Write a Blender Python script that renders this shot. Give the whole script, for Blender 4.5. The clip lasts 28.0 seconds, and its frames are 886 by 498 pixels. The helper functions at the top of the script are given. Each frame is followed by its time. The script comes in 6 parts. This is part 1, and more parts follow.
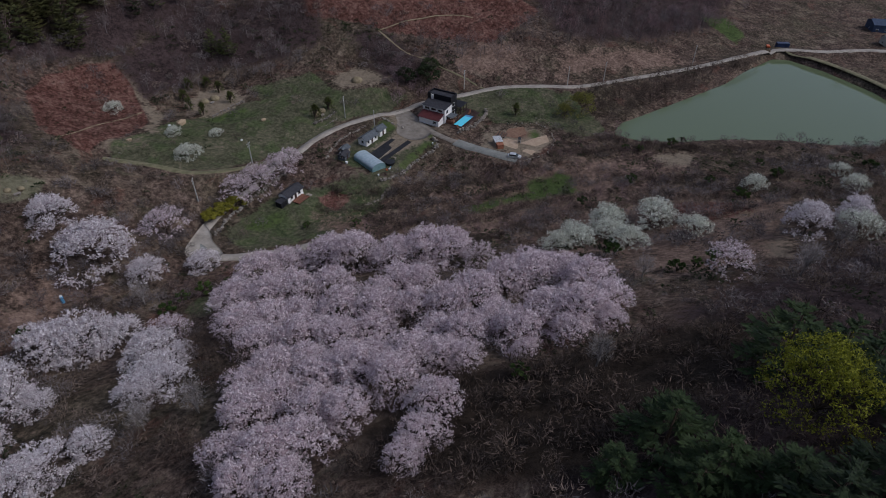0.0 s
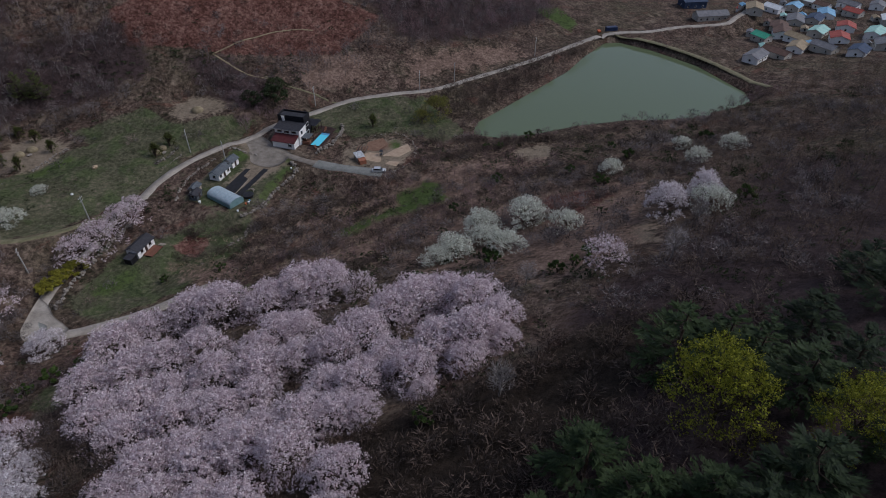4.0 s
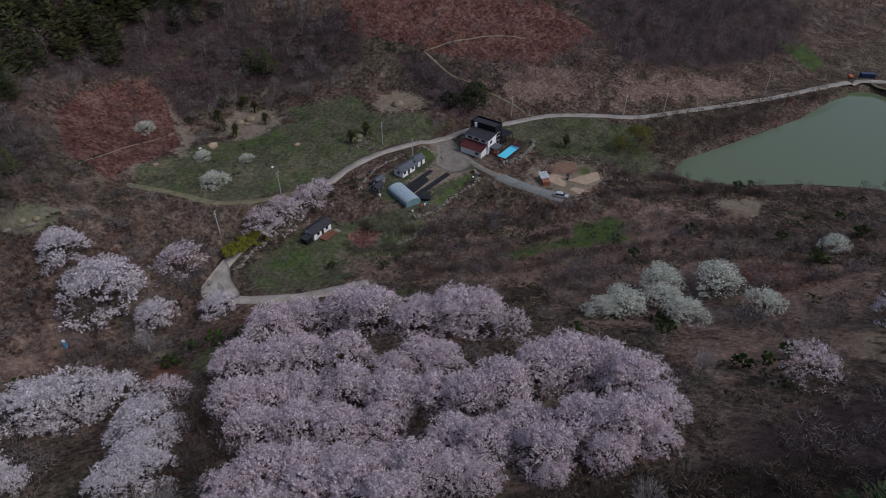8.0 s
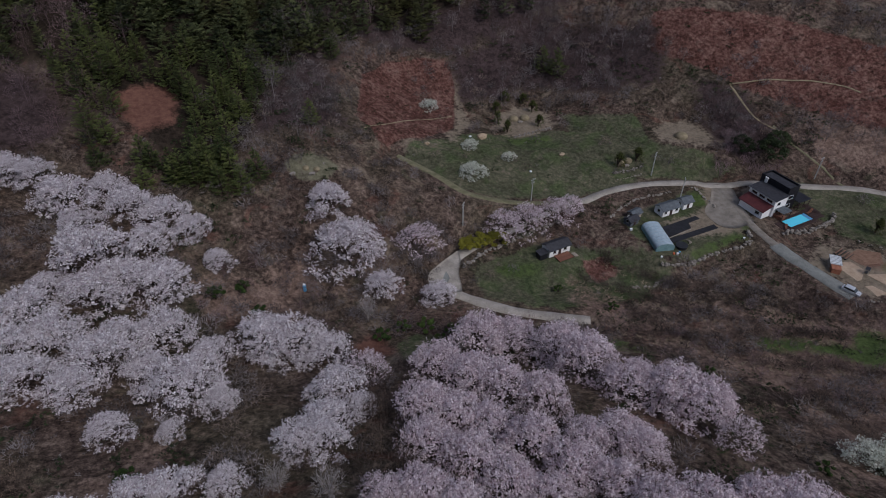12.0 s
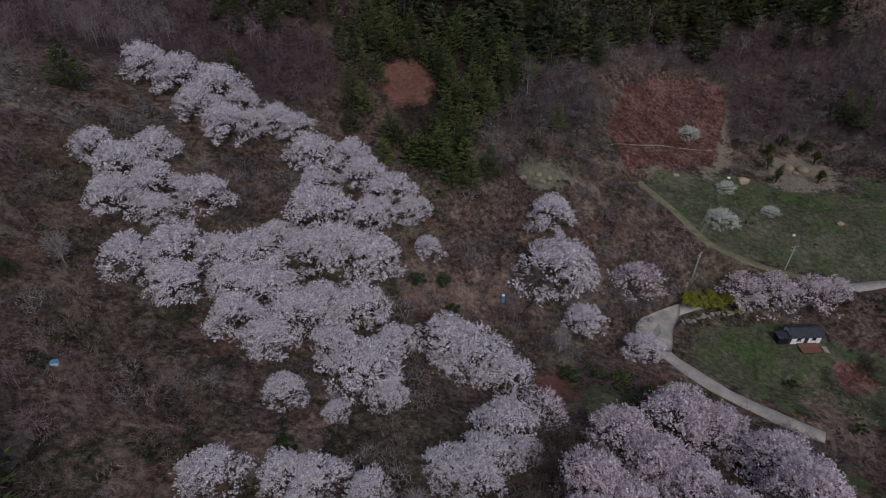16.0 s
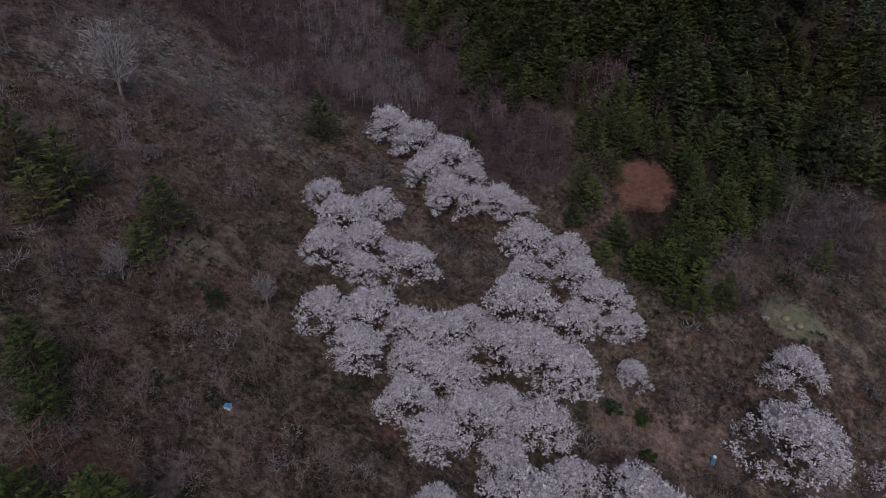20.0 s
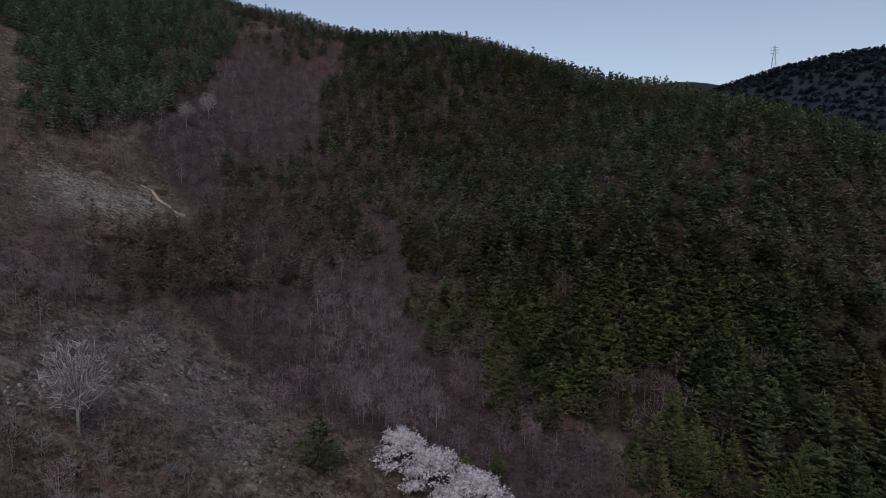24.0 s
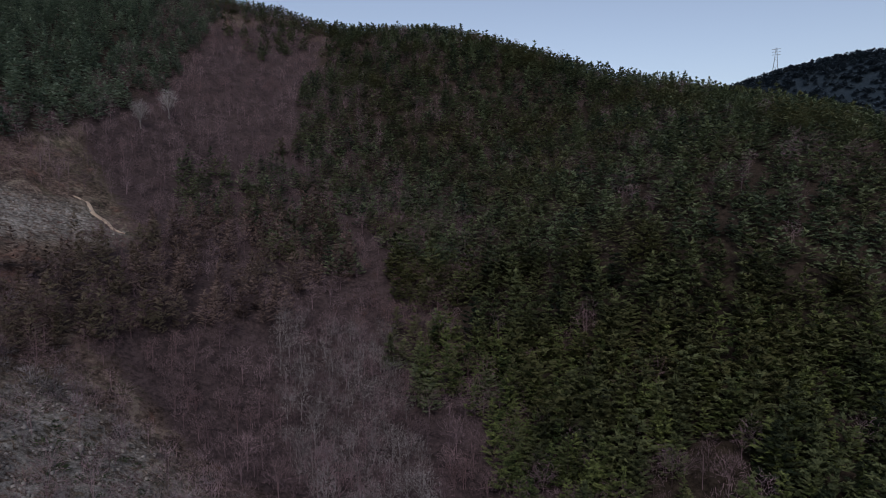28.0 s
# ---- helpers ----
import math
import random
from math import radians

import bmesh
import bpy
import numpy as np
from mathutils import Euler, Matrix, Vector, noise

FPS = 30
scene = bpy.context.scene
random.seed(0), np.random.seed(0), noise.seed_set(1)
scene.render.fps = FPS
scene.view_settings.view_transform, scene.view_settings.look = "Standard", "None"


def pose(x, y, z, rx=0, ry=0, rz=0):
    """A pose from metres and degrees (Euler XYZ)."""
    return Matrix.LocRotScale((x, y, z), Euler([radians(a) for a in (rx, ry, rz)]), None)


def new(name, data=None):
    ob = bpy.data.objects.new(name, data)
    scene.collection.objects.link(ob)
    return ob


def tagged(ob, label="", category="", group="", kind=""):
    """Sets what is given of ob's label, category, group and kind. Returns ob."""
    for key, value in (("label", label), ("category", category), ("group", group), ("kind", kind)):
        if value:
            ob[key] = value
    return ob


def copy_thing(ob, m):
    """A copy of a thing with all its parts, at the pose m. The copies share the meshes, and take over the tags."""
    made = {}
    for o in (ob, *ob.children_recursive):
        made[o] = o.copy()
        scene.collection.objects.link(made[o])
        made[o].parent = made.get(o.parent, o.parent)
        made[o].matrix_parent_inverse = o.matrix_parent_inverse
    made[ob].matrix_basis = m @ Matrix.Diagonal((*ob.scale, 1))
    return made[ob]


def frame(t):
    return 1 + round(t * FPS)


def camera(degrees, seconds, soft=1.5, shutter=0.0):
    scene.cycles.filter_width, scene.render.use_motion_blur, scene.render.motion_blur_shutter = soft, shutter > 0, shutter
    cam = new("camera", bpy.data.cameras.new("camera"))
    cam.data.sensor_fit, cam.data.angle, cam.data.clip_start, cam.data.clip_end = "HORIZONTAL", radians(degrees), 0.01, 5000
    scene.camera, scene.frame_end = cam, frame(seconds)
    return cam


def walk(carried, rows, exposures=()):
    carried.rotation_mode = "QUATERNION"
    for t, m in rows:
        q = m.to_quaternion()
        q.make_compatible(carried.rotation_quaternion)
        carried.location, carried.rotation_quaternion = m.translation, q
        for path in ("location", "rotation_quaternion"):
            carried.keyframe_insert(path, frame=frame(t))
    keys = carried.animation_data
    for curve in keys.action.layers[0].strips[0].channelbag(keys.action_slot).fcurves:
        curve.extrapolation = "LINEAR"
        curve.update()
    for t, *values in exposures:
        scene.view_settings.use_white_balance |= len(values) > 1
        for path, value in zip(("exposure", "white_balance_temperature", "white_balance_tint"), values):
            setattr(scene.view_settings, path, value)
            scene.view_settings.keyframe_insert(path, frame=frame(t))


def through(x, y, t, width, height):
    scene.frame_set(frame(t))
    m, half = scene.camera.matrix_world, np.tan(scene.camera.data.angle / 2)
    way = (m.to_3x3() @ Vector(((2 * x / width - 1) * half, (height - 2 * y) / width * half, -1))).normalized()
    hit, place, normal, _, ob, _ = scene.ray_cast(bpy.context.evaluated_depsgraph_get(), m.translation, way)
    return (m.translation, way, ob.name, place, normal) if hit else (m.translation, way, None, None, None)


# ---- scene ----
cam = camera(71.19, 28.0, soft=1.0)
# seconds, x, y, z, yaw, pitch, roll
PATH = [
    (0.0, -21.60, -26.20, 108.59, -47.89, -38.48, -0.31),
    (0.5, -20.82, -25.52, 108.59, -51.44, -38.46, -0.23),
    (1.0, -20.04, -24.89, 108.67, -54.76, -38.46, -0.16),
    (1.5, -19.26, -24.34, 108.79, -57.83, -38.45, -0.17),
    (2.0, -18.46, -23.79, 108.91, -60.64, -38.44, -0.15),
    (2.5, -17.62, -23.27, 109.00, -62.30, -38.43, -0.12),
    (3.0, -16.77, -22.78, 109.06, -62.52, -38.43, -0.10),
    (3.5, -15.87, -22.31, 109.11, -62.53, -38.39, -0.06),
    (5.5, -10.78, -19.21, 109.20, -59.47, -38.44, 0.28),
    (6.0, -9.43, -18.37, 109.27, -57.20, -38.36, 0.32),
    (6.5, -8.24, -17.63, 109.28, -53.79, -38.36, 0.26),
    (7.0, -7.21, -16.98, 109.22, -50.04, -38.31, 0.19),
    (7.5, -6.27, -16.29, 109.15, -46.33, -38.24, 0.21),
    (8.0, -5.38, -15.54, 109.19, -42.75, -38.22, 0.18),
    (8.5, -4.53, -14.71, 109.34, -39.24, -38.24, 0.12),
    (9.0, -3.75, -13.72, 109.51, -35.72, -38.26, 0.05),
    (9.5, -3.05, -12.59, 109.62, -32.18, -38.31, 0.04),
    (10.0, -2.36, -11.42, 109.67, -28.75, -38.32, 0.03),
    (10.5, -1.74, -10.26, 109.67, -25.39, -38.32, -0.08),
    (11.0, -1.21, -9.17, 109.63, -22.02, -38.34, -0.03),
    (11.5, -0.75, -8.04, 109.52, -18.69, -38.36, -0.07),
    (12.0, -0.33, -6.84, 109.38, -15.35, -38.40, -0.01),
    (12.5, 0.01, -5.61, 109.21, -12.04, -38.41, -0.10),
    (14.5, 0.00, 0.00, 108.00, 0.00, -38.53, -0.02),
    (15.0, 0.08, 1.43, 107.85, 3.10, -38.61, -0.03),
    (15.5, 0.13, 2.80, 107.73, 6.19, -38.72, 0.06),
    (16.0, 0.14, 4.16, 107.52, 9.31, -38.80, 0.04),
    (16.5, 0.01, 5.50, 107.19, 12.47, -38.80, -0.07),
    (17.0, -0.30, 6.88, 106.74, 15.58, -38.82, -0.13),
    (17.5, -0.78, 8.23, 106.21, 18.64, -38.84, -0.15),
    (18.0, -1.42, 9.56, 105.64, 21.64, -38.87, -0.16),
    (18.5, -2.25, 10.91, 105.09, 24.45, -38.89, -0.09),
    (19.0, -3.29, 12.33, 104.62, 27.45, -37.91, -0.06),
    (19.5, -4.49, 13.86, 104.30, 30.39, -34.78, -0.06),
    (20.0, -5.66, 15.39, 104.22, 31.40, -31.64, -0.04),
    (20.5, -6.82, 17.00, 104.41, 31.72, -28.45, 0.04),
    (21.0, -8.08, 18.93, 104.70, 32.16, -24.63, 0.10),
    (21.5, -9.46, 21.18, 105.06, 32.67, -20.80, 0.08),
    (22.0, -10.98, 23.65, 105.44, 33.16, -17.02, 0.11),
    (22.5, -12.62, 26.31, 105.81, 33.28, -13.08, 0.13),
    (24.5, -22.09, 41.18, 106.55, 33.39, -6.30, 0.04),
    (25.0, -24.64, 45.19, 106.68, 33.29, -6.31, 0.03),
    (25.5, -27.19, 49.22, 106.84, 32.93, -6.30, 0.02),
    (26.0, -29.76, 53.27, 107.01, 32.77, -6.28, 0.00),
    (26.5, -32.34, 57.36, 107.20, 32.78, -6.30, 0.02),
    (27.0, -34.91, 61.43, 107.40, 32.79, -6.28, 0.06),
    (27.5, -37.43, 65.43, 107.60, 32.79, -6.26, 0.11),
    (28.0, -39.89, 69.34, 107.80, 32.81, -6.28, 0.14),
]
walk(cam, [(t, pose(x, y, z, 90 + p, r, w)) for t, x, y, z, w, p, r in PATH], exposures=[(0.0, 0.03, 6200, 14), (3.0, 0.05, 6200, 14), (8.0, 0.05, 6200, 14), (12.0, 0.02, 6200, 14), (16.0, -0.09, 6200, 14), (18.0, -0.12, 6200, 14), (22.0, -0.20, 6200, 14), (26.0, 0.06, 6200, 14), (28.0, 0.05, 6200, 14)])

# ---- sky and sun: dull evening overcast ----
SUN_UP, SUN_ROUND = 48.0, 150.0
world = bpy.data.worlds.new("sky")
scene.world = world
world.use_nodes = True
wn = world.node_tree
wn.nodes.clear()
w_sky = wn.nodes.new("ShaderNodeTexSky")
w_sky.sky_type = "NISHITA"
w_sky.sun_disc = False
w_sky.sun_elevation, w_sky.sun_rotation = radians(SUN_UP), radians(SUN_ROUND)
w_sky.air_density, w_sky.dust_density, w_sky.ozone_density = 1.0, 1.2, 1.5
w_bg = wn.nodes.new("ShaderNodeBackground")
w_bg.inputs["Strength"].default_value = 0.116
w_out = wn.nodes.new("ShaderNodeOutputWorld")
w_veil = wn.nodes.new("ShaderNodeHueSaturation")
w_veil.inputs["Saturation"].default_value = 0.72
wn.links.new(w_sky.outputs[0], w_veil.inputs["Color"])
wn.links.new(w_veil.outputs[0], w_bg.inputs[0])
wn.links.new(w_bg.outputs[0], w_out.inputs[0])
sun_data = bpy.data.lights.new("sun", "SUN")
sun_data.energy, sun_data.angle, sun_data.color = 1.4, radians(22), (1.0, 0.96, 0.9)
sun = new("sun", sun_data)
sun.matrix_world = pose(0, 0, 300, 90 - SUN_UP, 0, 180 - SUN_ROUND)

# ---- materials ----
def mat_base(name, rough=0.9, metal=0.0, spec=0.2):
    m = bpy.data.materials.new(name)
    m.use_nodes = True
    b = m.node_tree.nodes["Principled BSDF"]
    b.inputs["Roughness"].default_value = rough
    b.inputs["Metallic"].default_value = metal
    b.inputs["Specular IOR Level"].default_value = spec
    return m, m.node_tree, b


def nz(nt, scale, detail=6.0, rough=0.6, coord=None, dist=0.0):
    n = nt.nodes.new("ShaderNodeTexNoise")
    n.inputs["Scale"].default_value = scale
    n.inputs["Detail"].default_value = detail
    n.inputs["Roughness"].default_value = rough
    n.inputs["Distortion"].default_value = dist
    if coord is not None:
        nt.links.new(coord, n.inputs["Vector"])
    return n.outputs["Fac"]


def ramp(nt, fac, *stops):
    r = nt.nodes.new("ShaderNodeValToRGB")
    e = r.color_ramp.elements
    while len(e) < len(stops):
        e.new(0.5)
    for k, (p, c) in zip(e, stops):
        k.position = p
        k.color = (*c, 1) if len(c) == 3 else c
    nt.links.new(fac, r.inputs[0])
    return r.outputs[0]


def grey(v):
    return (v, v, v)


def mix(nt, fac, a, b, kind="MIX"):
    m = nt.nodes.new("ShaderNodeMix")
    m.data_type, m.blend_type = "RGBA", kind
    if isinstance(fac, float):
        m.inputs[0].default_value = fac
    else:
        nt.links.new(fac, m.inputs[0])
    for sock, v in ((m.inputs[6], a), (m.inputs[7], b)):
        if isinstance(v, tuple):
            sock.default_value = (*v, 1)
        else:
            nt.links.new(v, sock)
    return m.outputs[2]


def num(nt, op, a, b=0.0):
    m = nt.nodes.new("ShaderNodeMath")
    m.operation = op
    for sock, v in ((m.inputs[0], a), (m.inputs[1], b)):
        if isinstance(v, (int, float)):
            sock.default_value = v
        else:
            nt.links.new(v, sock)
    return m.outputs[0]


def bump(nt, b, height, strength=0.5, dist=0.2):
    n = nt.nodes.new("ShaderNodeBump")
    n.inputs["Strength"].default_value = strength
    n.inputs["Distance"].default_value = dist
    nt.links.new(height, n.inputs["Height"])
    nt.links.new(n.outputs[0], b.inputs["Normal"])


def where(nt):
    return nt.nodes.new("ShaderNodeTexCoord").outputs["Object"]


def place(nt):
    return nt.nodes.new("ShaderNodeNewGeometry").outputs["Position"]


def attr(nt, name):
    a = nt.nodes.new("ShaderNodeAttribute")
    a.attribute_name = name
    return a.outputs["Fac"]


def plain_mat(name, low, high, scale=1.0, rough=0.85, metal=0.0, spec=0.25, relief=0.0):
    """A surface with two scales of variation between two colours."""
    m, nt, b = mat_base(name, rough, metal, spec)
    co = where(nt)
    f = num(nt, "ADD", num(nt, "MULTIPLY", nz(nt, scale, 5, 0.6, co), 0.6), num(nt, "MULTIPLY", nz(nt, scale * 9, 4, 0.6, co), 0.4))
    nt.links.new(ramp(nt, f, (0.36, low), (0.64, high)), b.inputs["Base Color"])
    if relief:
        bump(nt, b, nz(nt, scale * 12, 4, 0.7, co), 0.6, relief)
    return m


def leaf_mat(name, dark, light, rough=0.75, through=0.25, hue=None, each=0.5):
    """Foliage: varies leaf by leaf and tree by tree, and lets some light through."""
    m, nt, b = mat_base(name, rough, 0.0, 0.2)
    isl = nt.nodes.new("ShaderNodeNewGeometry").outputs["Random Per Island"]
    ob = nt.nodes.new("ShaderNodeObjectInfo").outputs["Random"]
    f = num(nt, "ADD", num(nt, "MULTIPLY", isl, each), num(nt, "MULTIPLY", num(nt, "FRACT", num(nt, "ADD", ob, attr(nt, "tint"))), 1 - each))
    c = ramp(nt, f, (0.08, dark), (0.95, light))
    if hue is not None:
        c = mix(nt, ramp(nt, nz(nt, 0.035, 3, 0.5, place(nt)), (0.45, grey(0)), (0.66, grey(0.8))), c, hue)
    nt.links.new(c, b.inputs["Base Color"])
    if through:
        tr = nt.nodes.new("ShaderNodeBsdfTranslucent")
        nt.links.new(c, tr.inputs[0])
        mx = nt.nodes.new("ShaderNodeMixShader")
        mx.inputs[0].default_value = through
        nt.links.new(b.outputs[0], mx.inputs[1])
        nt.links.new(tr.outputs[0], mx.inputs[2])
        nt.links.new(mx.outputs[0], nt.nodes["Material Output"].inputs[0])
    return m


blossom_white = leaf_mat("blossom_white", (0.33, 0.262, 0.288), (1.0, 0.965, 0.98), 0.8, 0.35, None, 0.55)
blossom_pink = leaf_mat("blossom_pink", (0.33, 0.225, 0.258), (1.0, 0.91, 0.94), 0.8, 0.38, None, 0.55)
blossom_cream = leaf_mat("blossom_cream", (0.22, 0.25, 0.18), (1.0, 1.0, 0.92), 0.8, 0.3, None, 0.6)
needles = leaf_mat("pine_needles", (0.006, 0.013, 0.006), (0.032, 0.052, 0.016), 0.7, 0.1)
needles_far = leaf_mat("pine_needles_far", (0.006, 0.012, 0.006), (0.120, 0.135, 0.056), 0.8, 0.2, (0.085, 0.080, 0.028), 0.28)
# next two: distant pine stands, with aerial haze lifted into the needle colour
needles_haze = leaf_mat("hazed_pine_needles", (0.024, 0.042, 0.028), (0.185, 0.22, 0.115), 0.8, 0.25, (0.12, 0.115, 0.05), 0.28)
needles_haze_pale = leaf_mat("pale_hazed_pine_needles", (0.060, 0.092, 0.066), (0.24, 0.295, 0.205), 0.8, 0.25, None, 0.3)
# brighter copy of the pine needles: their lit look is in the colour
needles_lit = leaf_mat("lit_pine_needles", (0.016, 0.030, 0.010), (0.165, 0.185, 0.060), 0.7, 0.25)
leaf_green = leaf_mat("new_leaf_green", (0.018, 0.036, 0.010), (0.070, 0.110, 0.026))
leaf_yellow = leaf_mat("new_leaf_yellow", (0.06, 0.070, 0.008), (0.31, 0.315, 0.03))
leaf_olive = leaf_mat("olive_new_leaf", (0.08, 0.085, 0.02), (0.25, 0.235, 0.06))
leaf_forsythia = leaf_mat("forsythia_leaf", (0.10, 0.10, 0.012), (0.24, 0.22, 0.03))
twig = leaf_mat("bare_twigs", (0.018, 0.013, 0.010), (0.26, 0.20, 0.168), 0.9, 0.0, None, 0.55)
twig_brown = leaf_mat("brown_twigs", (0.040, 0.028, 0.020), (0.23, 0.165, 0.125), 0.9, 0.0, None, 0.5)
twig_grey = leaf_mat("grey_twigs", (0.024, 0.020, 0.020), (0.25, 0.217, 0.215), 0.9, 0.0, None, 0.35)
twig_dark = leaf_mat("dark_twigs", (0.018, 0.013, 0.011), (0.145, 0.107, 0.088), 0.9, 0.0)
straw_blade = leaf_mat("straw_blades", (0.14, 0.11, 0.075), (0.42, 0.34, 0.25), 0.9, 0.15)
leaf_clipped = leaf_mat("clipped_conifer_leaves", (0.020, 0.028, 0.008), (0.10, 0.115, 0.028))
rubble_stone = leaf_mat("rubble_stone", (0.07, 0.06, 0.052), (0.33, 0.295, 0.265), 0.95, 0.0)
leaf_dark = leaf_mat("dark_undergrowth_leaves", (0.010, 0.018, 0.008), (0.055, 0.075, 0.030))
twig_pale = leaf_mat("pale_twigs", (0.09, 0.078, 0.076), (0.29, 0.255, 0.245), 0.9, 0.0)
twig_ash = leaf_mat("ash_grey_twigs", (0.16, 0.145, 0.14), (0.44, 0.40, 0.39), 0.9, 0.0)
twig_wood = leaf_mat("bare_wood_twigs", (0.036, 0.023, 0.025), (0.27, 0.186, 0.20), 0.9, 0.0, (0.135, 0.080, 0.080), 0.3)
larch_twig = leaf_mat("larch_twigs", (0.060, 0.040, 0.032), (0.22, 0.15, 0.125), 0.9, 0.0, (0.10, 0.088, 0.05), 0.3)
rust_leaf = leaf_mat("dry_rust_leaves", (0.06, 0.033, 0.026), (0.165, 0.092, 0.070), 0.9, 0.1)
bark_pale = plain_mat("pale_bark", (0.12, 0.105, 0.095), (0.30, 0.27, 0.25), 2.0, 0.95, 0, 0.1, 0.03)
bark = plain_mat("bark", (0.03, 0.022, 0.017), (0.10, 0.075, 0.06), 2.0, 0.95, 0, 0.1, 0.03)


def ground_mat():
    m, nt, b = mat_base("hillside_ground", 0.97, 0.0, 0.08)
    p = place(nt)
    big, mid, fine, grit = nz(nt, 0.03, 5, 0.6, p), nz(nt, 0.16, 6, 0.65, p, 0.6), nz(nt, 0.9, 6, 0.7, p), nz(nt, 4.0, 4, 0.7, p)
    en = num(nt, "ADD", num(nt, "MULTIPLY", mid, 0.6), num(nt, "MULTIPLY", fine, 0.4))
    ft = num(nt, "ADD", num(nt, "MULTIPLY", mid, 0.26), num(nt, "ADD", num(nt, "MULTIPLY", fine, 0.44), num(nt, "MULTIPLY", grit, 0.3)))
    ft = num(nt, "ADD", num(nt, "MULTIPLY", num(nt, "SUBTRACT", ft, 0.5), 1.8), 0.5)
    brown = ramp(nt, ft, (0.36, (0.019, 0.013, 0.011)), (0.49, (0.072, 0.050, 0.040)), (0.60, (0.146, 0.105, 0.084)), (0.70, (0.255, 0.194, 0.157)))
    mossy = ramp(nt, ft, (0.36, (0.018, 0.020, 0.012)), (0.55, (0.082, 0.076, 0.045)), (0.70, (0.19, 0.165, 0.11)))
    c = mix(nt, ramp(nt, big, (0.46, grey(0)), (0.64, grey(0.45))), brown, mossy)

    c = mix(nt, ramp(nt, nz(nt, 0.11, 7, 0.7, p, 0.8), (0.56, grey(0)), (0.63, grey(0.85))), c, ramp(nt, ft, (0.34, (0.085, 0.066, 0.050)), (0.68, (0.27, 0.215, 0.165))))
    c = mix(nt, ramp(nt, nz(nt, 0.083, 7, 0.7, p, 0.8), (0.57, grey(0)), (0.64, grey(0.8))), c, ramp(nt, ft, (0.34, (0.045, 0.022, 0.016)), (0.68, (0.17, 0.092, 0.070))))
    c = mix(nt, ramp(nt, nz(nt, 0.135, 7, 0.7, p, 0.8), (0.57, grey(0)), (0.65, grey(0.45))), c, ramp(nt, ft, (0.34, (0.020, 0.026, 0.014)), (0.68, (0.080, 0.088, 0.048))))

    def zone(name, col, c, lo=0.42, hi=0.6, ragged=1.2):
        a = num(nt, "ADD", attr(nt, name), num(nt, "MULTIPLY", num(nt, "SUBTRACT", en, 0.5), ragged))
        return mix(nt, ramp(nt, a, (lo, grey(0)), (hi, grey(1))), c, col)

    meadow = ramp(nt, ft, (0.33, (0.032, 0.036, 0.021)), (0.52, (0.085, 0.084, 0.052)), (0.70, (0.175, 0.158, 0.112)))
    fresh = ramp(nt, ft, (0.33, (0.026, 0.046, 0.016)), (0.52, (0.066, 0.092, 0.036)), (0.70, (0.13, 0.15, 0.07)))
    meadow = mix(nt, ramp(nt, nz(nt, 0.12, 6, 0.65, p, 0.7), (0.47, grey(0)), (0.60, grey(0.65))), meadow, fresh)
    c = zone("grass", meadow, c, 0.42, 0.6, 2.0)
    c = zone("soil", ramp(nt, ft, (0.34, (0.14, 0.112, 0.082)), (0.52, (0.215, 0.174, 0.130)), (0.70, (0.30, 0.245, 0.187))), c, 0.36, 0.72, 2.8)
    c = zone("dry", ramp(nt, ft, (0.34, (0.070, 0.046, 0.037)), (0.52, (0.168, 0.114, 0.090)), (0.70, (0.32, 0.232, 0.184))), c, 0.30, 0.75, 3.0)
    c = zone("red", ramp(nt, ft, (0.36, (0.040, 0.016, 0.012)), (0.50, (0.112, 0.052, 0.042)), (0.68, (0.24, 0.148, 0.120))), c)
    c = zone("turf", ramp(nt, ft, (0.34, (0.085, 0.082, 0.052)), (0.70, (0.21, 0.195, 0.135))), c)
    # woodland floor: brown leaf fall, darkened further for shade under the trees
    c = zone("shaded_litter", ramp(nt, ft, (0.36, (0.020, 0.014, 0.014)), (0.66, (0.082, 0.057, 0.056))), c, 0.36, 0.68, 3.0)
    c = zone("shaded_duff", ramp(nt, ft, (0.36, (0.011, 0.008, 0.006)), (0.66, (0.050, 0.037, 0.028))), c, 0.36, 0.68, 2.0)
    c = zone("lush", ramp(nt, ft, (0.34, (0.029, 0.048, 0.015)), (0.66, (0.095, 0.128, 0.044))), c, 0.38, 0.72, 2.2)
    c = zone("clay", ramp(nt, ft, (0.3, (0.090, 0.041, 0.031)), (0.7, (0.205, 0.105, 0.078))), c, 0.34, 0.72, 1.8)
    rock = ramp(nt, ft, (0.36, (0.07, 0.062, 0.055)), (0.5, (0.17, 0.155, 0.138)), (0.66, (0.34, 0.31, 0.28)))
    c = mix(nt, num(nt, "MULTIPLY", attr(nt, "pale"), ramp(nt, nz(nt, 0.55, 6, 0.75, p, 1.0), (0.43, grey(0.0)), (0.53, grey(1.0)))), c, rock)
    # far ridge ground: the blue of distance haze is mixed into its colour
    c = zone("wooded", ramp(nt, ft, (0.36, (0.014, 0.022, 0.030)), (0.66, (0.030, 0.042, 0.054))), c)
    c = mix(nt, num(nt, "MULTIPLY", ramp(nt, grit, (0.35, grey(0.0)), (0.7, grey(1.0))), 0.35), c, mix(nt, 1.0, c, (0.45, 0.42, 0.40), "MULTIPLY"))
    nt.links.new(c, b.inputs["Base Color"])
    bump(nt, b, num(nt, "ADD", fine, num(nt, "MULTIPLY", grit, 0.4)), 0.9, 0.35)
    return m


ground_material = ground_mat()

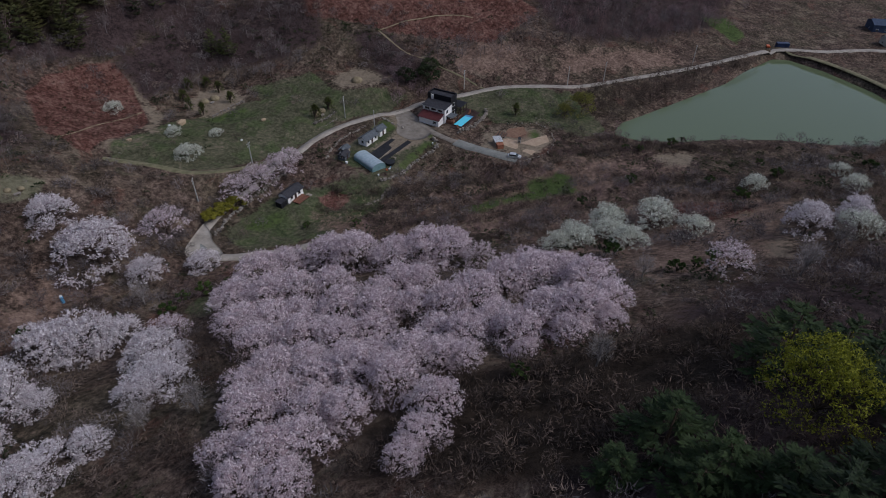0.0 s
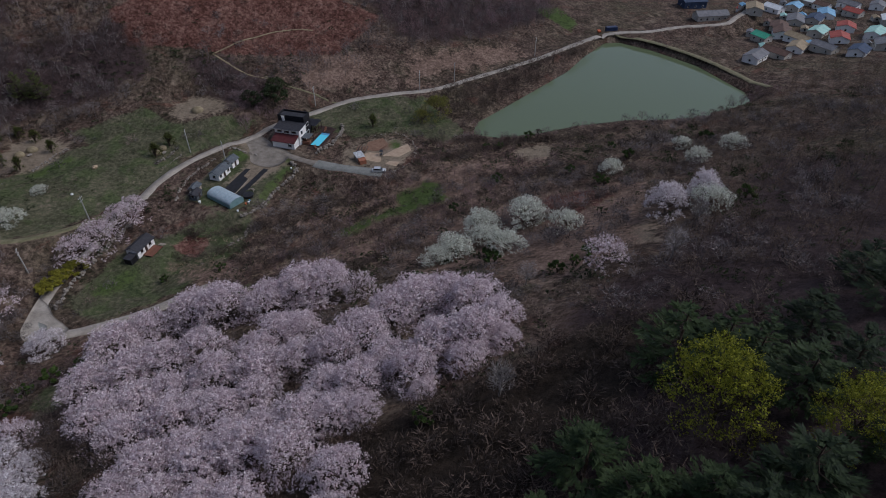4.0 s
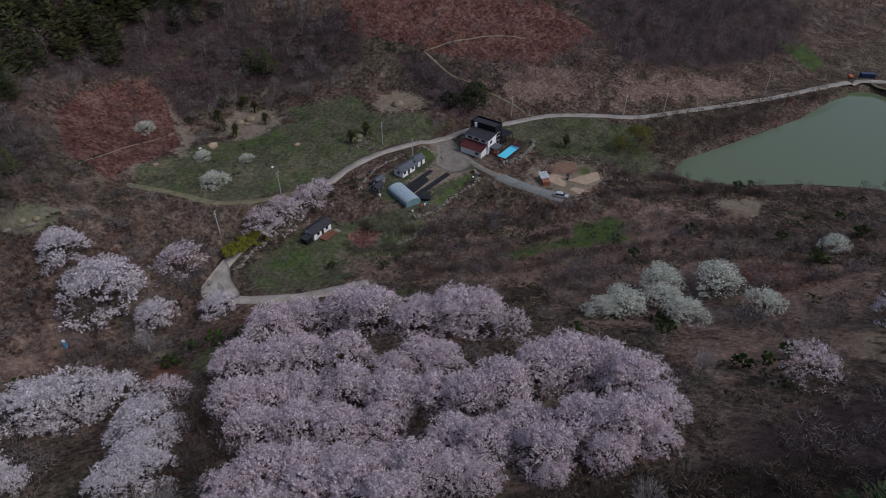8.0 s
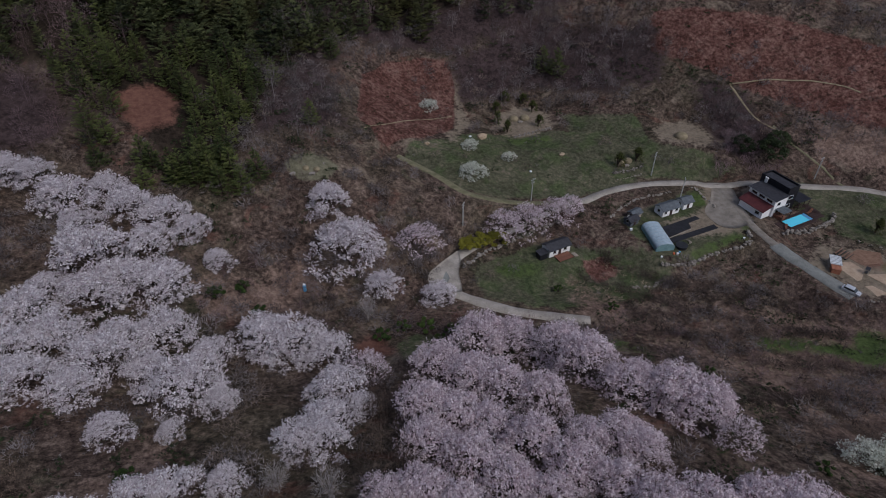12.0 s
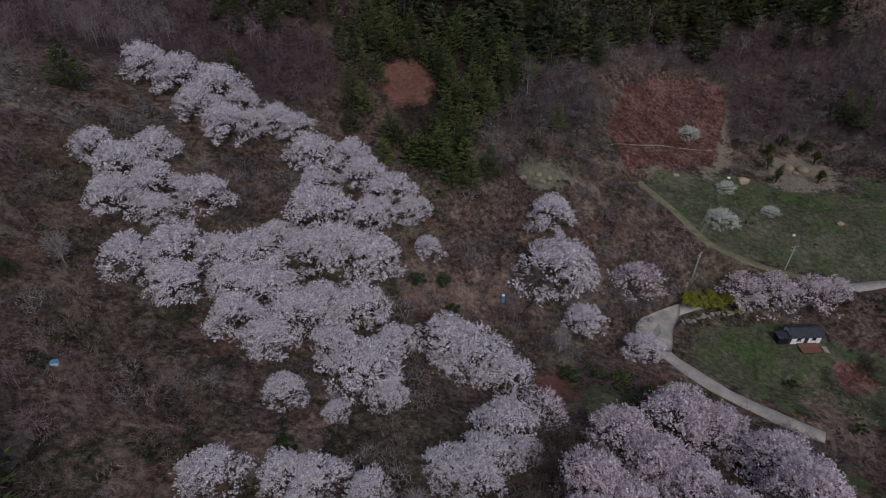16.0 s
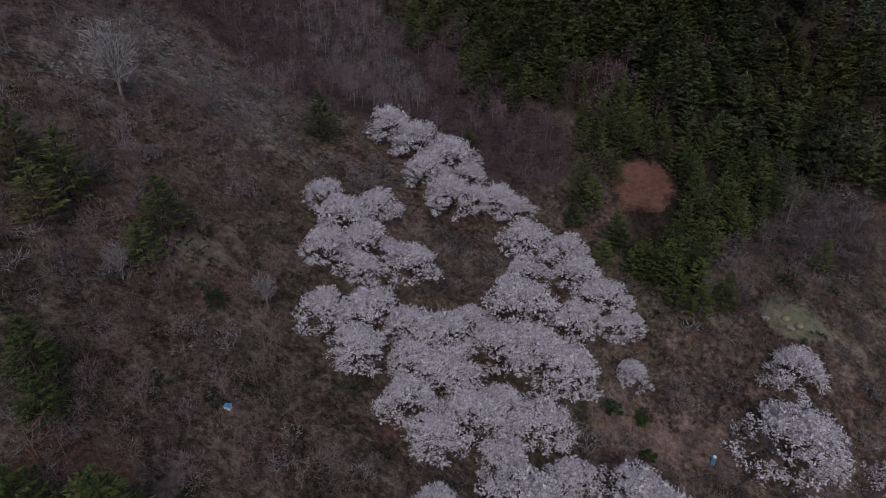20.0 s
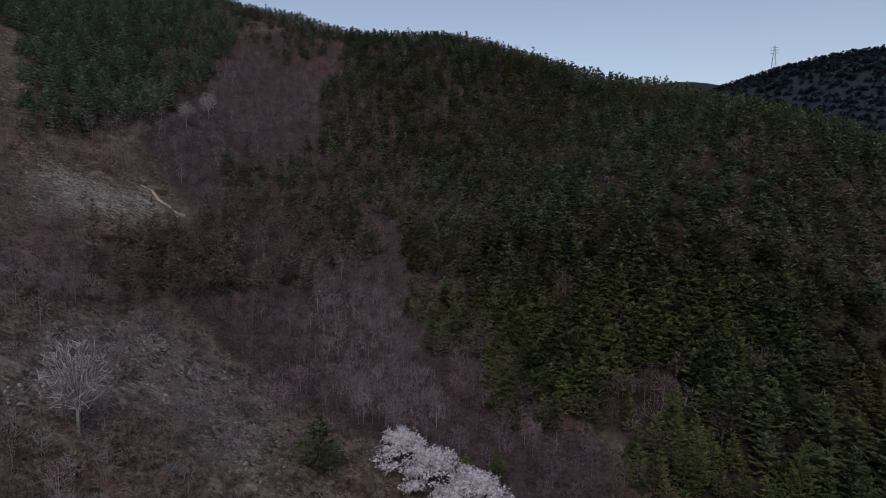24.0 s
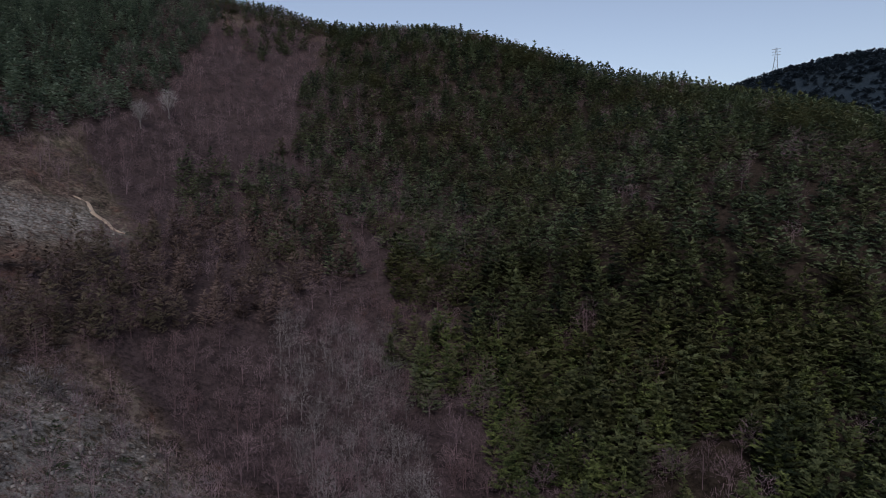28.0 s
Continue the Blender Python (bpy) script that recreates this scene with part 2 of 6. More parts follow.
water = mat_base("pond_water", 0.05, 0.0, 0.5)
water[2].inputs["IOR"].default_value = 1.33
water[2].inputs["Base Color"].default_value = (0.102, 0.130, 0.072, 1)
bump(water[1], water[2], nz(water[1], 0.9, 4, 0.6, place(water[1])), 0.08, 0.05)
water = water[0]
pool_water = mat_base("pool_water", 0.06, 0.0, 0.5)[0]
pool_water.node_tree.nodes["Principled BSDF"].inputs["Base Color"].default_value = (0.10, 0.62, 0.80, 1)
concrete = plain_mat("worn_concrete", (0.21, 0.187, 0.16), (0.40, 0.36, 0.315), 0.35, 0.9, relief=0.02)
concrete_grey = plain_mat("grey_concrete", (0.12, 0.125, 0.115), (0.24, 0.245, 0.23), 0.35, 0.9, relief=0.02)
dirt_way = plain_mat("trodden_grass_track", (0.085, 0.088, 0.046), (0.20, 0.175, 0.11), 0.7, 0.95, relief=0.03)
stone = plain_mat("field_stone", (0.12, 0.105, 0.09), (0.36, 0.32, 0.28), 1.4, 0.95, relief=0.05)
white_wall = plain_mat("white_wall_paint", (0.70, 0.69, 0.68), (0.83, 0.82, 0.81), 0.6, 0.8)
dusty = plain_mat("dusty_gravel_yard", (0.13, 0.112, 0.094), (0.25, 0.222, 0.19), 0.5, 0.95, relief=0.02)
dark_clad = plain_mat("dark_metal_cladding", (0.008, 0.008, 0.011), (0.022, 0.022, 0.027), 0.8, 0.5, 0.0)
roof_maroon = plain_mat("maroon_sheet_roof", (0.055, 0.014, 0.016), (0.11, 0.03, 0.03), 0.6, 0.55)
roof_grey = plain_mat("grey_slate_roof", (0.05, 0.058, 0.068), (0.12, 0.135, 0.15), 1.2, 0.7, relief=0.02)
roof_dark = plain_mat("charcoal_shingle_roof", (0.020, 0.020, 0.025), (0.05, 0.05, 0.058), 1.4, 0.75, relief=0.02)
wood_deck = plain_mat("red_brown_deck_boards", (0.10, 0.042, 0.028), (0.22, 0.10, 0.065), 1.5, 0.75)
wood_dark = plain_mat("dark_stained_boards", (0.022, 0.013, 0.012), (0.062, 0.036, 0.032), 1.5, 0.75)
wood_pale = plain_mat("weathered_timber", (0.18, 0.15, 0.12), (0.36, 0.31, 0.26), 1.5, 0.85)
brick_red = plain_mat("orange_brick", (0.20, 0.075, 0.045), (0.36, 0.15, 0.09), 1.6, 0.85)
black_mat = plain_mat("black_weed_sheet", (0.010, 0.010, 0.012), (0.026, 0.026, 0.03), 0.8, 0.7)
black_plastic = plain_mat("black_plastic", (0.012, 0.012, 0.014), (0.03, 0.03, 0.034), 1.0, 0.45)
poly_film = plain_mat("cloudy_plastic_film", (0.22, 0.30, 0.35), (0.42, 0.50, 0.55), 0.9, 0.35, 0.0, 0.5)
poly_side = plain_mat("teal_plastic_film", (0.10, 0.20, 0.22), (0.22, 0.34, 0.36), 0.9, 0.35, 0.0, 0.5)
steel = plain_mat("galvanised_steel", (0.30, 0.31, 0.32), (0.45, 0.46, 0.47), 2.0, 0.45, 0.8)
pole_concrete = plain_mat("pole_concrete", (0.30, 0.30, 0.29), (0.45, 0.45, 0.43), 0.8, 0.85)
car_paint = plain_mat("silver_car_paint", (0.50, 0.51, 0.53), (0.60, 0.61, 0.63), 0.3, 0.3, 0.4, 0.5)
rubber = plain_mat("tyre_rubber", (0.012, 0.012, 0.012), (0.03, 0.03, 0.03), 3.0, 0.9)
blue_plastic = plain_mat("blue_plastic", (0.06, 0.22, 0.42), (0.14, 0.36, 0.58), 1.0, 0.5)
navy_paint = plain_mat("navy_container_paint", (0.012, 0.022, 0.06), (0.03, 0.05, 0.11), 0.6, 0.5)
orange_paint = plain_mat("orange_paint", (0.45, 0.09, 0.03), (0.60, 0.15, 0.06), 1.0, 0.5)
white_plastic = plain_mat("white_plastic", (0.60, 0.62, 0.64), (0.78, 0.79, 0.80), 1.0, 0.5)
straw = plain_mat("dry_straw", (0.22, 0.16, 0.10), (0.46, 0.36, 0.25), 2.5, 0.95, relief=0.05)
turf = plain_mat("dry_turf", (0.14, 0.115, 0.07), (0.28, 0.23, 0.15), 0.8, 0.95, relief=0.04)
sand_mat = plain_mat("pale_sand", (0.28, 0.20, 0.14), (0.44, 0.34, 0.25), 0.8, 0.95, relief=0.02)
earth_mat = plain_mat("brown_tilled_soil", (0.13, 0.075, 0.05), (0.24, 0.145, 0.10), 1.2, 0.95, relief=0.04)
glass_mat = mat_base("window_glass", 0.08, 0.0, 0.6)[0]
glass_mat.node_tree.nodes["Principled BSDF"].inputs["Base Color"].default_value = (0.012, 0.014, 0.017, 1)
ROOFS = {"green": ((0.03, 0.24, 0.15), (0.07, 0.36, 0.24)), "mint": ((0.22, 0.42, 0.38), (0.38, 0.58, 0.52)), "red": ((0.22, 0.045, 0.035), (0.38, 0.09, 0.07)), "blue": ((0.10, 0.25, 0.42), (0.26, 0.46, 0.60)), "navy": ((0.02, 0.035, 0.07), (0.05, 0.075, 0.13)), "grey": ((0.10, 0.10, 0.11), (0.20, 0.20, 0.21)), "brown": ((0.07, 0.04, 0.03), (0.15, 0.09, 0.07)), "tan": ((0.20, 0.15, 0.09), (0.34, 0.27, 0.18)), "white": ((0.50, 0.52, 0.54), (0.68, 0.70, 0.71))}
ROOFS = {k: plain_mat(k + "_village_roof", lo, hi, 0.5, 0.7) for k, (lo, hi) in ROOFS.items()}
wall_cream = plain_mat("cream_render", (0.36, 0.33, 0.29), (0.52, 0.49, 0.44), 0.5, 0.9)
# far ridge foliage with bluish distance haze as part of its base colour
far_trees_hazed = leaf_mat("hazed_hill_trees", (0.032, 0.048, 0.066), (0.080, 0.108, 0.138), 0.9, 0.0)

# ---- the lie of the land: heights every 50 m, from x = -550 eastwards ----
RELIEF = {}


def relief(y, *heights):
    RELIEF[y] = heights


relief(-150, 243, 229, 216, 202, 188, 174, 160, 146, 132, 120, 113, 109, 101, 89, 76, 63, 48, 34, 22, 14, 8, 4, 2)
relief(-100, 238, 224, 209, 195, 180, 166, 151, 136, 119, 102, 92, 93, 85, 70, 57, 44, 31, 18, 9, 4, 1, -1, -2)
relief(-50, 234, 219, 204, 188, 173, 158, 143, 127, 109, 86, 70, 69, 63, 47, 33, 22, 12, 5, 1, -2, -3, -3, -2)
relief(0, 231, 216, 200, 183, 166, 149, 134, 119, 102, 76, 52, 46, 38, 26, 14, 5, 0, 0, -1, -3, -3, -1, 1)
relief(50, 229, 214, 198, 180, 161, 141, 124, 106, 87, 58, 35, 26, 19, 5, 2, 0, 0, 2, 0, 0, 3, 6, 8)
relief(100, 229, 214, 197, 179, 159, 137, 114, 92, 70, 48, 26, 10, 2, 0, 1, 6, 10, 10, 9, 13, 17, 19, 19)
relief(150, 231, 216, 199, 181, 160, 136, 106, 83, 53, 45, 36, 27, 12, 7, 13, 23, 29, 32, 34, 37, 38, 36, 33)
relief(200, 234, 220, 204, 184, 161, 136, 102, 82, 61, 60, 59, 42, 16, 16, 42, 49, 53, 55, 58, 60, 58, 52, 46)
relief(250, 239, 228, 213, 192, 165, 136, 109, 90, 85, 94, 98, 72, 50, 61, 73, 73, 73, 74, 74, 74, 71, 64, 56)
relief(300, 245, 238, 226, 203, 175, 150, 131, 115, 109, 118, 122, 102, 82, 80, 84, 85, 85, 84, 84, 82, 78, 71, 64)
relief(350, 252, 250, 241, 215, 190, 168, 163, 148, 133, 138, 131, 111, 92, 84, 84, 87, 88, 89, 88, 85, 81, 75, 67)
relief(400, 252, 247, 236, 229, 211, 202, 194, 178, 161, 149, 128, 102, 85, 77, 78, 83, 86, 87, 87, 85, 81, 75, 68)
relief(450, 245, 237, 226, 213, 199, 194, 189, 168, 149, 132, 110, 88, 74, 68, 71, 77, 81, 83, 83, 81, 78, 73, 66)
relief(500, 235, 224, 210, 195, 184, 177, 168, 149, 134, 118, 98, 79, 67, 62, 64, 69, 74, 76, 77, 76, 73, 69, 63)
GRID = np.array([RELIEF[y] for y in sorted(RELIEF)], float)


def cubic(a, b, c, d, t):
    return b + 0.5 * t * (c - a + t * (2 * a - 5 * b + 4 * c - d + t * (3 * (b - c) + d - a)))


def smooth(v, lo, hi):
    s = np.clip((v - lo) / (hi - lo), 0, 1)
    return s * s * (3 - 2 * s)


def open_land(x, y):
    ny, nx = GRID.shape
    u, v = np.clip((x + 550) / 50, 0, nx - 1.001), np.clip((y + 150) / 50, 0, ny - 1.001)
    i, j = u.astype(int), v.astype(int)
    rows = [cubic(*[GRID[np.clip(j + k, 0, ny - 1), np.clip(i + h, 0, nx - 1)] for h in (-1, 0, 1, 2)], u - i) for k in (-1, 0, 1, 2)]
    z = cubic(*rows, v - j)
    # beyond the ridge the land falls away, and a far hill stands in the north
    z = z + (40 - z) * smooth(y, 560, 900)
    z = z + (30 - z) * smooth(np.abs(x + 20), 620, 1100) * (1 - smooth(-x, 300, 600))
    for hx, hy, high, rx, ry in ((30, 1350, 279, 640, 220), (-360, 1480, 272, 420, 200), (600, 1500, 215, 500, 250), (-900, 1300, 260, 400, 300)):
        z = np.maximum(z, (140 + high * np.exp(-((x - hx) / rx) ** 2 - ((y - hy) / ry) ** 2)) * smooth(y, 650, 950) - 100)
    return z


def line_dist(x, y, pts):
    """Distance to a line of points, and how far along it (0 to its length)."""
    best, along, s = np.full(x.shape, 1e9), np.zeros(x.shape), 0.0
    for (ax, ay), (bx, by) in zip(pts, pts[1:]):
        dx, dy = bx - ax, by - ay
        n = max(math.hypot(dx, dy), 1e-6)
        t = np.clip(((x - ax) * dx + (y - ay) * dy) / n ** 2, 0, 1)
        d = np.hypot(x - ax - t * dx, y - ay - t * dy)
        along = np.where(d < best, s + t * n, along)
        best = np.minimum(best, d)
        s += n
    return best, along


def area_dist(x, y, pts):
    """Signed distance to a closed outline: negative inside."""
    d, _ = line_dist(x, y, pts + pts[:1])
    inside = np.zeros(x.shape, bool)
    for (ax, ay), (bx, by) in zip(pts, pts[1:] + pts[:1]):
        if ay != by:
            inside ^= ((ay > y) != (by > y)) & (x < (bx - ax) * (y - ay) / (by - ay) + ax)
    return np.where(inside, -d, d)


def curve_points(pts, step=2.0):
    """A smooth line through points."""
    out = []
    p = [pts[0]] + list(pts) + [pts[-1]]
    for a, b, c, d in zip(p, p[1:], p[2:], p[3:]):
        n = max(2, int(math.hypot(c[0] - b[0], c[1] - b[1]) / step))
        out += [(cubic(a[0], b[0], c[0], d[0], k / n), cubic(a[1], b[1], c[1], d[1], k / n)) for k in range(n)]
    return out + [pts[-1]]


WATER = 0.6
POND = [(171.7, 64.3), (182, 66), (193.9, 63), (220, 57), (244.3, 51.6), (264, 50.5), (286, 47), (290, 41), (287, 24.4), (277, 1.7), (256.9, -21), (245.3, -25), (233, -17), (222, -8.1), (209, 17), (196, 32), (184, 42.3), (174, 54)]
DAM = [(293, 45), (290, 24), (280, 1), (267, -17), (256, -29)]
ROAD = curve_points([(365, -10), (345, -5), (332, -1), (317, 17.5), (303, 30), (295, 42), (287, 49.3), (271, 56), (248.5, 64.4), (229.3, 73.2), (210.3, 83), (192, 92.4), (181.5, 103), (169, 114.4), (153, 121), (140, 126.5), (120, 132.3), (104.6, 135.6), (91.7, 135), (82, 132), (75, 130)])
LANE = curve_points([(75, 130), (65.8, 126.8), (52.1, 123), (40, 118), (33.6, 112.3), (31, 107.5), (33.5, 102.5), (43, 94.8), (53.1, 89.6), (62, 86)])
TRACK = curve_points([(29.7, 154.8), (38.8, 145.2), (46, 136.5), (57, 132.2), (66, 131.5), (75, 130.4)])
DRIVE = curve_points([(127.5, 131), (126.5, 121), (125, 112), (125, 104), (126, 96), (128, 88), (131, 77)])
FLATS = [  # outline, level, edge
    ([(126, 106), (133, 103.5), (149, 105), (153, 112), (156, 124), (130, 122)], 3.0, 4),
    ([(86, 113), (90, 101), (108, 103.5), (119, 104), (124, 110), (122, 130), (108, 128), (88, 124)], 3.0, 3),
    ([(126, 80), (134, 74), (143, 73), (153, 77), (156, 86), (146, 97), (138, 98), (128, 90)], 2.0, 5),
    ([(55, 112), (62, 106), (70, 108), (69, 116), (60, 118)], 3.2, 4),
    ([(72, 187), (84, 191), (90, 187), (89, 172), (74, 167), (70, 173)], None, 7),
    ([(117, 157), (125, 162), (133, 161), (137, 153), (135, 142), (127, 144), (119, 150)], None, 8),
]


def way_heights(pts):
    a = np.array(pts)
    z = open_land(a[:, 0], a[:, 1])
    k = np.ones(31) / 31
    return np.convolve(np.pad(z, 15, mode="edge"), k, "valid")


WAYS = [(ROAD, 1.7), (LANE, 1.5), (TRACK, 1.2), (DRIVE, 1.7)]
WAY_Z = [way_heights(w) for w, _ in WAYS]
WAY_Z[0] = np.clip(WAY_Z[0], 3.7, 4.4)
WAY_Z[3] = np.linspace(3.4, 2.2, len(DRIVE))


def land(x, y):
    """Height of the ground at arrays of places."""
    x, y = np.asarray(x, float), np.asarray(y, float)
    z = open_land(x, y)
    rough = np.sin(x * 0.31 + 1.7 * np.sin(y * 0.12)) * np.sin(y * 0.27 + 1.3 * np.sin(x * 0.09))
    z = z + 0.35 * rough * smooth(np.hypot(x - 60, y - 60), 0, 30)
    for outline, level, edge in FLATS:
        if level is None:
            level = open_land(*np.mean(outline, axis=0)[:, None])[0]
        z = z + (level - z) * (1 - smooth(area_dist(x, y, outline), 0, edge))
    for (pts, half), wz in zip(WAYS, WAY_Z):
        d, s = line_dist(x, y, pts[::3] + pts[-1:])
        total = s.max() if s.size else 1.0
        seg = np.hypot(*np.diff(np.array(pts), axis=0).T)
        level = np.interp(s, np.r_[0, np.cumsum(seg)], wz)
        z = z + (level - z) * (1 - smooth(d, half + 0.8, half + 7))
    d = area_dist(x, y, POND)
    z = np.where(d < 40, np.maximum(z, WATER + 0.3 + 0.09 * np.clip(d, 0, 10)), z)
    dd, _ = line_dist(x, y, DAM)
    z = np.maximum(z, np.where(dd < 14, 3.3 - 0.5 * np.clip(dd - 1.8, 0, 20), -99))
    return np.where(d < 3, np.minimum(z, WATER + 0.75 * d + 0.1), z)


def land_at(x, y):
    return float(land(np.array([x]), np.array([y]))[0])


ZONES = {
    "turf": [[(-4, 142), (0, 146), (7, 146.5), (11, 142), (7, 138), (0, 137.5)]],
    "red": [[(125, 20), (136, 8), (128, 2), (115, 8), (113, 14)], [(27, 195), (37, 206), (51, 212), (61, 211), (61, 202), (53, 175), (41, 164.5), (25.6, 158.5), (20.3, 167)],
            [(136, 199), (178, 180), (212, 158), (221, 133), (186, 133), (168, 150), (153, 164), (132, 187)],
            [(130, 20), (135, 7), (120, 4), (118, 17)], [(70, 107), (78, 110), (80, 104), (72, 101)]],
    "grass": [[(95, 180), (118, 167), (115, 151), (130, 140), (138, 133), (121, 134), (103, 141), (92, 161)], [(150, 100), (172, 104), (186, 92), (172, 66), (160, 70), (160, 90)], [(31, 156), (54, 170), (67, 171), (90, 170), (103, 156), (116, 151), (101, 137), (78, 134), (58, 134), (46, 138), (36, 147)],
              [(40, 112), (60, 118), (84, 112), (94, 100), (80, 92), (58, 91), (40, 100)],
              [(140, 118), (150, 126), (178, 108), (185, 90), (165, 84), (150, 98)], [(14, 85), (20, 90), (25, 87), (16, 77)],
              [(110, 128), (122, 130), (124, 108), (112, 104), (100, 101), (92, 103), (88, 122)]],
    "soil": [[(82, 14), (88, 4), (80, 2), (76, 10)], [(98, -6), (107, -11), (91, -14), (90, -8)], [(166, 45), (177, 37), (164, 30), (156, 36)], [(72, 187), (84, 191), (90, 187), (89, 172), (74, 167), (70, 173)], [(117, 157), (125, 162), (133, 161), (137, 153), (135, 142), (127, 144), (119, 150)],
             
                          [(100, 118), (112, 119), (121, 126), (123, 112), (114, 108), (102, 110)], [(128, 90), (138, 98), (150, 92), (155, 84), (150, 76), (134, 75)],
             [(121, 131), (127, 130), (127, 118), (124, 108), (119, 106), (115, 112), (115, 121)], [(60, 178), (63, 205), (59, 200), (55, 178), (46, 164), (50, 163)]],
    "dry": [[(65, 104), (95, 67), (130, 41), (156, -1), (95, -13), (82, 14), (79, 37), (89, 53), (59, 90)], [(80, 18), (98, 8), (116, -2), (112, -12), (92, -12), (74, -6), (70, 8)], [(-28, 108), (-14, 110), (-7, 114), (-2, 122), (4, 108), (-8, 96), (-24, 95)], [(-50, 38), (-40, 48), (-22, 62), (-26, 44), (-42, 32)], [(169, 146), (190, 136), (192, 122), (183, 112), (169, 122), (162, 134)], [(210, 115), (212, 107), (192, 93), (187, 98)], [(207, 112), (250, 84), (247, 69), (205, 94), (187, 102)], [(95, 88), (120, 76), (150, 60), (165, 30), (120, 40), (80, 68)]],
    "clay": [[(-44, 164), (-33, 169), (-28, 162), (-29.6, 154), (-38, 151), (-43, 157)], [(4, 87), (12, 90), (14, 82), (7, 79)], [(142, 90), (147, 92), (150, 86), (145, 85)]],
    "shaded_litter": [[(-12, 150), (18, 158), (16, 190), (28, 212), (70, 214), (130, 222), (20, 240), (-10, 200)], [(60, 192), (90, 196), (132, 172), (138, 196), (100, 222), (62, 214)], [(228, 146), (215, 121), (228, 104), (250, 92), (300, 78), (345, 95), (380, 170), (300, 200), (238, 185)], [(139, 176), (154, 162), (157, 142), (144, 136), (134, 140), (137, 161)], [(10, -8), (60, -6), (100, -22), (160, -30), (150, -70), (60, -60), (5, -40)], [(-225, 182), (-205, 135), (-175, 140), (-150, 142), (-100, 140), (-60, 142), (-50, 160), (-100, 192), (-147, 232), (-250, 320), (-380, 400), (-400, 300), (-350, 245), (-290, 195)], [(-130, 205), (-100, 190), (-78, 172), (-62, 172), (-50, 156), (-60, 144), (-85, 152), (-105, 148), (-128, 142), (-170, 145), (-210, 182), (-240, 192), (-300, 240), (-390, 360), (-330, 380), (-240, 262)]],
    "shaded_duff": [[(8, 15), (27, 13), (37, 2), (56, -11), (59, -21), (35, -21), (14, -15), (0, 7)], [(-90, 186), (-78, 173), (-60, 174), (-51, 160), (-40, 152), (-27, 135), (-18, 136), (-12, 146), (-4, 168), (10, 192), (35, 220), (120, 240), (110, 300), (40, 345), (-60, 360), (-150, 405), (-340, 400), (-300, 320), (-255, 280), (-160, 258), (-140, 222), (-104, 192)], [(-500, 150), (-402, 199), (-275, 150), (-285, 190), (-346, 287), (-403, 350), (-540, 460)]],
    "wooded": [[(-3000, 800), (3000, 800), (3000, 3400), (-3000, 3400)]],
    "lush": [[(124, 69), (136, 61), (135, 55), (126, 56), (120, 64)], [(97, 74), (108, 70), (116, 65), (112, 63), (98, 68)], [(57, 79), (70, 73), (67, 70), (56, 74)], [(286, 64), (298, 88), (314, 82), (300, 66)], [(69, 168), (85, 167), (83, 163), (71, 163)], [(105, 105), (121, 107.5), (120, 104), (100, 101.5)], [(104, 72), (134, 58), (127, 50), (107, 66)],
             [(48, 113), (61, 109), (53, 106), (46, 109)], [(124, 116), (124.5, 110), (123, 106), (120, 106), (120.5, 111)], [(113, 128), (119, 129), (119, 121), (114, 121)], [(148, 85), (153, 86), (152, 81), (148, 81)]],
    "pale": [[(-254, 136), (-261, 148), (-249, 158), (-245, 174), (-224, 176), (-218, 170), (-220, 148), (-220, 129), (-215, 119)],
             [(-167, 113), (-169, 129), (-156, 135), (-138, 136), (-121, 129), (-103, 112), (-115, 104), (-130, 105), (-135, 76), (-150, 88), (-161, 97)]],
}


def build_ground():
    def steps(lo, hi, fine, far_lo, far_hi):
        core = np.arange(lo, hi + 0.1, fine)
        out_hi = hi + np.cumsum(np.minimum(4 * 1.07 ** np.arange(110), 58))
        out_lo = lo - np.cumsum(np.minimum(4 * 1.07 ** np.arange(110), 58))
        return np.r_[out_lo[out_lo > far_lo][::-1], core, out_hi[out_hi < far_hi]]

    xs, ys = steps(-210, 300, 2.5, -3200, 3200), steps(-50, 250, 2.5, -3000, 3400)
    X, Y = np.meshgrid(xs, ys)
    Z = land(X.ravel(), Y.ravel())
    nx, ny = len(xs), len(ys)
    verts = np.c_[X.ravel(), Y.ravel(), Z]
    i, j = np.meshgrid(np.arange(nx - 1), np.arange(ny - 1))
    a = (j * nx + i).ravel()
    quads = np.c_[a, a + 1, a + nx + 1, a + nx]
    me = mesh_from("ground", verts, quads)
    me.materials.append(ground_material)
    for name, outlines in ZONES.items():
        w = np.zeros(len(verts), np.float32)
        for o in outlines:
            w = np.maximum(w, 1 - smooth(area_dist(verts[:, 0], verts[:, 1], o), *((-9, 6) if name in ("pale", "dry", "shaded_litter", "shaded_duff") else (-4, 4) if name in ("grass", "lush", "clay", "turf", "soil") else (-1.5, 2.5))))
        me.attributes.new(name, "FLOAT", "POINT").data.foreach_set("value", w.astype(np.float32))
    return tagged(new("ground", me), "brown scrub hillside with grass, bracken and bare soil", "ground", kind="structure")


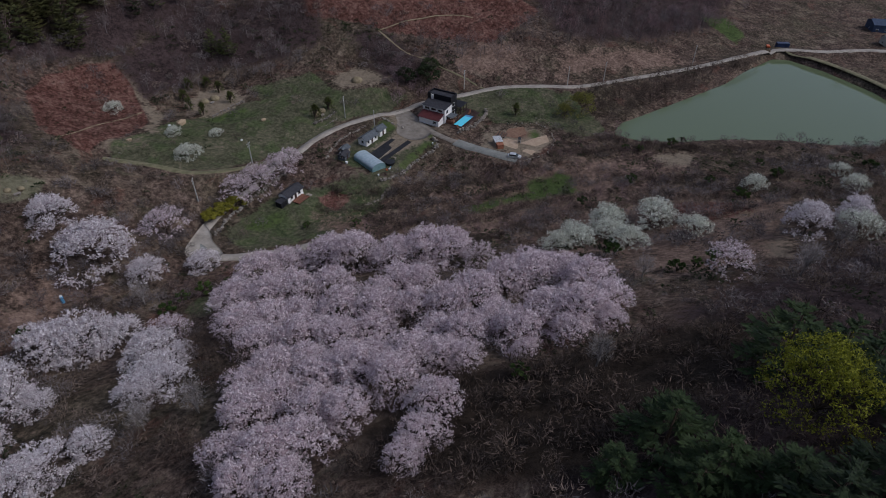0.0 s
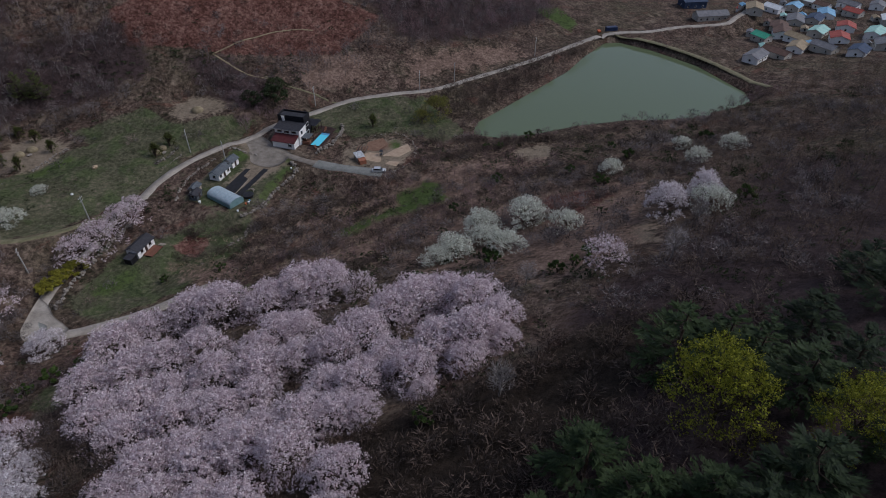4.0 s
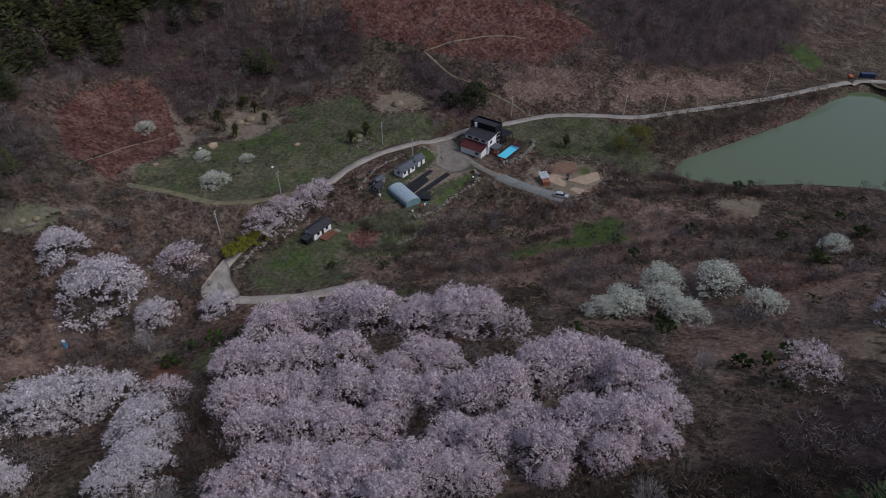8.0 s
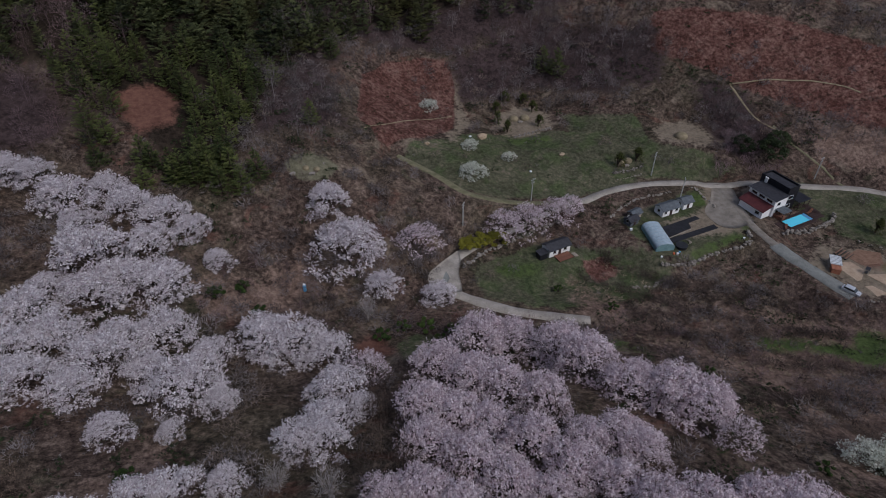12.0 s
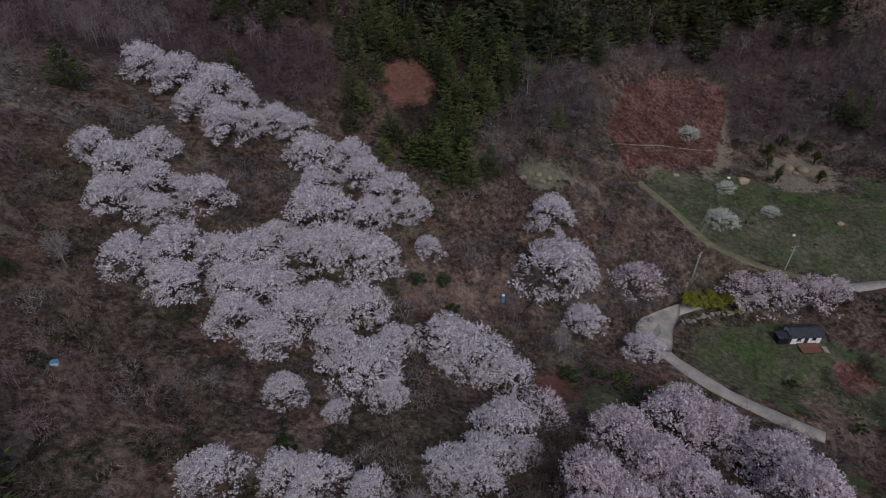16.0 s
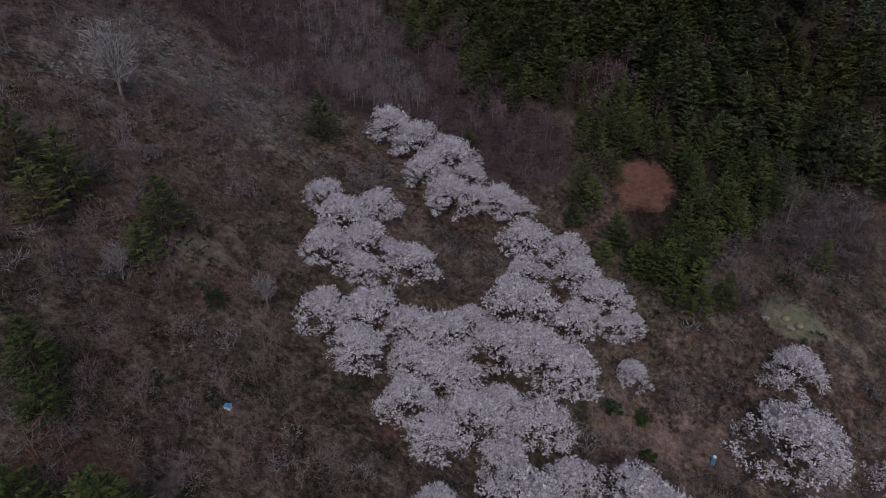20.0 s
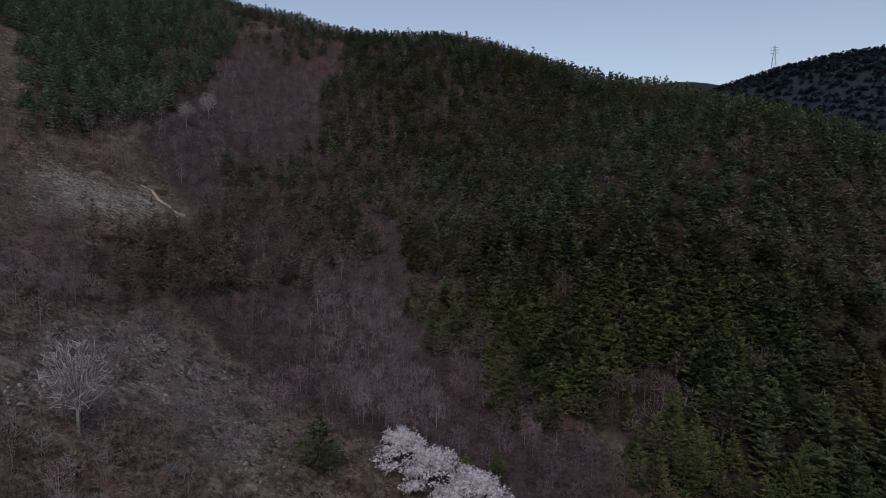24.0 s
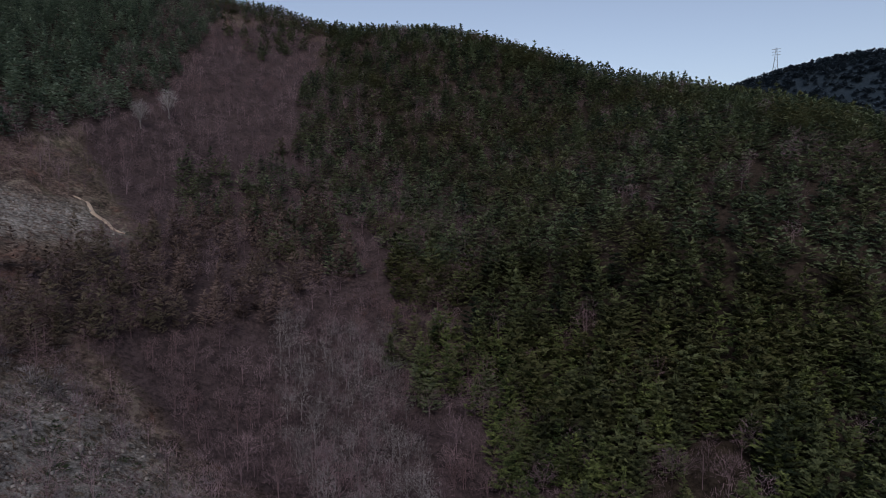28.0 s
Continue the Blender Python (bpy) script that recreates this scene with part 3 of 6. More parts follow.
def mesh_from(name, verts, faces, tint=None, smooth_shade=True):
    """A mesh from arrays of corners and of faces with equal numbers of corners."""
    me = bpy.data.meshes.new(name)
    verts, faces = np.asarray(verts, np.float32), np.asarray(faces, np.int32)
    n, k = faces.shape
    me.vertices.add(len(verts))
    me.vertices.foreach_set("co", verts.ravel())
    me.loops.add(n * k)
    me.loops.foreach_set("vertex_index", faces.ravel())
    me.polygons.add(n)
    me.polygons.foreach_set("loop_start", np.arange(n, dtype=np.int32) * k)
    me.polygons.foreach_set("loop_total", np.full(n, k, np.int32))
    me.polygons.foreach_set("use_smooth", np.full(n, smooth_shade))
    me.update(calc_edges=True)
    if tint is not None:
        me.attributes.new("tint", "FLOAT", "POINT").data.foreach_set("value", np.asarray(tint, np.float32))
    return me


build_ground()

# ---- plants ----


def cards(centres, size, up, rg, bend=0.25, thin=(0.55, 1.0)):
    """Small bent leaf sprays (two triangles each) at centres; up: how far they face along the given normals."""
    n = len(centres)
    nor = up + rg.normal(0, 0.55, (n, 3))
    nor /= np.linalg.norm(nor, axis=1)[:, None]
    t = np.cross(nor, rg.normal(0, 1, (n, 3)))
    t /= np.linalg.norm(t, axis=1)[:, None] + 1e-9
    b = np.cross(nor, t)
    s = size * rg.uniform(0.6, 1.35, (n, 1))
    w = rg.uniform(*thin, (n, 1))
    c = np.asarray(centres)
    v = np.stack([c - t * s + nor * s * bend * -1, c + b * s * w, c + t * s - nor * s * bend, c - b * s * w], 1)
    f = np.arange(4 * n).reshape(n, 4)
    return v.reshape(-1, 3), f


def rods(segs, sides=3):
    """Tapered limbs: rows of (ax, ay, az, ra, bx, by, bz, rb)."""
    vs, fs = [], []
    for k, s in enumerate(np.asarray(segs, float)):
        a, ra, b, rb = s[:3], s[3], s[4:7], s[7]
        d = b - a
        d /= np.linalg.norm(d) + 1e-9
        t = np.cross(d, (0.3, 0.9, 0.2) if abs(d[2]) > 0.8 else (0, 0, 1))
        t /= np.linalg.norm(t)
        u = np.cross(d, t)
        o = len(vs)
        for p, r in ((a, ra), (b, rb)):
            for i in range(sides):
                q = 2 * math.pi * i / sides
                vs.append(p + r * (math.cos(q) * t + math.sin(q) * u))
        for i in range(sides):
            j = (i + 1) % sides
            fs.append((o + i, o + j, o + sides + j, o + sides + i))
    return np.array(vs), np.array(fs)


def limbs(rg, height, spread, first=0.25, n=7, r=0.22, forks=3):
    """Trunk, limbs and forks of a broadleaf tree; also gives the limb ends."""
    top = np.array([rg.normal(0, 0.2), rg.normal(0, 0.2), height * first])
    segs = [(0, 0, -0.6, r * 1.25, *top, r * 0.85)]
    ends = []
    for k in range(n):
        a = 2 * math.pi * (k + rg.uniform(-0.3, 0.3)) / n
        reach = spread * rg.uniform(0.55, 1.0)
        mid = top + np.array([math.cos(a) * reach * 0.45, math.sin(a) * reach * 0.45, height * rg.uniform(0.22, 0.38)])
        segs.append((*top, r * 0.6, *mid, r * 0.32))
        for _ in range(forks):
            b = a + rg.uniform(-0.6, 0.6)
            end = np.array([math.cos(b) * reach, math.sin(b) * reach, height * rg.uniform(0.6, 0.98)])
            end[:2] *= rg.uniform(0.45, 1.0)
            segs.append((*mid, r * 0.3, *end, r * 0.07))
            ends.append(end)
    return segs, np.array(ends)


def sprays(centres, dirs, size, rg, k=1, width=0.3, wild=0.6, face=None):
    """Pointed sprigs (one triangle each), k at every centre, growing along dirs with some wildness; face: the way their flat sides turn."""
    c, d = np.repeat(np.asarray(centres), k, 0), np.repeat(np.asarray(dirs, float), k, 0)
    n = len(c)
    d = d / (np.linalg.norm(d, axis=1)[:, None] + 1e-9) + rg.normal(0, wild, (n, 3))
    d /= np.linalg.norm(d, axis=1)[:, None] + 1e-9
    s = size * rg.uniform(0.6, 1.4, (n, 1))
    side = np.cross(d, rg.normal(0, 1, (n, 3)) if face is None else face + rg.normal(0, 0.35, (n, 3)))
    side /= np.linalg.norm(side, axis=1)[:, None] + 1e-9
    w = side * s * width * rg.uniform(0.6, 1.3, (n, 1)) * 0.5
    c = c - d * s * 0.4
    return np.stack([c - w, c + w, c + d * s], 1).reshape(-1, 3), np.arange(3 * n).reshape(n, 3)


def ribbons(a, b, w, rg):
    """Tapering twigs from a to b, half as wide as w at the root."""
    side = np.cross(b - a, rg.normal(0, 1, a.shape))
    side /= np.linalg.norm(side, axis=1)[:, None] + 1e-9
    side = side * w
    n = len(a)
    return np.stack([a - side, a + side, b], 1).reshape(-1, 3), np.arange(3 * n).reshape(n, 3)


def crown_points(rg, height, spread, lobes, per_lobe, low=0.35):
    """Places on a domed crown made of many uneven lobes, with the way each faces."""
    pts, ups = [], []
    for k in range(lobes):
        a, q = rg.uniform(0, 2 * math.pi), math.sqrt(rg.uniform(0.0, 1))
        top = math.sqrt(1 - (0.93 * q) ** 2)
        c = np.array([math.cos(a) * q * spread * 0.80, math.sin(a) * q * spread * 0.80, height * (low + (0.92 - low) * top * rg.uniform(0.45, 1.0) ** 0.5)])
        lr = spread * rg.uniform(0.10, 0.23)
        d = rg.normal(0, 1, (per_lobe, 3))
        d[:, 2] = np.abs(d[:, 2]) * 1.1 - 0.35
        d /= np.linalg.norm(d, axis=1)[:, None]
        rad = lr * rg.uniform(0.3, 1.3, (per_lobe, 1)) ** 0.7
        pts.append(c + d * rad * np.array([1, 1, 0.85]))
        ups.append(d * 0.8 + np.array([0, 0, 0.35]))
    return np.concatenate(pts), np.concatenate(ups)


def blossom_points(rg, height, spread, twigs, per, low):
    """Blossom on short twigs over the uneven lobes of a spreading crown: places, ways and a shade for each twig."""
    n = 52
    a = 2.39996 * np.arange(n) + rg.uniform(-0.25, 0.25, n)
    q = np.clip(np.sqrt((np.arange(n) + 0.5) / n) + rg.normal(0, 0.05, n), 0, 1)
    b0, b1, b2 = rg.uniform(0, 6.28, 3)
    rim = 1 + 0.16 * np.cos(a - b0) + 0.13 * np.cos(2 * a - b1) + 0.09 * np.cos(3 * a - b2)
    lr = spread * rg.uniform(0.17, 0.29, n) * (1.1 - 0.3 * q)
    top = height * (low + (1 - low) * np.sqrt(1 - (0.92 * q) ** 2) * rg.uniform(0.86, 1.04, n)) - lr * 0.75
    skirt = (q > 0.7) & (rg.uniform(0, 1, n) < 0.5)
    top = np.where(skirt, top * rg.uniform(0.35, 0.75, n), top)
    lobe = np.stack([np.cos(a) * q * rim * spread * 0.84, np.sin(a) * q * rim * spread * 0.84, np.maximum(top, height * low + 0.2)], 1)
    pick = rg.choice(n, twigs * 2, p=lr ** 2 / (lr ** 2).sum())
    u = rg.normal(0, 1, (twigs * 2, 3))
    u[:, 2] = np.where(u[:, 2] < 0, u[:, 2] * 0.6, u[:, 2])
    u += 0.35 * lobe[pick] / (spread, spread, height) * (1, 1, 0)
    u /= np.linalg.norm(u, axis=1)[:, None]
    c = lobe[pick] + u * (lr[pick] * (1.08 - 0.5 * rg.uniform(0, 1, len(u)) ** 2.2))[:, None] * (1, 1, 0.8)
    k = rg.normal(0, 1, (7, 3))
    k *= 4.2 / np.linalg.norm(k, axis=1)[:, None]
    gaps = np.cos(c @ k.T + rg.uniform(0, 6.28, 7)).sum(1)
    ok = np.nonzero(gaps + rg.normal(0, 0.6, len(c)) > -1.0)[0][:twigs]
    c, u = c[ok], u[ok]
    way = u * (0.8, 0.8, 0.5) + rg.normal(0, 0.5, u.shape)
    way /= np.linalg.norm(way, axis=1)[:, None]
    n = len(c)
    at = np.repeat(c, per, 0) + np.repeat(way, per, 0) * rg.uniform(-0.45, 0.45, (n * per, 1)) + rg.normal(0, 0.08, (n * per, 3))
    return at, np.repeat(u * 0.7 + (0, 0, 0.5), per, 0), np.repeat(rg.uniform(0, 1, n), per * 3)


def blossom_tree(name, seed, height, spread, twigs, per, size, leaf, label, category, low=0.12, wood=None):
    rg = np.random.default_rng(seed)
    root = tagged(new(name), label, category)
    segs, _ = limbs(rg, height * 0.92, spread * 0.9, 0.2, 8, 0.2, 5)
    part("trunk", mesh_from(name + "_trunk", *rods(segs, 3)), wood or bark, root)
    p, u, shade = blossom_points(rg, height, spread, twigs, per, low)
    part("crown", mesh_from(name + "_crown", *sprays(p, u, size, rg, 1, 0.66, 1.6, u), shade), leaf, root)
    return root


def part(name, data, material, parent, label=""):
    """Links a mesh under a thing."""
    data.materials.clear()
    data.materials.append(material)
    ob = new(name, data)
    ob.parent = parent
    return tagged(ob, label) if label else ob


def broadleaf(name, seed, height, spread, lobes, per_lobe, size, leaf, label, category, n=7, low=0.35, thin=(0.4, 0.8), wood=None, sprig=0.0):
    rg = np.random.default_rng(seed)
    root = tagged(new(name), label, category)
    segs, _ = limbs(rg, height, spread * 0.85, n=n)
    part("trunk", mesh_from(name + "_trunk", *rods(segs, 4)), wood or bark, root)
    p, u = crown_points(rg, height, spread, lobes, per_lobe, low)
    shape = sprays(p, u, size, rg, 1, sprig, 0.75) if sprig else cards(p, size, u, rg, 0.25, thin)
    part("crown", mesh_from(name + "_crown", *shape), leaf, root)
    return root


def plant(proto, x, y, scale, turn, high=1.0, sink=0.0):
    z = land_at(x, y) - sink
    return copy_thing(proto, Matrix.Translation((x, y, z)) @ Matrix.Rotation(turn, 4, "Z") @ Matrix.Diagonal((scale, scale, scale * high, 1)))


def conifer(name, seed, height, spread, whorls, arms, sprigs, size, leaf, label, bare=0.15):
    rg = np.random.default_rng(seed)
    root = tagged(new(name), label, "pine tree")
    v, f = pad_pine(rg, height, spread, whorls, arms, sprigs, size, bare)
    segs = [(0, 0, -0.5, height * 0.022, 0, 0, height * 0.94, 0.03)]
    for k in range(12):
        q = rg.uniform(bare, 0.8)
        r, t = spread * (1 - q) * 0.8, 2.4 * k
        segs.append((0, 0, height * q, 0.05, math.cos(t) * r, math.sin(t) * r, height * q + 0.1 * r, 0.015))
    part("trunk", mesh_from(name + "_trunk", *rods(segs, 3)), bark, root)
    part("crown", mesh_from(name + "_crown", v, f), leaf, root)
    return root


def spread_mesh(name, shapes, spots, material, label, category):
    """Many small plants joined: shapes are (verts, quads); spots are rows of x, y, z, scale, turn, high."""
    vs, fs, ts, o = [], [], [], 0
    rg = np.random.default_rng(len(spots))
    for s in spots:
        v, f = shapes[rg.integers(len(shapes))]
        c, n = math.cos(s[4]) * s[3], math.sin(s[4]) * s[3]
        vs.append(np.c_[v[:, 0] * c - v[:, 1] * n + s[0], v[:, 0] * n + v[:, 1] * c + s[1], v[:, 2] * s[3] * s[5] + s[2]])
        fs.append(f + o)
        ts.append(np.full(len(v), rg.uniform()))
        o += len(v)
    me = mesh_from(name, np.concatenate(vs), np.concatenate(fs), np.concatenate(ts))
    me.materials.append(material)
    return tagged(new(name, me), label, category, kind="stuff")


def pad_pine(rg, height, spread, whorls, arms, sprigs, size, bare=0.18, rise=0.22, thick=(0.17, 0.30)):
    """A pine: whorls of boughs, each a fan of needle sprigs that lies outward and turns up at its ends."""
    c, d = [], []
    for k in range(whorls):
        q = k / (whorls - 1)
        z0 = height * (bare + (0.93 - bare) * q)
        reach = spread * (0.16 + 0.92 * (1 - q) ** 0.72) * rg.uniform(0.8, 1.1) * (0.8 if k == 0 else 1.0)
        turn = rg.uniform(0, 6.28)
        n = max(3, round(arms * (1 - 0.45 * q)))
        for j in range(n):
            a, r = turn + 2 * math.pi * (j + rg.uniform(-0.3, 0.3)) / n, reach * rg.uniform(0.6, 1.12)
            z = z0 + rg.normal(0, 0.03 * height)
            s = rg.uniform(0.3, 1.0, sprigs) ** 0.7
            off = rg.uniform(-1, 1, sprigs)
            b = a + off * 0.34 * (1.15 - 0.5 * s)
            c.append(np.stack([np.cos(b) * r * s, np.sin(b) * r * s, z + r * (rise * s ** 2 - 0.12) - 0.10 * r * np.abs(off)], 1))
            d.append(np.stack([np.cos(a + off * 0.8), np.sin(a + off * 0.8), rg.uniform(0.0, 0.5, sprigs)], 1))
    c.append(np.tile((0, 0, height * 0.95), (5, 1)) + rg.normal(0, 0.12, (5, 3)))
    d.append(rg.normal(0, 0.4, (5, 3)) + (0, 0, 0.9))
    c, d = np.concatenate(c), np.concatenate(d)
    n = len(c)
    d = d + rg.normal(0, 0.22, (n, 3))
    d /= np.linalg.norm(d, axis=1)[:, None]
    side = np.cross(d, np.array([0, 0, 1.0]) + rg.normal(0, 0.3, (n, 3)))
    side /= np.linalg.norm(side, axis=1)[:, None] + 1e-9
    s = size * rg.uniform(0.6, 1.35, (n, 1))
    w = side * s * rg.uniform(*thick, (n, 1))
    v = np.stack([c - d * s * 0.45 - w, c - d * s * 0.45 + w, c + d * s * 0.6], 1).reshape(-1, 3)
    return v, np.arange(len(v)).reshape(-1, 3)


def bare_shape(rg, height, spread, boughs=8, twigs=140, width=0.026, stem=0.04):
    """A leafless tree: a thin stem, steep boughs and a haze of fine twigs all through an oval crown."""
    a = 2.4 * np.arange(boughs) + rg.uniform(-0.4, 0.4, boughs)
    q = np.sqrt(rg.uniform(0.03, 1, boughs))
    end = np.stack([np.cos(a) * q * spread * 0.7, np.sin(a) * q * spread * 0.7, height * (0.5 + 0.4 * np.sqrt(1 - 0.85 * q ** 2))], 1)
    root = np.stack([0 * a, 0 * a, rg.uniform(0.15, 0.42, boughs) * height], 1)
    foot = np.array([[0, 0, -0.4]] * 2)
    sets = [ribbons(foot, np.array([[0, 0, height * 0.8]] * 2) + rg.normal(0, 0.2, (2, 3)), stem, rg), ribbons(root, end, stem * 0.5, rg)]
    u = rg.normal(0, 1, (twigs, 3))
    u /= np.linalg.norm(u, axis=1)[:, None]
    u *= rg.uniform(0.15, 1, (twigs, 1)) ** 0.45
    at = u * (spread * 0.78, spread * 0.78, height * 0.33) + (0, 0, height * 0.56)
    way = u * (0.9, 0.9, 0.5) + rg.normal(0, 0.45, (twigs, 3)) + (0, 0, 0.45)
    way /= np.linalg.norm(way, axis=1)[:, None]
    reach = spread * rg.uniform(0.18, 0.42, (twigs, 1))
    sets.append(ribbons(at - way * reach * 0.5, at + way * reach * 0.5, width, rg))
    v, f, o = [], [], 0
    for sv, sf in sets:
        v.append(sv)
        f.append(sf + o)
        o += len(sv)
    return np.concatenate(v), np.concatenate(f)


def bush_shape(rg, height, spread, boughs=7, twigs=7, width=0.03, low=0.0, stem=0.05):
    """A leafless bush or tree: boughs to a rounded, uneven dome, fuzzed with fine twigs."""
    a = 2 * math.pi * (np.arange(boughs) + rg.uniform(-0.4, 0.4, boughs)) / boughs * 2.4
    q = np.sqrt(rg.uniform(0.03, 1, boughs))
    end = np.stack([np.cos(a) * q * spread * 0.8, np.sin(a) * q * spread * 0.8, height * (low + (0.9 - low) * np.sqrt(1 - (0.9 * q) ** 2) * rg.uniform(0.6, 1, boughs))], 1)
    base = np.tile((0, 0, height * low * 0.7), (boughs, 1)) + rg.normal(0, 0.03 * spread, (boughs, 3))
    sets = [ribbons(base, end, stem * 0.6, rg), ribbons(base, end, stem * 0.6, rg)]
    if low:
        foot = np.array([[0, 0, -0.4]] * 3)
        sets.append(ribbons(foot, np.array([[0, 0, height * 0.8]] * 3) + rg.normal(0, 0.2, (3, 3)), stem, rg))
    b, e = np.repeat(base, twigs, 0), np.repeat(end, twigs, 0)
    n = len(b)
    root = b + (e - b) * rg.uniform(0.25, 1.0, (n, 1))
    way = (e - b) / (np.linalg.norm(e - b, axis=1)[:, None] + 1e-9) * 0.6 + rg.normal(0, 0.75, (n, 3)) + (0, 0, 0.2)
    way /= np.linalg.norm(way, axis=1)[:, None]
    tip = root + way * spread * rg.uniform(0.2, 0.6, (n, 1))
    tip[:, 2] = np.maximum(tip[:, 2], 0.02)
    sets.append(ribbons(root, tip, width, rg))
    v, f, o = [], [], 0
    for sv, sf in sets:
        v.append(sv)
        f.append(sf + o)
        o += len(sv)
    return np.concatenate(v), np.concatenate(f)


def scatter(n, outline, keep=None, seed=1):
    """Random places inside an outline."""
    rg = np.random.default_rng(seed)
    a = np.array(outline)
    lo, hi = a.min(0), a.max(0)
    p = rg.uniform(lo, hi, (int(n * 4), 2))
    p = p[area_dist(p[:, 0], p[:, 1], list(map(tuple, outline))) < 0]
    if keep is not None:
        p = p[keep(p[:, 0], p[:, 1])]
    return p[:n]


# ---- pond, dam and roads ----
me = bpy.data.meshes.new("water")
me.from_pydata([(x, y, WATER) for x, y in POND], [], [tuple(range(len(POND)))])
me.materials.append(water)
tagged(new("water", me), "still grey-green reservoir water", "water", kind="structure")


def ribbon(name, pts, half, thick, material, label, lift=0.1, kind="structure", category="road"):
    """A slab laid along a line, with edges of its own."""
    a = np.array(pts)
    t = np.gradient(a, axis=0)
    t /= np.linalg.norm(t, axis=1)[:, None]
    nrm = np.c_[-t[:, 1], t[:, 0]]
    wob = half * (1 + 0.07 * np.sin(np.arange(len(a)) * 0.9) + 0.05 * np.sin(np.arange(len(a)) * 2.3))[:, None]
    z = land(a[:, 0], a[:, 1]) + lift
    n = len(a)
    cols = [np.c_[a + nrm * (wob + 0.1), z - thick], np.c_[a + nrm * wob, z], np.c_[a, z + 0.03], np.c_[a - nrm * wob, z], np.c_[a - nrm * (wob + 0.1), z - thick]]
    f = [(c * n + k, c * n + k + 1, (c + 1) * n + k + 1, (c + 1) * n + k) for c in range(4) for k in range(n - 1)]
    m = mesh_from(name, np.concatenate(cols), f)
    m.materials.append(material)
    return tagged(new(name, m), label, category, kind=kind)


ribbon("road", ROAD, 1.4, 0.35, concrete, "pale worn concrete village road along the pond")
ribbon("road", LANE, 1.45, 0.35, concrete, "worn concrete lane bending down into the orchard")
ribbon("track", TRACK, 1.0, 0.2, dirt_way, "trodden yellow-green grass track", 0.05)
ribbon("road", DRIVE[:len(DRIVE) * 3 // 5], 1.3, 0.3, dusty, "dusty unpaved driveway down from the road")
ribbon("road", DRIVE[len(DRIVE) * 3 // 5 - 1:], 2.1, 0.3, concrete_grey, "blue-grey concrete drive with room to park", 0.12)

ribbon("track", curve_points([(151, 165), (159, 163), (169, 160), (184, 153), (190, 147)]), 0.5, 0.15, turf, "bare footpath across the bracken field", 0.05)
ribbon("track", curve_points([(151, 165), (152, 156), (154, 149), (158, 143)]), 0.4, 0.15, turf, "bare footpath down from the bracken field", 0.05)
ribbon("track", curve_points([(20, 160), (32, 170), (44, 178), (55, 183)]), 0.25, 0.1, turf, "faint footpath through the red bracken", 0.04)

ribbon("track", curve_points([(-250, 174), (-247, 176), (-239, 174), (-235, 175), (-228, 174), (-225, 176)]), 0.8, 0.2, sand_mat, "bare orange earth scar below the rock slope", 0.08)


def slab(name, outline, material, label, lift, category="pavement", kind="structure"):
    """A thin paved area that follows the ground, with rounded outline."""
    o = curve_points(outline + outline[:1], 1.0)[:-1]
    c = np.mean(outline, axis=0)
    rings = [[(c[0] + (x - c[0]) * k, c[1] + (y - c[1]) * k) for x, y in o] for k in (1.0, 0.8, 0.6, 0.4, 0.2, 0.02)]
    n = len(o)
    pts = np.array([p for r in rings for p in r])
    z = land(pts[:, 0], pts[:, 1]) + lift
    v = np.r_[np.c_[pts, z], np.c_[pts[:n], z[:n] - 0.4]]
    f = [(k * n + i, k * n + (i + 1) % n, (k + 1) * n + (i + 1) % n, (k + 1) * n + i) for k in range(5) for i in range(n)]
    f += [(i, (i + 1) % n, 6 * n + (i + 1) % n, 6 * n + i) for i in range(n)]
    m = mesh_from(name, v, f)
    m.materials.append(material)
    return tagged(new(name, m), label, category, kind=kind)


slab("pavement", [(38.5, 119), (33, 115.5), (28.5, 111.5), (27.6, 107), (31, 104.5), (34.5, 103), (35.5, 106), (36, 110), (38, 115)], concrete, "widened concrete apron in the lane's bend", 0.16)
slab("pavement", [(33.0, 111.5), (31.5, 109.0), (31.6, 107.2), (33.2, 108.6)], concrete_grey, "dark patched triangle in the concrete bend", 0.2)
slab("pavement", [(125, 130), (130.5, 128.5), (129.5, 123), (127.5, 117), (126.5, 111), (123.5, 110), (119, 109.5), (115.5, 112), (115.5, 119), (121, 124.5)], dusty, "dusty gravel forecourt at the road junction", 0.11)
ribbon("track", curve_points(DAM), 1.5, 0.15, dirt_way, "dry grassy crest of the dam", 0.05)
ribbon("track", curve_points([(157, 146), (159, 137), (161, 130), (163, 124), (164, 118.5)]), 0.5, 0.15, dirt_way, "narrow grassy footpath up the slope", 0.05)


# ---- small builders ----
def bm_mesh(name, bm, smooth_shade=False):
    me = bpy.data.meshes.new(name)
    bmesh.ops.recalc_face_normals(bm, faces=bm.faces)
    bm.to_mesh(me)
    bm.free()
    if smooth_shade:
        me.polygons.foreach_set("use_smooth", np.ones(len(me.polygons), bool))
    return me


def boxes(name, *rows, bevel=0.02):
    """One mesh of boxes: rows of x0, y0, z0, x1, y1, z1."""
    bm = bmesh.new()
    for x0, y0, z0, x1, y1, z1 in rows:
        bmesh.ops.create_cube(bm, size=1.0, matrix=Matrix.Translation(((x0 + x1) / 2, (y0 + y1) / 2, (z0 + z1) / 2)) @ Matrix.Diagonal((x1 - x0, y1 - y0, z1 - z0, 1)))
    if bevel:
        bmesh.ops.bevel(bm, geom=bm.edges[:], offset=bevel, segments=1, affect="EDGES")
    return bm_mesh(name, bm)


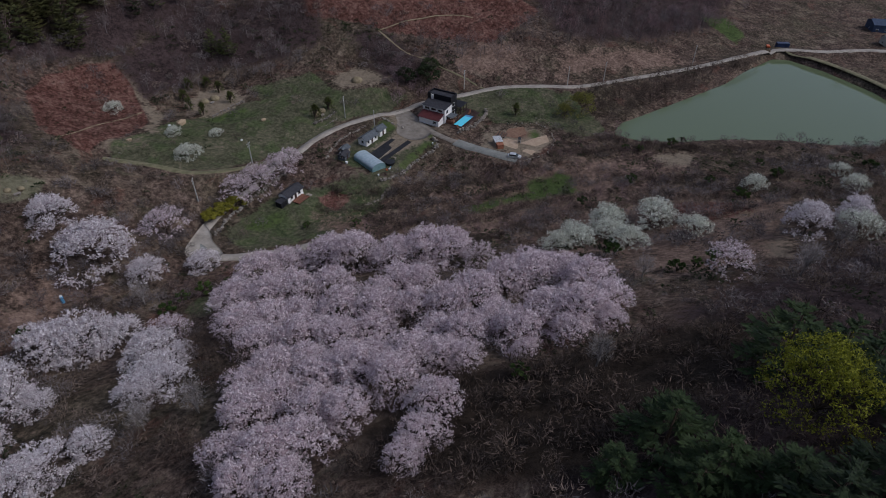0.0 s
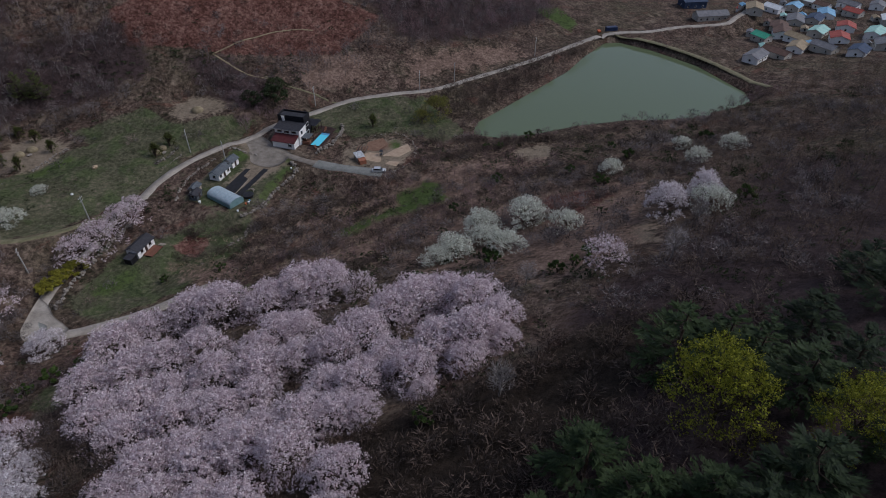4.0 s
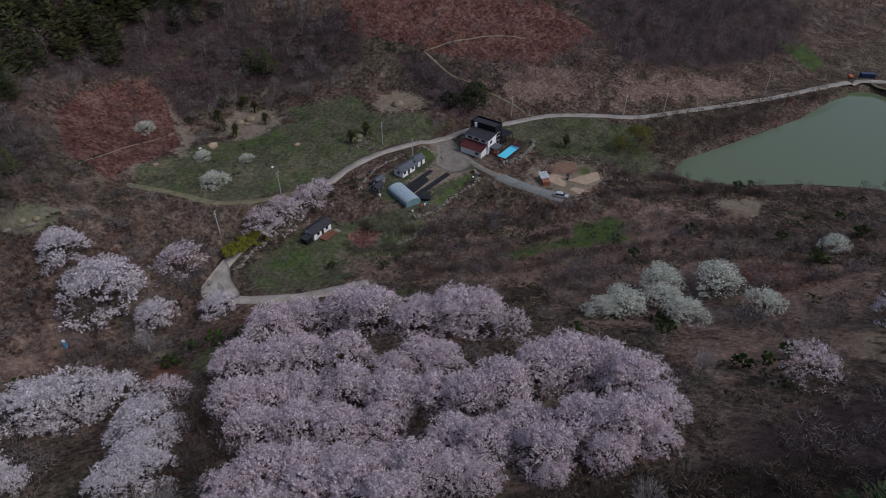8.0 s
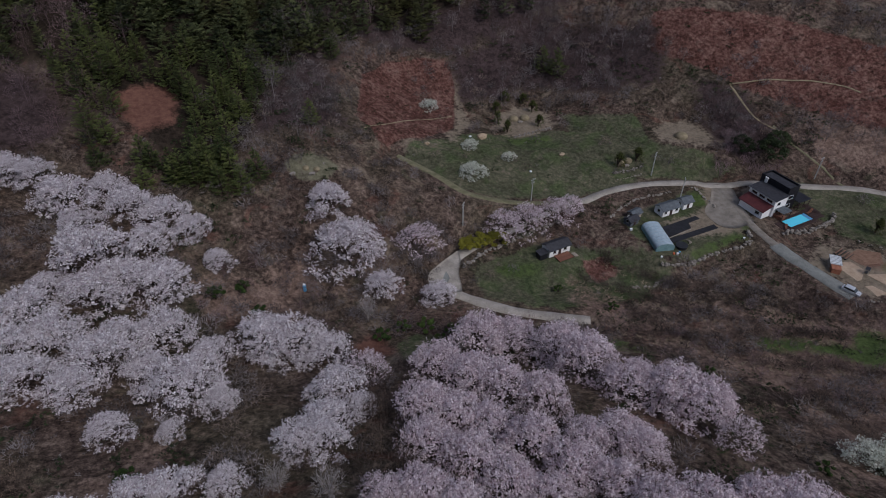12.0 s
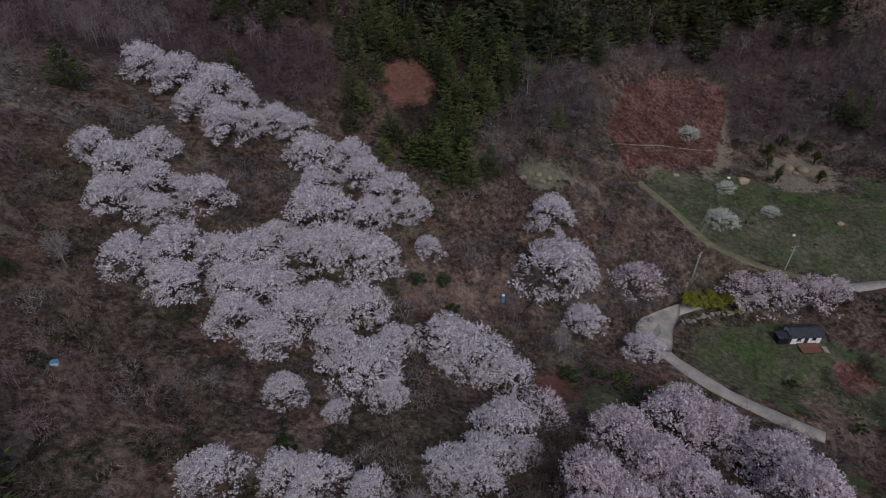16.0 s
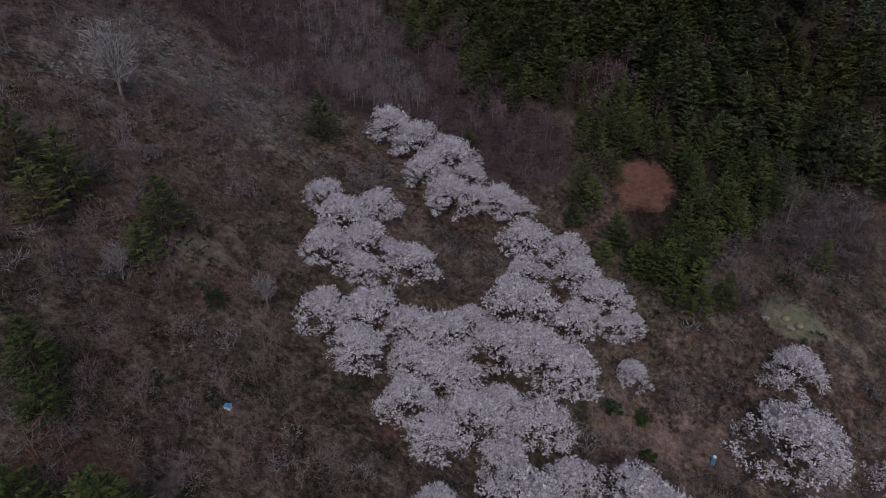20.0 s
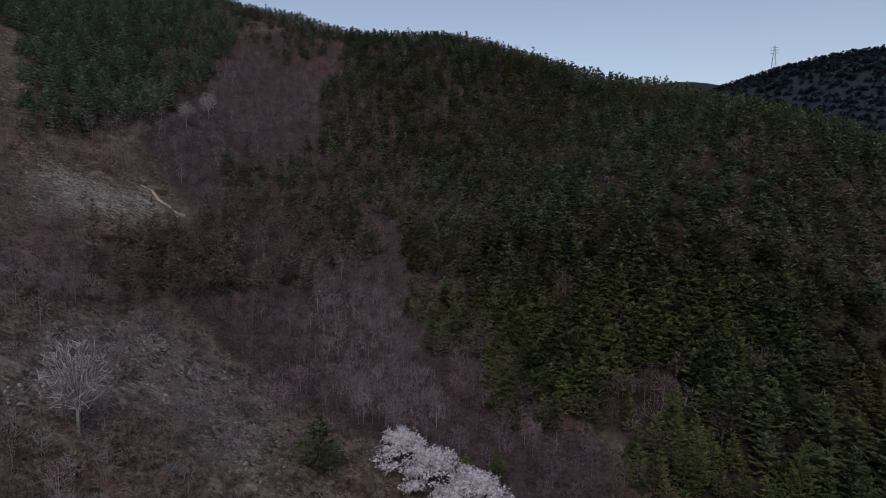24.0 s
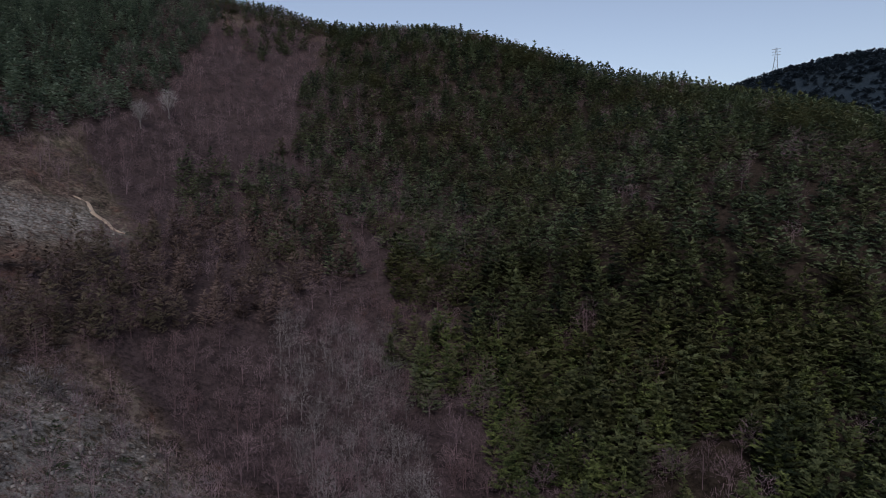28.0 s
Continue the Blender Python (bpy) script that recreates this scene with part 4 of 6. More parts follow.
def prism(name, outline, depth0, depth1, axis="y"):
    """A flat outline (u, z) drawn out along y, or (x, y) drawn up along z."""
    bm = bmesh.new()
    put = (lambda u, w, d: (u, d, w)) if axis == "y" else (lambda u, w, d: (u, w, d)) if axis == "z" else (lambda u, w, d: (d, u, w))
    a = [bm.verts.new(put(u, w, depth0)) for u, w in outline]
    b = [bm.verts.new(put(u, w, depth1)) for u, w in outline]
    bm.faces.new(a)
    bm.faces.new(b[::-1])
    for k in range(len(a)):
        j = (k + 1) % len(a)
        bm.faces.new((a[k], b[k], b[j], a[j]))
    return bm_mesh(name, bm)


def tube(name, r0, r1, z0, z1, sides=10):
    v, f = rods([(0, 0, z0, r0, 0, 0, z1, r1)], sides)
    bm = bmesh.new()
    vs = [bm.verts.new(p) for p in v]
    for q in f:
        bm.faces.new([vs[i] for i in q])
    bm.faces.new(vs[:sides])
    bm.faces.new(vs[sides:][::-1])
    return bm_mesh(name, bm)


def thing(name, x, y, turn, label, category, lift=0.0, group="", level=None):
    root = tagged(new(name), label, category, group)
    root.matrix_basis = Matrix.Translation((x, y, (land_at(x, y) if level is None else level) + lift)) @ Matrix.Rotation(radians(turn), 4, "Z")
    return root


def window(parent, x0, z0, x1, z1, y, out=-1, axis="y"):
    """A window in a wall along x (or y): frame, pane and sill as parts."""
    d, w = 0.05 * out, 0.07
    def bx(a0, b0, a1, b1, d0, d1):
        lo, hi = min(d0, d1), max(d0, d1)
        return (a0, lo, b0, a1, hi, b1) if axis == "y" else (lo, a0, b0, hi, a1, b1)
    fr = part("window", boxes("window", bx(x0, z0, x1, z0 + w, y, y + d), bx(x0, z1 - w, x1, z1, y, y + d), bx(x0, z0, x0 + w, z1, y, y + d), bx(x1 - w, z0, x1, z1, y, y + d), bevel=0), white_plastic, parent)
    part("pane", boxes("pane", bx(x0 + w, z0 + w, x1 - w, z1 - w, y + d * 0.2, y + d * 0.6), bevel=0), glass_mat, fr)
    part("sill", boxes("sill", bx(x0 - 0.08, z0 - 0.08, x1 + 0.08, z0 - 0.005, y, y + d * 2.4), bevel=0), concrete_grey, fr)


def door(parent, x0, x1, top, y, out=-1, axis="y", material=None):
    d = 0.06 * out
    lo, hi = min(y, y + d), max(y, y + d)
    row = (x0, lo, 0.05, x1, hi, top) if axis == "y" else (lo, x0, 0.05, hi, x1, top)
    dr = part("door", boxes("door", row), material or wood_dark, parent)
    hx, hy = (x1 - 0.12, y + 1.8 * d) if axis == "y" else (y + 1.8 * d, x1 - 0.12)
    part("handle", boxes("handle", (hx - 0.03, hy - 0.03, 0.95, hx + 0.03, hy + 0.03, 1.1), bevel=0), steel, dr)


def gabled(name, x, y, turn, long, wide, high, rise, wall_m, roof_m, label, category="house", eave=0.35, front=True, group="", level=None, windows=2):
    """A gabled building, ridge along x: walls, two roof sheets, ridge cap, door and windows."""
    r = thing(name, x, y, turn, label, category, group=group, level=level)
    L, B = long / 2, wide / 2
    part("wall", prism("wall", [(-B, -0.5), (B, -0.5), (B, high), (0, high + rise), (-B, high)], -L, L, "x"), wall_m, r)
    slope = rise / B
    for s in (-1, 1):
        e = B + eave
        o = [(s * 0.0, high + rise + 0.03), (s * e, high - eave * slope + 0.03), (s * e, high - eave * slope + 0.15), (s * 0.0, high + rise + 0.17)]
        part("roof", prism("roof", o, -L - eave, L + eave, "x"), roof_m, r)
    part("ridge", boxes("ridge", (-L - eave, -0.12, high + rise + 0.12, L + eave, 0.12, high + rise + 0.24)), roof_m, r)
    if front:
        door(r, -0.45, 0.45, 2.0, -B)
    for k in range(windows):
        c = (k + 0.5) / windows * long - L
        if abs(c) > 0.9 or not front:
            window(r, c - 0.55, 0.95, c + 0.55, 1.95, -B)
        window(r, c - 0.5, 0.95, c + 0.5, 1.95, B, 1)
    window(r, -0.5, 0.95, 0.5, 1.95, -L, -1, "x")
    window(r, -0.5, 0.95, 0.5, 1.95, L, 1, "x")
    return r


# ---- the white house with the dark upper block ----
house = thing("house", 129.2, 110.9, 12, "white two-storey house with dark metal upper block", "house", level=3.0)
part("wall", boxes("wall", (3.5, 0, -0.5, 8.7, 9.3, 5.6)), white_wall, house, "white painted wall")
part("wall", boxes("wall", (0, 0.6, -0.5, 3.5, 8.8, 2.5)), white_wall, house, "low white annex wall")
part("roof", prism("roof", [(-0.45, 2.45), (3.5, 3.7), (3.5, 3.85), (-0.45, 2.6)], 0.2, 9.2), roof_maroon, house, "maroon sheet roof")
part("roof", prism("roof", [(3.2, 5.45), (8.7, 5.95), (8.7, 6.12), (3.2, 5.63)], -0.3, 9.6), roof_dark, house, "charcoal sloping roof")
part("wall", boxes("wall", (8.7, 0.4, -0.5, 13.2, 10.4, 7.4)), dark_clad, house, "dark metal clad upper block")
part("parapet", boxes("parapet", (8.7, 0.4, 7.4, 13.2, 0.65, 8.1), (8.7, 10.15, 7.4, 13.2, 10.4, 8.1), (12.95, 0.65, 7.4, 13.2, 10.15, 8.1), (8.7, 0.65, 7.4, 8.95, 10.15, 8.1)), dark_clad, house)
part("roof", boxes("roof", (8.95, 0.65, 7.405, 12.95, 10.15, 7.5)), roof_dark, house)
part("chimney", boxes("chimney", (8.3, 7.8, 6.0, 8.68, 8.7, 7.7), (8.22, 7.7, 7.7, 8.68, 8.8, 7.82)), white_wall, house, "white chimney stack")
part("gutter", boxes("gutter", (3.05, -0.3, 5.42, 3.25, 9.6, 5.56)), steel, house)
for v0 in (1.0, 3.7, 6.4):
    window(house, v0, 4.25, v0 + 2.0, 5.1, 3.5, -1, "x")
window(house, 1.5, 0.9, 3.0, 1.9, 0.0, -1, "x")
window(house, 5.0, 0.9, 6.4, 2.1, 0.0)
window(house, 4.6, 3.6, 6.0, 4.8, 0.0)
window(house, 9.6, 1.0, 11.6, 2.3, 0.4)
window(house, 9.6, 4.0, 11.6, 5.3, 0.4)
window(house, 4.0, 3.6, 6.5, 4.8, 13.2, 1, "x")
door(house, 6.9, 7.8, 2.1, 0.0)
porch = part("porch", prism("porch", [(4.4, 2.5), (8.2, 2.5), (8.2, 2.62), (4.4, 2.62)], -3.0, 0.0), roof_grey, house, "grey porch canopy")
for px_ in (4.6, 8.0):
    part("post", boxes("post", (px_ - 0.07, -2.9, -0.3, px_ + 0.07, -2.76, 2.5)), wood_dark, porch)
part("wall", boxes("wall", (4.5, -2.8, -0.3, 6.3, -0.02, 1.1)), wood_deck, house, "red-brown timber porch wall")
pergola = thing("pergola", 142.5, 114.5, 12, "dark timber pergola with solid canopy beside the house", "pergola", level=3.0)
part("canopy", boxes("canopy", (-0.6, -2.2, 2.75, 4.6, 2.2, 2.9)), dark_clad, pergola)
for ax_, ay_ in ((-0.4, -2), (4.4, -2), (-0.4, 2), (4.4, 2), (2.0, -2), (2.0, 2)):
    part("post", boxes("post", (ax_ - 0.08, ay_ - 0.08, -0.4, ax_ + 0.08, ay_ + 0.08, 2.75)), wood_dark, pergola)
for q in range(5):
    part("rail", boxes("rail", (-0.4, 1.96 if q > 2 else -2.04, 0.35 + 0.35 * (q % 3), 4.4, 2.04 if q > 2 else -1.96, 0.43 + 0.35 * (q % 3)), bevel=0), wood_dark, pergola)
for k, (bx_, by_) in enumerate(((0.6, -0.8), (0.6, 0.9), (2.6, 0.0))):
    tb = thing("garden_table" if k == 2 else "bench", 142.5 + bx_, 114.5 + by_, 12, "dark wooden seat under the pergola", "furniture", level=3.0)
    part("top", boxes("top", (-0.7, -0.25, 0.42, 0.7, 0.25, 0.48)), wood_dark, tb)
    for lx_ in (-0.6, 0.6):
        part("leg", boxes("leg", (lx_ - 0.05, -0.2, -0.2, lx_ + 0.05, 0.2, 0.42)), wood_dark, tb)

# ---- swimming pool and its deck ----
pool = thing("swimming_pool", 139.0, 107.9, 11, "rectangular bright blue swimming pool", "pool", level=3.05)
part("basin", boxes("basin", (-5.0, -1.95, -0.5, 5.0, -1.65, 0.3), (-5.0, 1.65, -0.5, 5.0, 1.95, 0.3), (-5.0, -1.65, -0.5, -4.7, 1.65, 0.3), (4.7, -1.65, -0.5, 5.0, 1.65, 0.3)), wood_dark, pool)
part("water", boxes("water", (-4.7, -1.65, -0.4, 4.7, 1.65, 0.17), bevel=0), pool_water, pool, "bright turquoise water")
for k in range(3):
    part("step", boxes("step", (3.4 + 0.4 * k, -1.6, 0.0, 3.8 + 0.4 * k, 1.6, 0.18 + 0.05 * k), bevel=0), blue_plastic, pool)
deck = tagged(new("deck"), "dark reddish timber deck round the pool", "deck")
deck.matrix_basis = Matrix.Translation((139.0, 107.9, 3.0)) @ Matrix.Rotation(radians(11), 4, "Z")
plank = boxes("plank", (-0.14, -2.6, 0, 0.14, 2.6, 0.09), bevel=0.01)
short = boxes("plank", (-0.14, -0.42, 0, 0.14, 0.42, 0.09), bevel=0.01)
for k in range(14):
    p_ = part("plank", plank, wood_dark, deck)
    p_.location = (5.25 + 0.3 * k, 0.6, 0)
    p_ = part("plank", plank, wood_dark, deck)
    p_.location = (-5.25 - 0.3 * k, -0.6, 0) if k < 7 else (8.0 + 0.3 * (k - 7), 2.4, 0.0)
for k in range(33):
    for s in (-1, 1):
        p_ = part("plank", short, wood_dark, deck)
        p_.location = (-4.85 + 0.3 * k, s * 2.4, 0)
for k, (lx_, ly_) in enumerate(((6.2, 1.2), (7.4, 1.4), (-6.0, -1.0))):
    w = Matrix.Translation((139, 107.9, 3.09)) @ Matrix.Rotation(radians(11), 4, "Z") @ Vector((lx_, ly_, 0))
    ln = thing("sun_lounger", w.x, w.y, 20 + 15 * k, "dark timber lounger on the pool deck", "lounger", level=w.z)
    part("seat", boxes("seat", (-0.9, -0.32, 0.28, 0.35, 0.32, 0.36)), wood_deck, ln)
    part("backrest", prism("backrest", [(0.35, 0.3), (0.95, 0.75), (0.95, 0.83), (0.35, 0.38)], -0.32, 0.32), wood_deck, ln)
    for q, s in ((-0.8, -0.28), (-0.8, 0.28), (0.3, -0.28), (0.3, 0.28)):
        part("leg", boxes("leg", (q - 0.03, s - 0.03, 0, q + 0.03, s + 0.03, 0.28), bevel=0), wood_dark, ln)


# ---- rough stone walls: each stone a piece ----
def boulder(name, rg, r):
    bm = bmesh.new()
    bmesh.ops.create_icosphere(bm, subdivisions=1, radius=r)
    for v in bm.verts:
        v.co = Vector((v.co.x * 1.25, v.co.y, v.co.z * 0.8)) * rg.uniform(0.72, 1.18)
    return bm_mesh(name, bm)


rs = np.random.default_rng(21)
STONES = [boulder("stone", rs, 0.5) for _ in range(6)]


def stone_wall(pts, label, rows=2, gap=0.75, size=1.0):
    root = tagged(new("stone_wall"), label, "wall")
    root.location = (*pts[0], land_at(*pts[0]))
    line = curve_points(pts, gap)
    for k, (x, y) in enumerate(line):
        for h in range(rows if k % 5 else 1):
            s = part("stone", STONES[rs.integers(6)], stone, root)
            c = size * rs.uniform(0.55, 1.1)
            s.scale = (c, c * rs.uniform(0.8, 1.1), c)
            s.rotation_euler = (rs.uniform(-0.3, 0.3), rs.uniform(-0.3, 0.3), rs.uniform(0, 6.28))
            s.location = Vector((x + rs.normal(0, 0.25), y + rs.normal(0, 0.25), land_at(x, y) + 0.15 + 0.5 * h * size)) - root.location
    return root


stone_wall([(38, 112), (45, 116), (53, 118.5), (60, 121), (70, 124)], "low dry wall of rough field stones above the lane")
stone_wall([(90, 100.5), (97.7, 100.4), (108.4, 102), (119, 103), (121.5, 107)], "mossy stone retaining wall of the vegetable yard")
stone_wall([(87, 124), (92, 127), (100, 129.5), (110, 130)], "rubble bank of stones behind the sheds", 1)
stone_wall([(131, 103.5), (138, 102.8), (147, 104.2), (151, 107)], "stone retaining wall below the pool deck", 3, 0.7)
stone_wall([(118, 130), (119.5, 125), (120, 120)], "line of pale boulders at the yard entrance", 1)
stone_wall([(80, 97), (86, 96), (90, 99)], "tumbled field stones", 1)
stone_wall([(73, 168.5), (80, 170), (87.5, 171.5)], "stone wall of the burial terrace", 2, 0.6, 0.7)
stone_wall([(97, 142.5), (102, 142.8), (107.5, 143)], "stone edge of a small burial plot", 2, 0.6, 0.7)
stone_wall([(97.5, 140), (102, 140.2), (106.5, 140.5)], "stone step of a small burial plot", 1, 0.6, 0.6)
stone_wall([(133, 74.5), (142, 72.6), (151, 76), (156.5, 82), (157, 88), (150, 96)], "ring of stones round the sandy garden", 1, 1.0, 0.7)

# ---- vegetable yard: plastic tunnel, sheets, sheds, tub ----
gh = thing("greenhouse", 94.7, 110.9, 82, "arched plastic film greenhouse, cloudy and slightly green", "greenhouse", level=3.0)
arch = [(math.cos(a) * 2.6, 1.15 + math.sin(a) * 1.25) for a in np.linspace(0, math.pi, 15)]
inner = [(u * 0.985, w - 0.04) for u, w in arch]
part("cover", prism("cover", arch + inner[::-1], -5.4, 5.4, "x"), poly_film, gh, "cloudy plastic roof film")
for s in (-1, 1):
    part("side", boxes("side", (-5.4, s * 2.58 - 0.03, -0.1, 5.4, s * 2.58 + 0.03, 1.2), bevel=0), poly_side, gh, "greenish plastic side film")
    part("end", prism("end", [(-2.55, -0.1), (2.55, -0.1)] + [(u * 0.97, w - 0.06) for u, w in arch], s * 5.36 - 0.02, s * 5.36 + 0.02, "x"), poly_side, gh)
for k in range(10):
    q = -5.3 + k * 10.6 / 9
    rib = [(u * 1.012, w + 0.03) for u, w in arch]
    part("rib", prism("rib", rib + [(u * 0.995, w - 0.01) for u, w in arch][::-1], q - 0.025, q + 0.025, "x"), steel, gh)
door(gh, -0.5, 0.5, 1.9, 5.38, 1, "x", white_plastic)


def sheet(name, outline, level, material, label, category="ground sheet"):
    o = prism(name, outline, level, level + 0.07, "z")
    o.materials.append(material)
    return tagged(new(name, o), label, category)


sheet("weed_sheet", [(96.9, 115.2), (111.6, 118.0), (112.0, 116.4), (107.7, 115.4), (107.0, 113.0), (97.8, 110.6)], 2.98, black_mat, "black woven weed sheet over vegetable beds")
sheet("weed_sheet", [(97.6, 108.0), (97.4, 110.0), (114.4, 112.8), (114.5, 110.9)], 2.99, black_mat, "narrow black weed sheet over a bed")
sheet("bed_edge", [(97.5, 110.15), (97.5, 110.4), (106.5, 112.55), (106.5, 112.3)], 3.02, wood_pale, "pale boards between the covered beds", "boards")
tub = thing("water_tub", 99.2, 105.8, 0, "round black plastic water tub", "tub", level=3.0)
part("wall", tube("wall", 1.5, 1.6, 0.0, 0.8, 20), black_plastic, tub)
part("rim", tube("rim", 1.66, 1.66, 0.8, 0.88, 20), black_plastic, tub)
for k, (x, y, m_, r_) in enumerate(((95.5, 103.6, orange_paint, 0.3), (96.4, 103.2, white_plastic, 0.35), (97.5, 103.9, blue_plastic, 0.25), (91.5, 103.2, white_plastic, 0.3), (118.5, 104.6, white_plastic, 0.3), (89.6, 116.6, white_plastic, 0.4))):
    c = thing("bucket", x, y, 0, "plastic garden bucket on the grass", "bucket")
    part("body", tube("body", r_ * 0.8, r_, 0.0, r_ * 1.6, 10), m_, c)
    part("rim", tube("rim", r_ * 1.08, r_ * 1.08, r_ * 1.5, r_ * 1.66, 10), m_, c)
pal = thing("pallet_stack", 102.5, 107.3, 25, "loose heap of pale pallets and timber", "timber")
for k in range(9):
    b_ = part("plank", boxes("plank", (-0.9, -0.07, 0, 0.9, 0.07, 0.06), bevel=0), wood_pale, pal)
    b_.location = (0.1 * k - 0.3, 0.14 * k - 0.6, 0.05 + 0.07 * (k % 4))
    b_.rotation_euler = (0, 0, 0.25 * k)
gabled("shed", 104.4, 122.2, 10, 6.2, 3.6, 2.2, 0.9, white_wall, roof_grey, "small white shed with grey slate roof", "shed", level=3.0, windows=3)
gabled("shed", 111.2, 123.6, 10, 3.6, 3.2, 2.2, 0.9, white_wall, roof_grey, "little pale shed with grey roof", "shed", level=3.0, windows=1)
gabled("shed", 91.3, 119.8, 20, 3.4, 2.6, 1.7, 0.7, roof_grey, roof_dark, "dark grey tool shed", "shed", level=3.0, windows=1)
gabled("shed", 93.8, 122.4, 20, 3.4, 2.4, 1.8, 0.6, wood_pale, roof_grey, "open timber lean-to with grey roof", "shed", level=3.0, windows=1)

# ---- the hut with the wooden deck ----
gabled("hut", 64.8, 113.4, 12, 6.8, 3.6, 2.3, 1.0, white_wall, roof_dark, "small white hut with charcoal roof", "hut", level=3.2, windows=2)
dk = thing("deck", 66.0, 110.2, 12, "red-brown wooden deck in front of the hut", "deck", level=3.2)
for k in range(20):
    b_ = part("plank", boxes("plank", (-0.11, -1.45, 0.3, 0.11, 1.45, 0.37), bevel=0), wood_deck, dk)
    b_.location.x = -2.4 + 0.235 * k
for q in (-2.3, 0, 2.0):
    part("joist", boxes("joist", (q - 0.06, -1.4, -0.3, q + 0.06, 1.4, 0.29), bevel=0), wood_dark, dk)
stp = thing("step", 69.2, 110.4, 12, "weathered timber steps beside the deck", "steps", level=3.2)
for k in range(3):
    part("tread", boxes("tread", (-0.6 + 0.4 * k, -0.8, 0.24 - 0.12 * k, -0.18 + 0.4 * k, 0.8, 0.30 - 0.12 * k), bevel=0), wood_pale, stp)
part("side", boxes("side", (-0.6, -0.85, -0.3, 0.6, -0.8, 0.1), (-0.6, 0.8, -0.3, 0.6, 0.85, 0.1), bevel=0), wood_pale, stp)
bx = thing("storage_box", 60.0, 111.8, 12, "dark grey storage shed beside the hut", "shed", level=3.2)
part("body", boxes("body", (-1.2, -1.1, -0.3, 1.2, 1.1, 1.7)), dark_clad, bx)
part("lid", prism("lid", [(-1.35, 1.72), (1.35, 1.95), (1.35, 2.05), (-1.35, 1.82)], -1.25, 1.25), roof_dark, bx)

# ---- sandy garden below the pool ----
sheet("sand_patch", [(133, 86), (137, 90), (141, 89), (142, 85), (138, 82), (134, 82)], 2.0, sand_mat, "pale sand play patch", "sand")
sheet("tilled_bed", [(141.5, 91.5), (147, 93), (152, 90), (149, 86), (143, 87)], 2.01, earth_mat, "brown tilled garden bed", "soil")
sheet("sand_patch", [(141, 83.5), (147, 82), (152.5, 80), (149, 76.5), (143, 78)], 2.0, sand_mat, "pale raked sand bed", "sand")
sheet("sand_patch", [(135, 80), (139, 79.5), (140.5, 76), (136, 75.5)], 2.0, sand_mat, "small heap of brown sand", "sand")
brk = thing("brick_store", 134.0, 87.3, 55, "orange brick store under a grey tin roof", "shed", level=2.0)
part("wall", boxes("wall", (-1.9, -1.1, -0.4, 0.2, 1.1, 1.7)), brick_red, brk)
part("wall", boxes("wall", (0.2, -1.2, -0.4, 3.6, 1.2, 1.9)), wood_pale, brk)
part("roof", prism("roof", [(0.0, 1.95), (3.8, 2.25), (3.8, 2.35), (0.0, 2.05)], -1.45, 1.45), ROOFS["white"], brk, "pale corrugated tin roof")
for k in range(7):
    q = 0.2 + 0.55 * k
    part("rib", prism("rib", [(q, 2.08 + q * 0.08), (q + 0.1, 2.09 + q * 0.08), (q + 0.1, 2.15 + q * 0.08), (q, 2.14 + q * 0.08)], -1.45, 1.45), steel, brk)
part("lid", boxes("lid", (-2.0, -1.2, 1.7, 0.2, 1.2, 1.78)), brick_red, brk)
for k in range(4):
    pl = thing("planter", 141.0 + 0.9 * k * 0.35, 93.5 - 0.9 * k, 20, "long black raised planter box", "planter", level=2.0, group="row of black planters")
    part("box", boxes("box", (-2.0, -0.28, 0, 2.0, 0.28, 0.4)), black_plastic, pl)
    part("soil", boxes("soil", (-1.9, -0.2, 0.4, 1.9, 0.2, 0.43), bevel=0), earth_mat, pl)
sw = thing("garden_swing", 141.2, 83.9, 30, "dark garden swing seat", "swing", level=2.0)
part("seat", boxes("seat", (-0.7, -0.3, 0.45, 0.7, 0.3, 0.55)), black_plastic, sw)
part("canopy", boxes("canopy", (-0.9, -0.55, 1.7, 0.9, 0.55, 1.78)), black_plastic, sw)
for q in (-0.85, 0.85):
    for s in (-0.5, 0.5):
        part("leg", boxes("leg", (q - 0.04, s - 0.04, -0.2, q + 0.04, s + 0.04, 1.7), bevel=0), steel, sw)


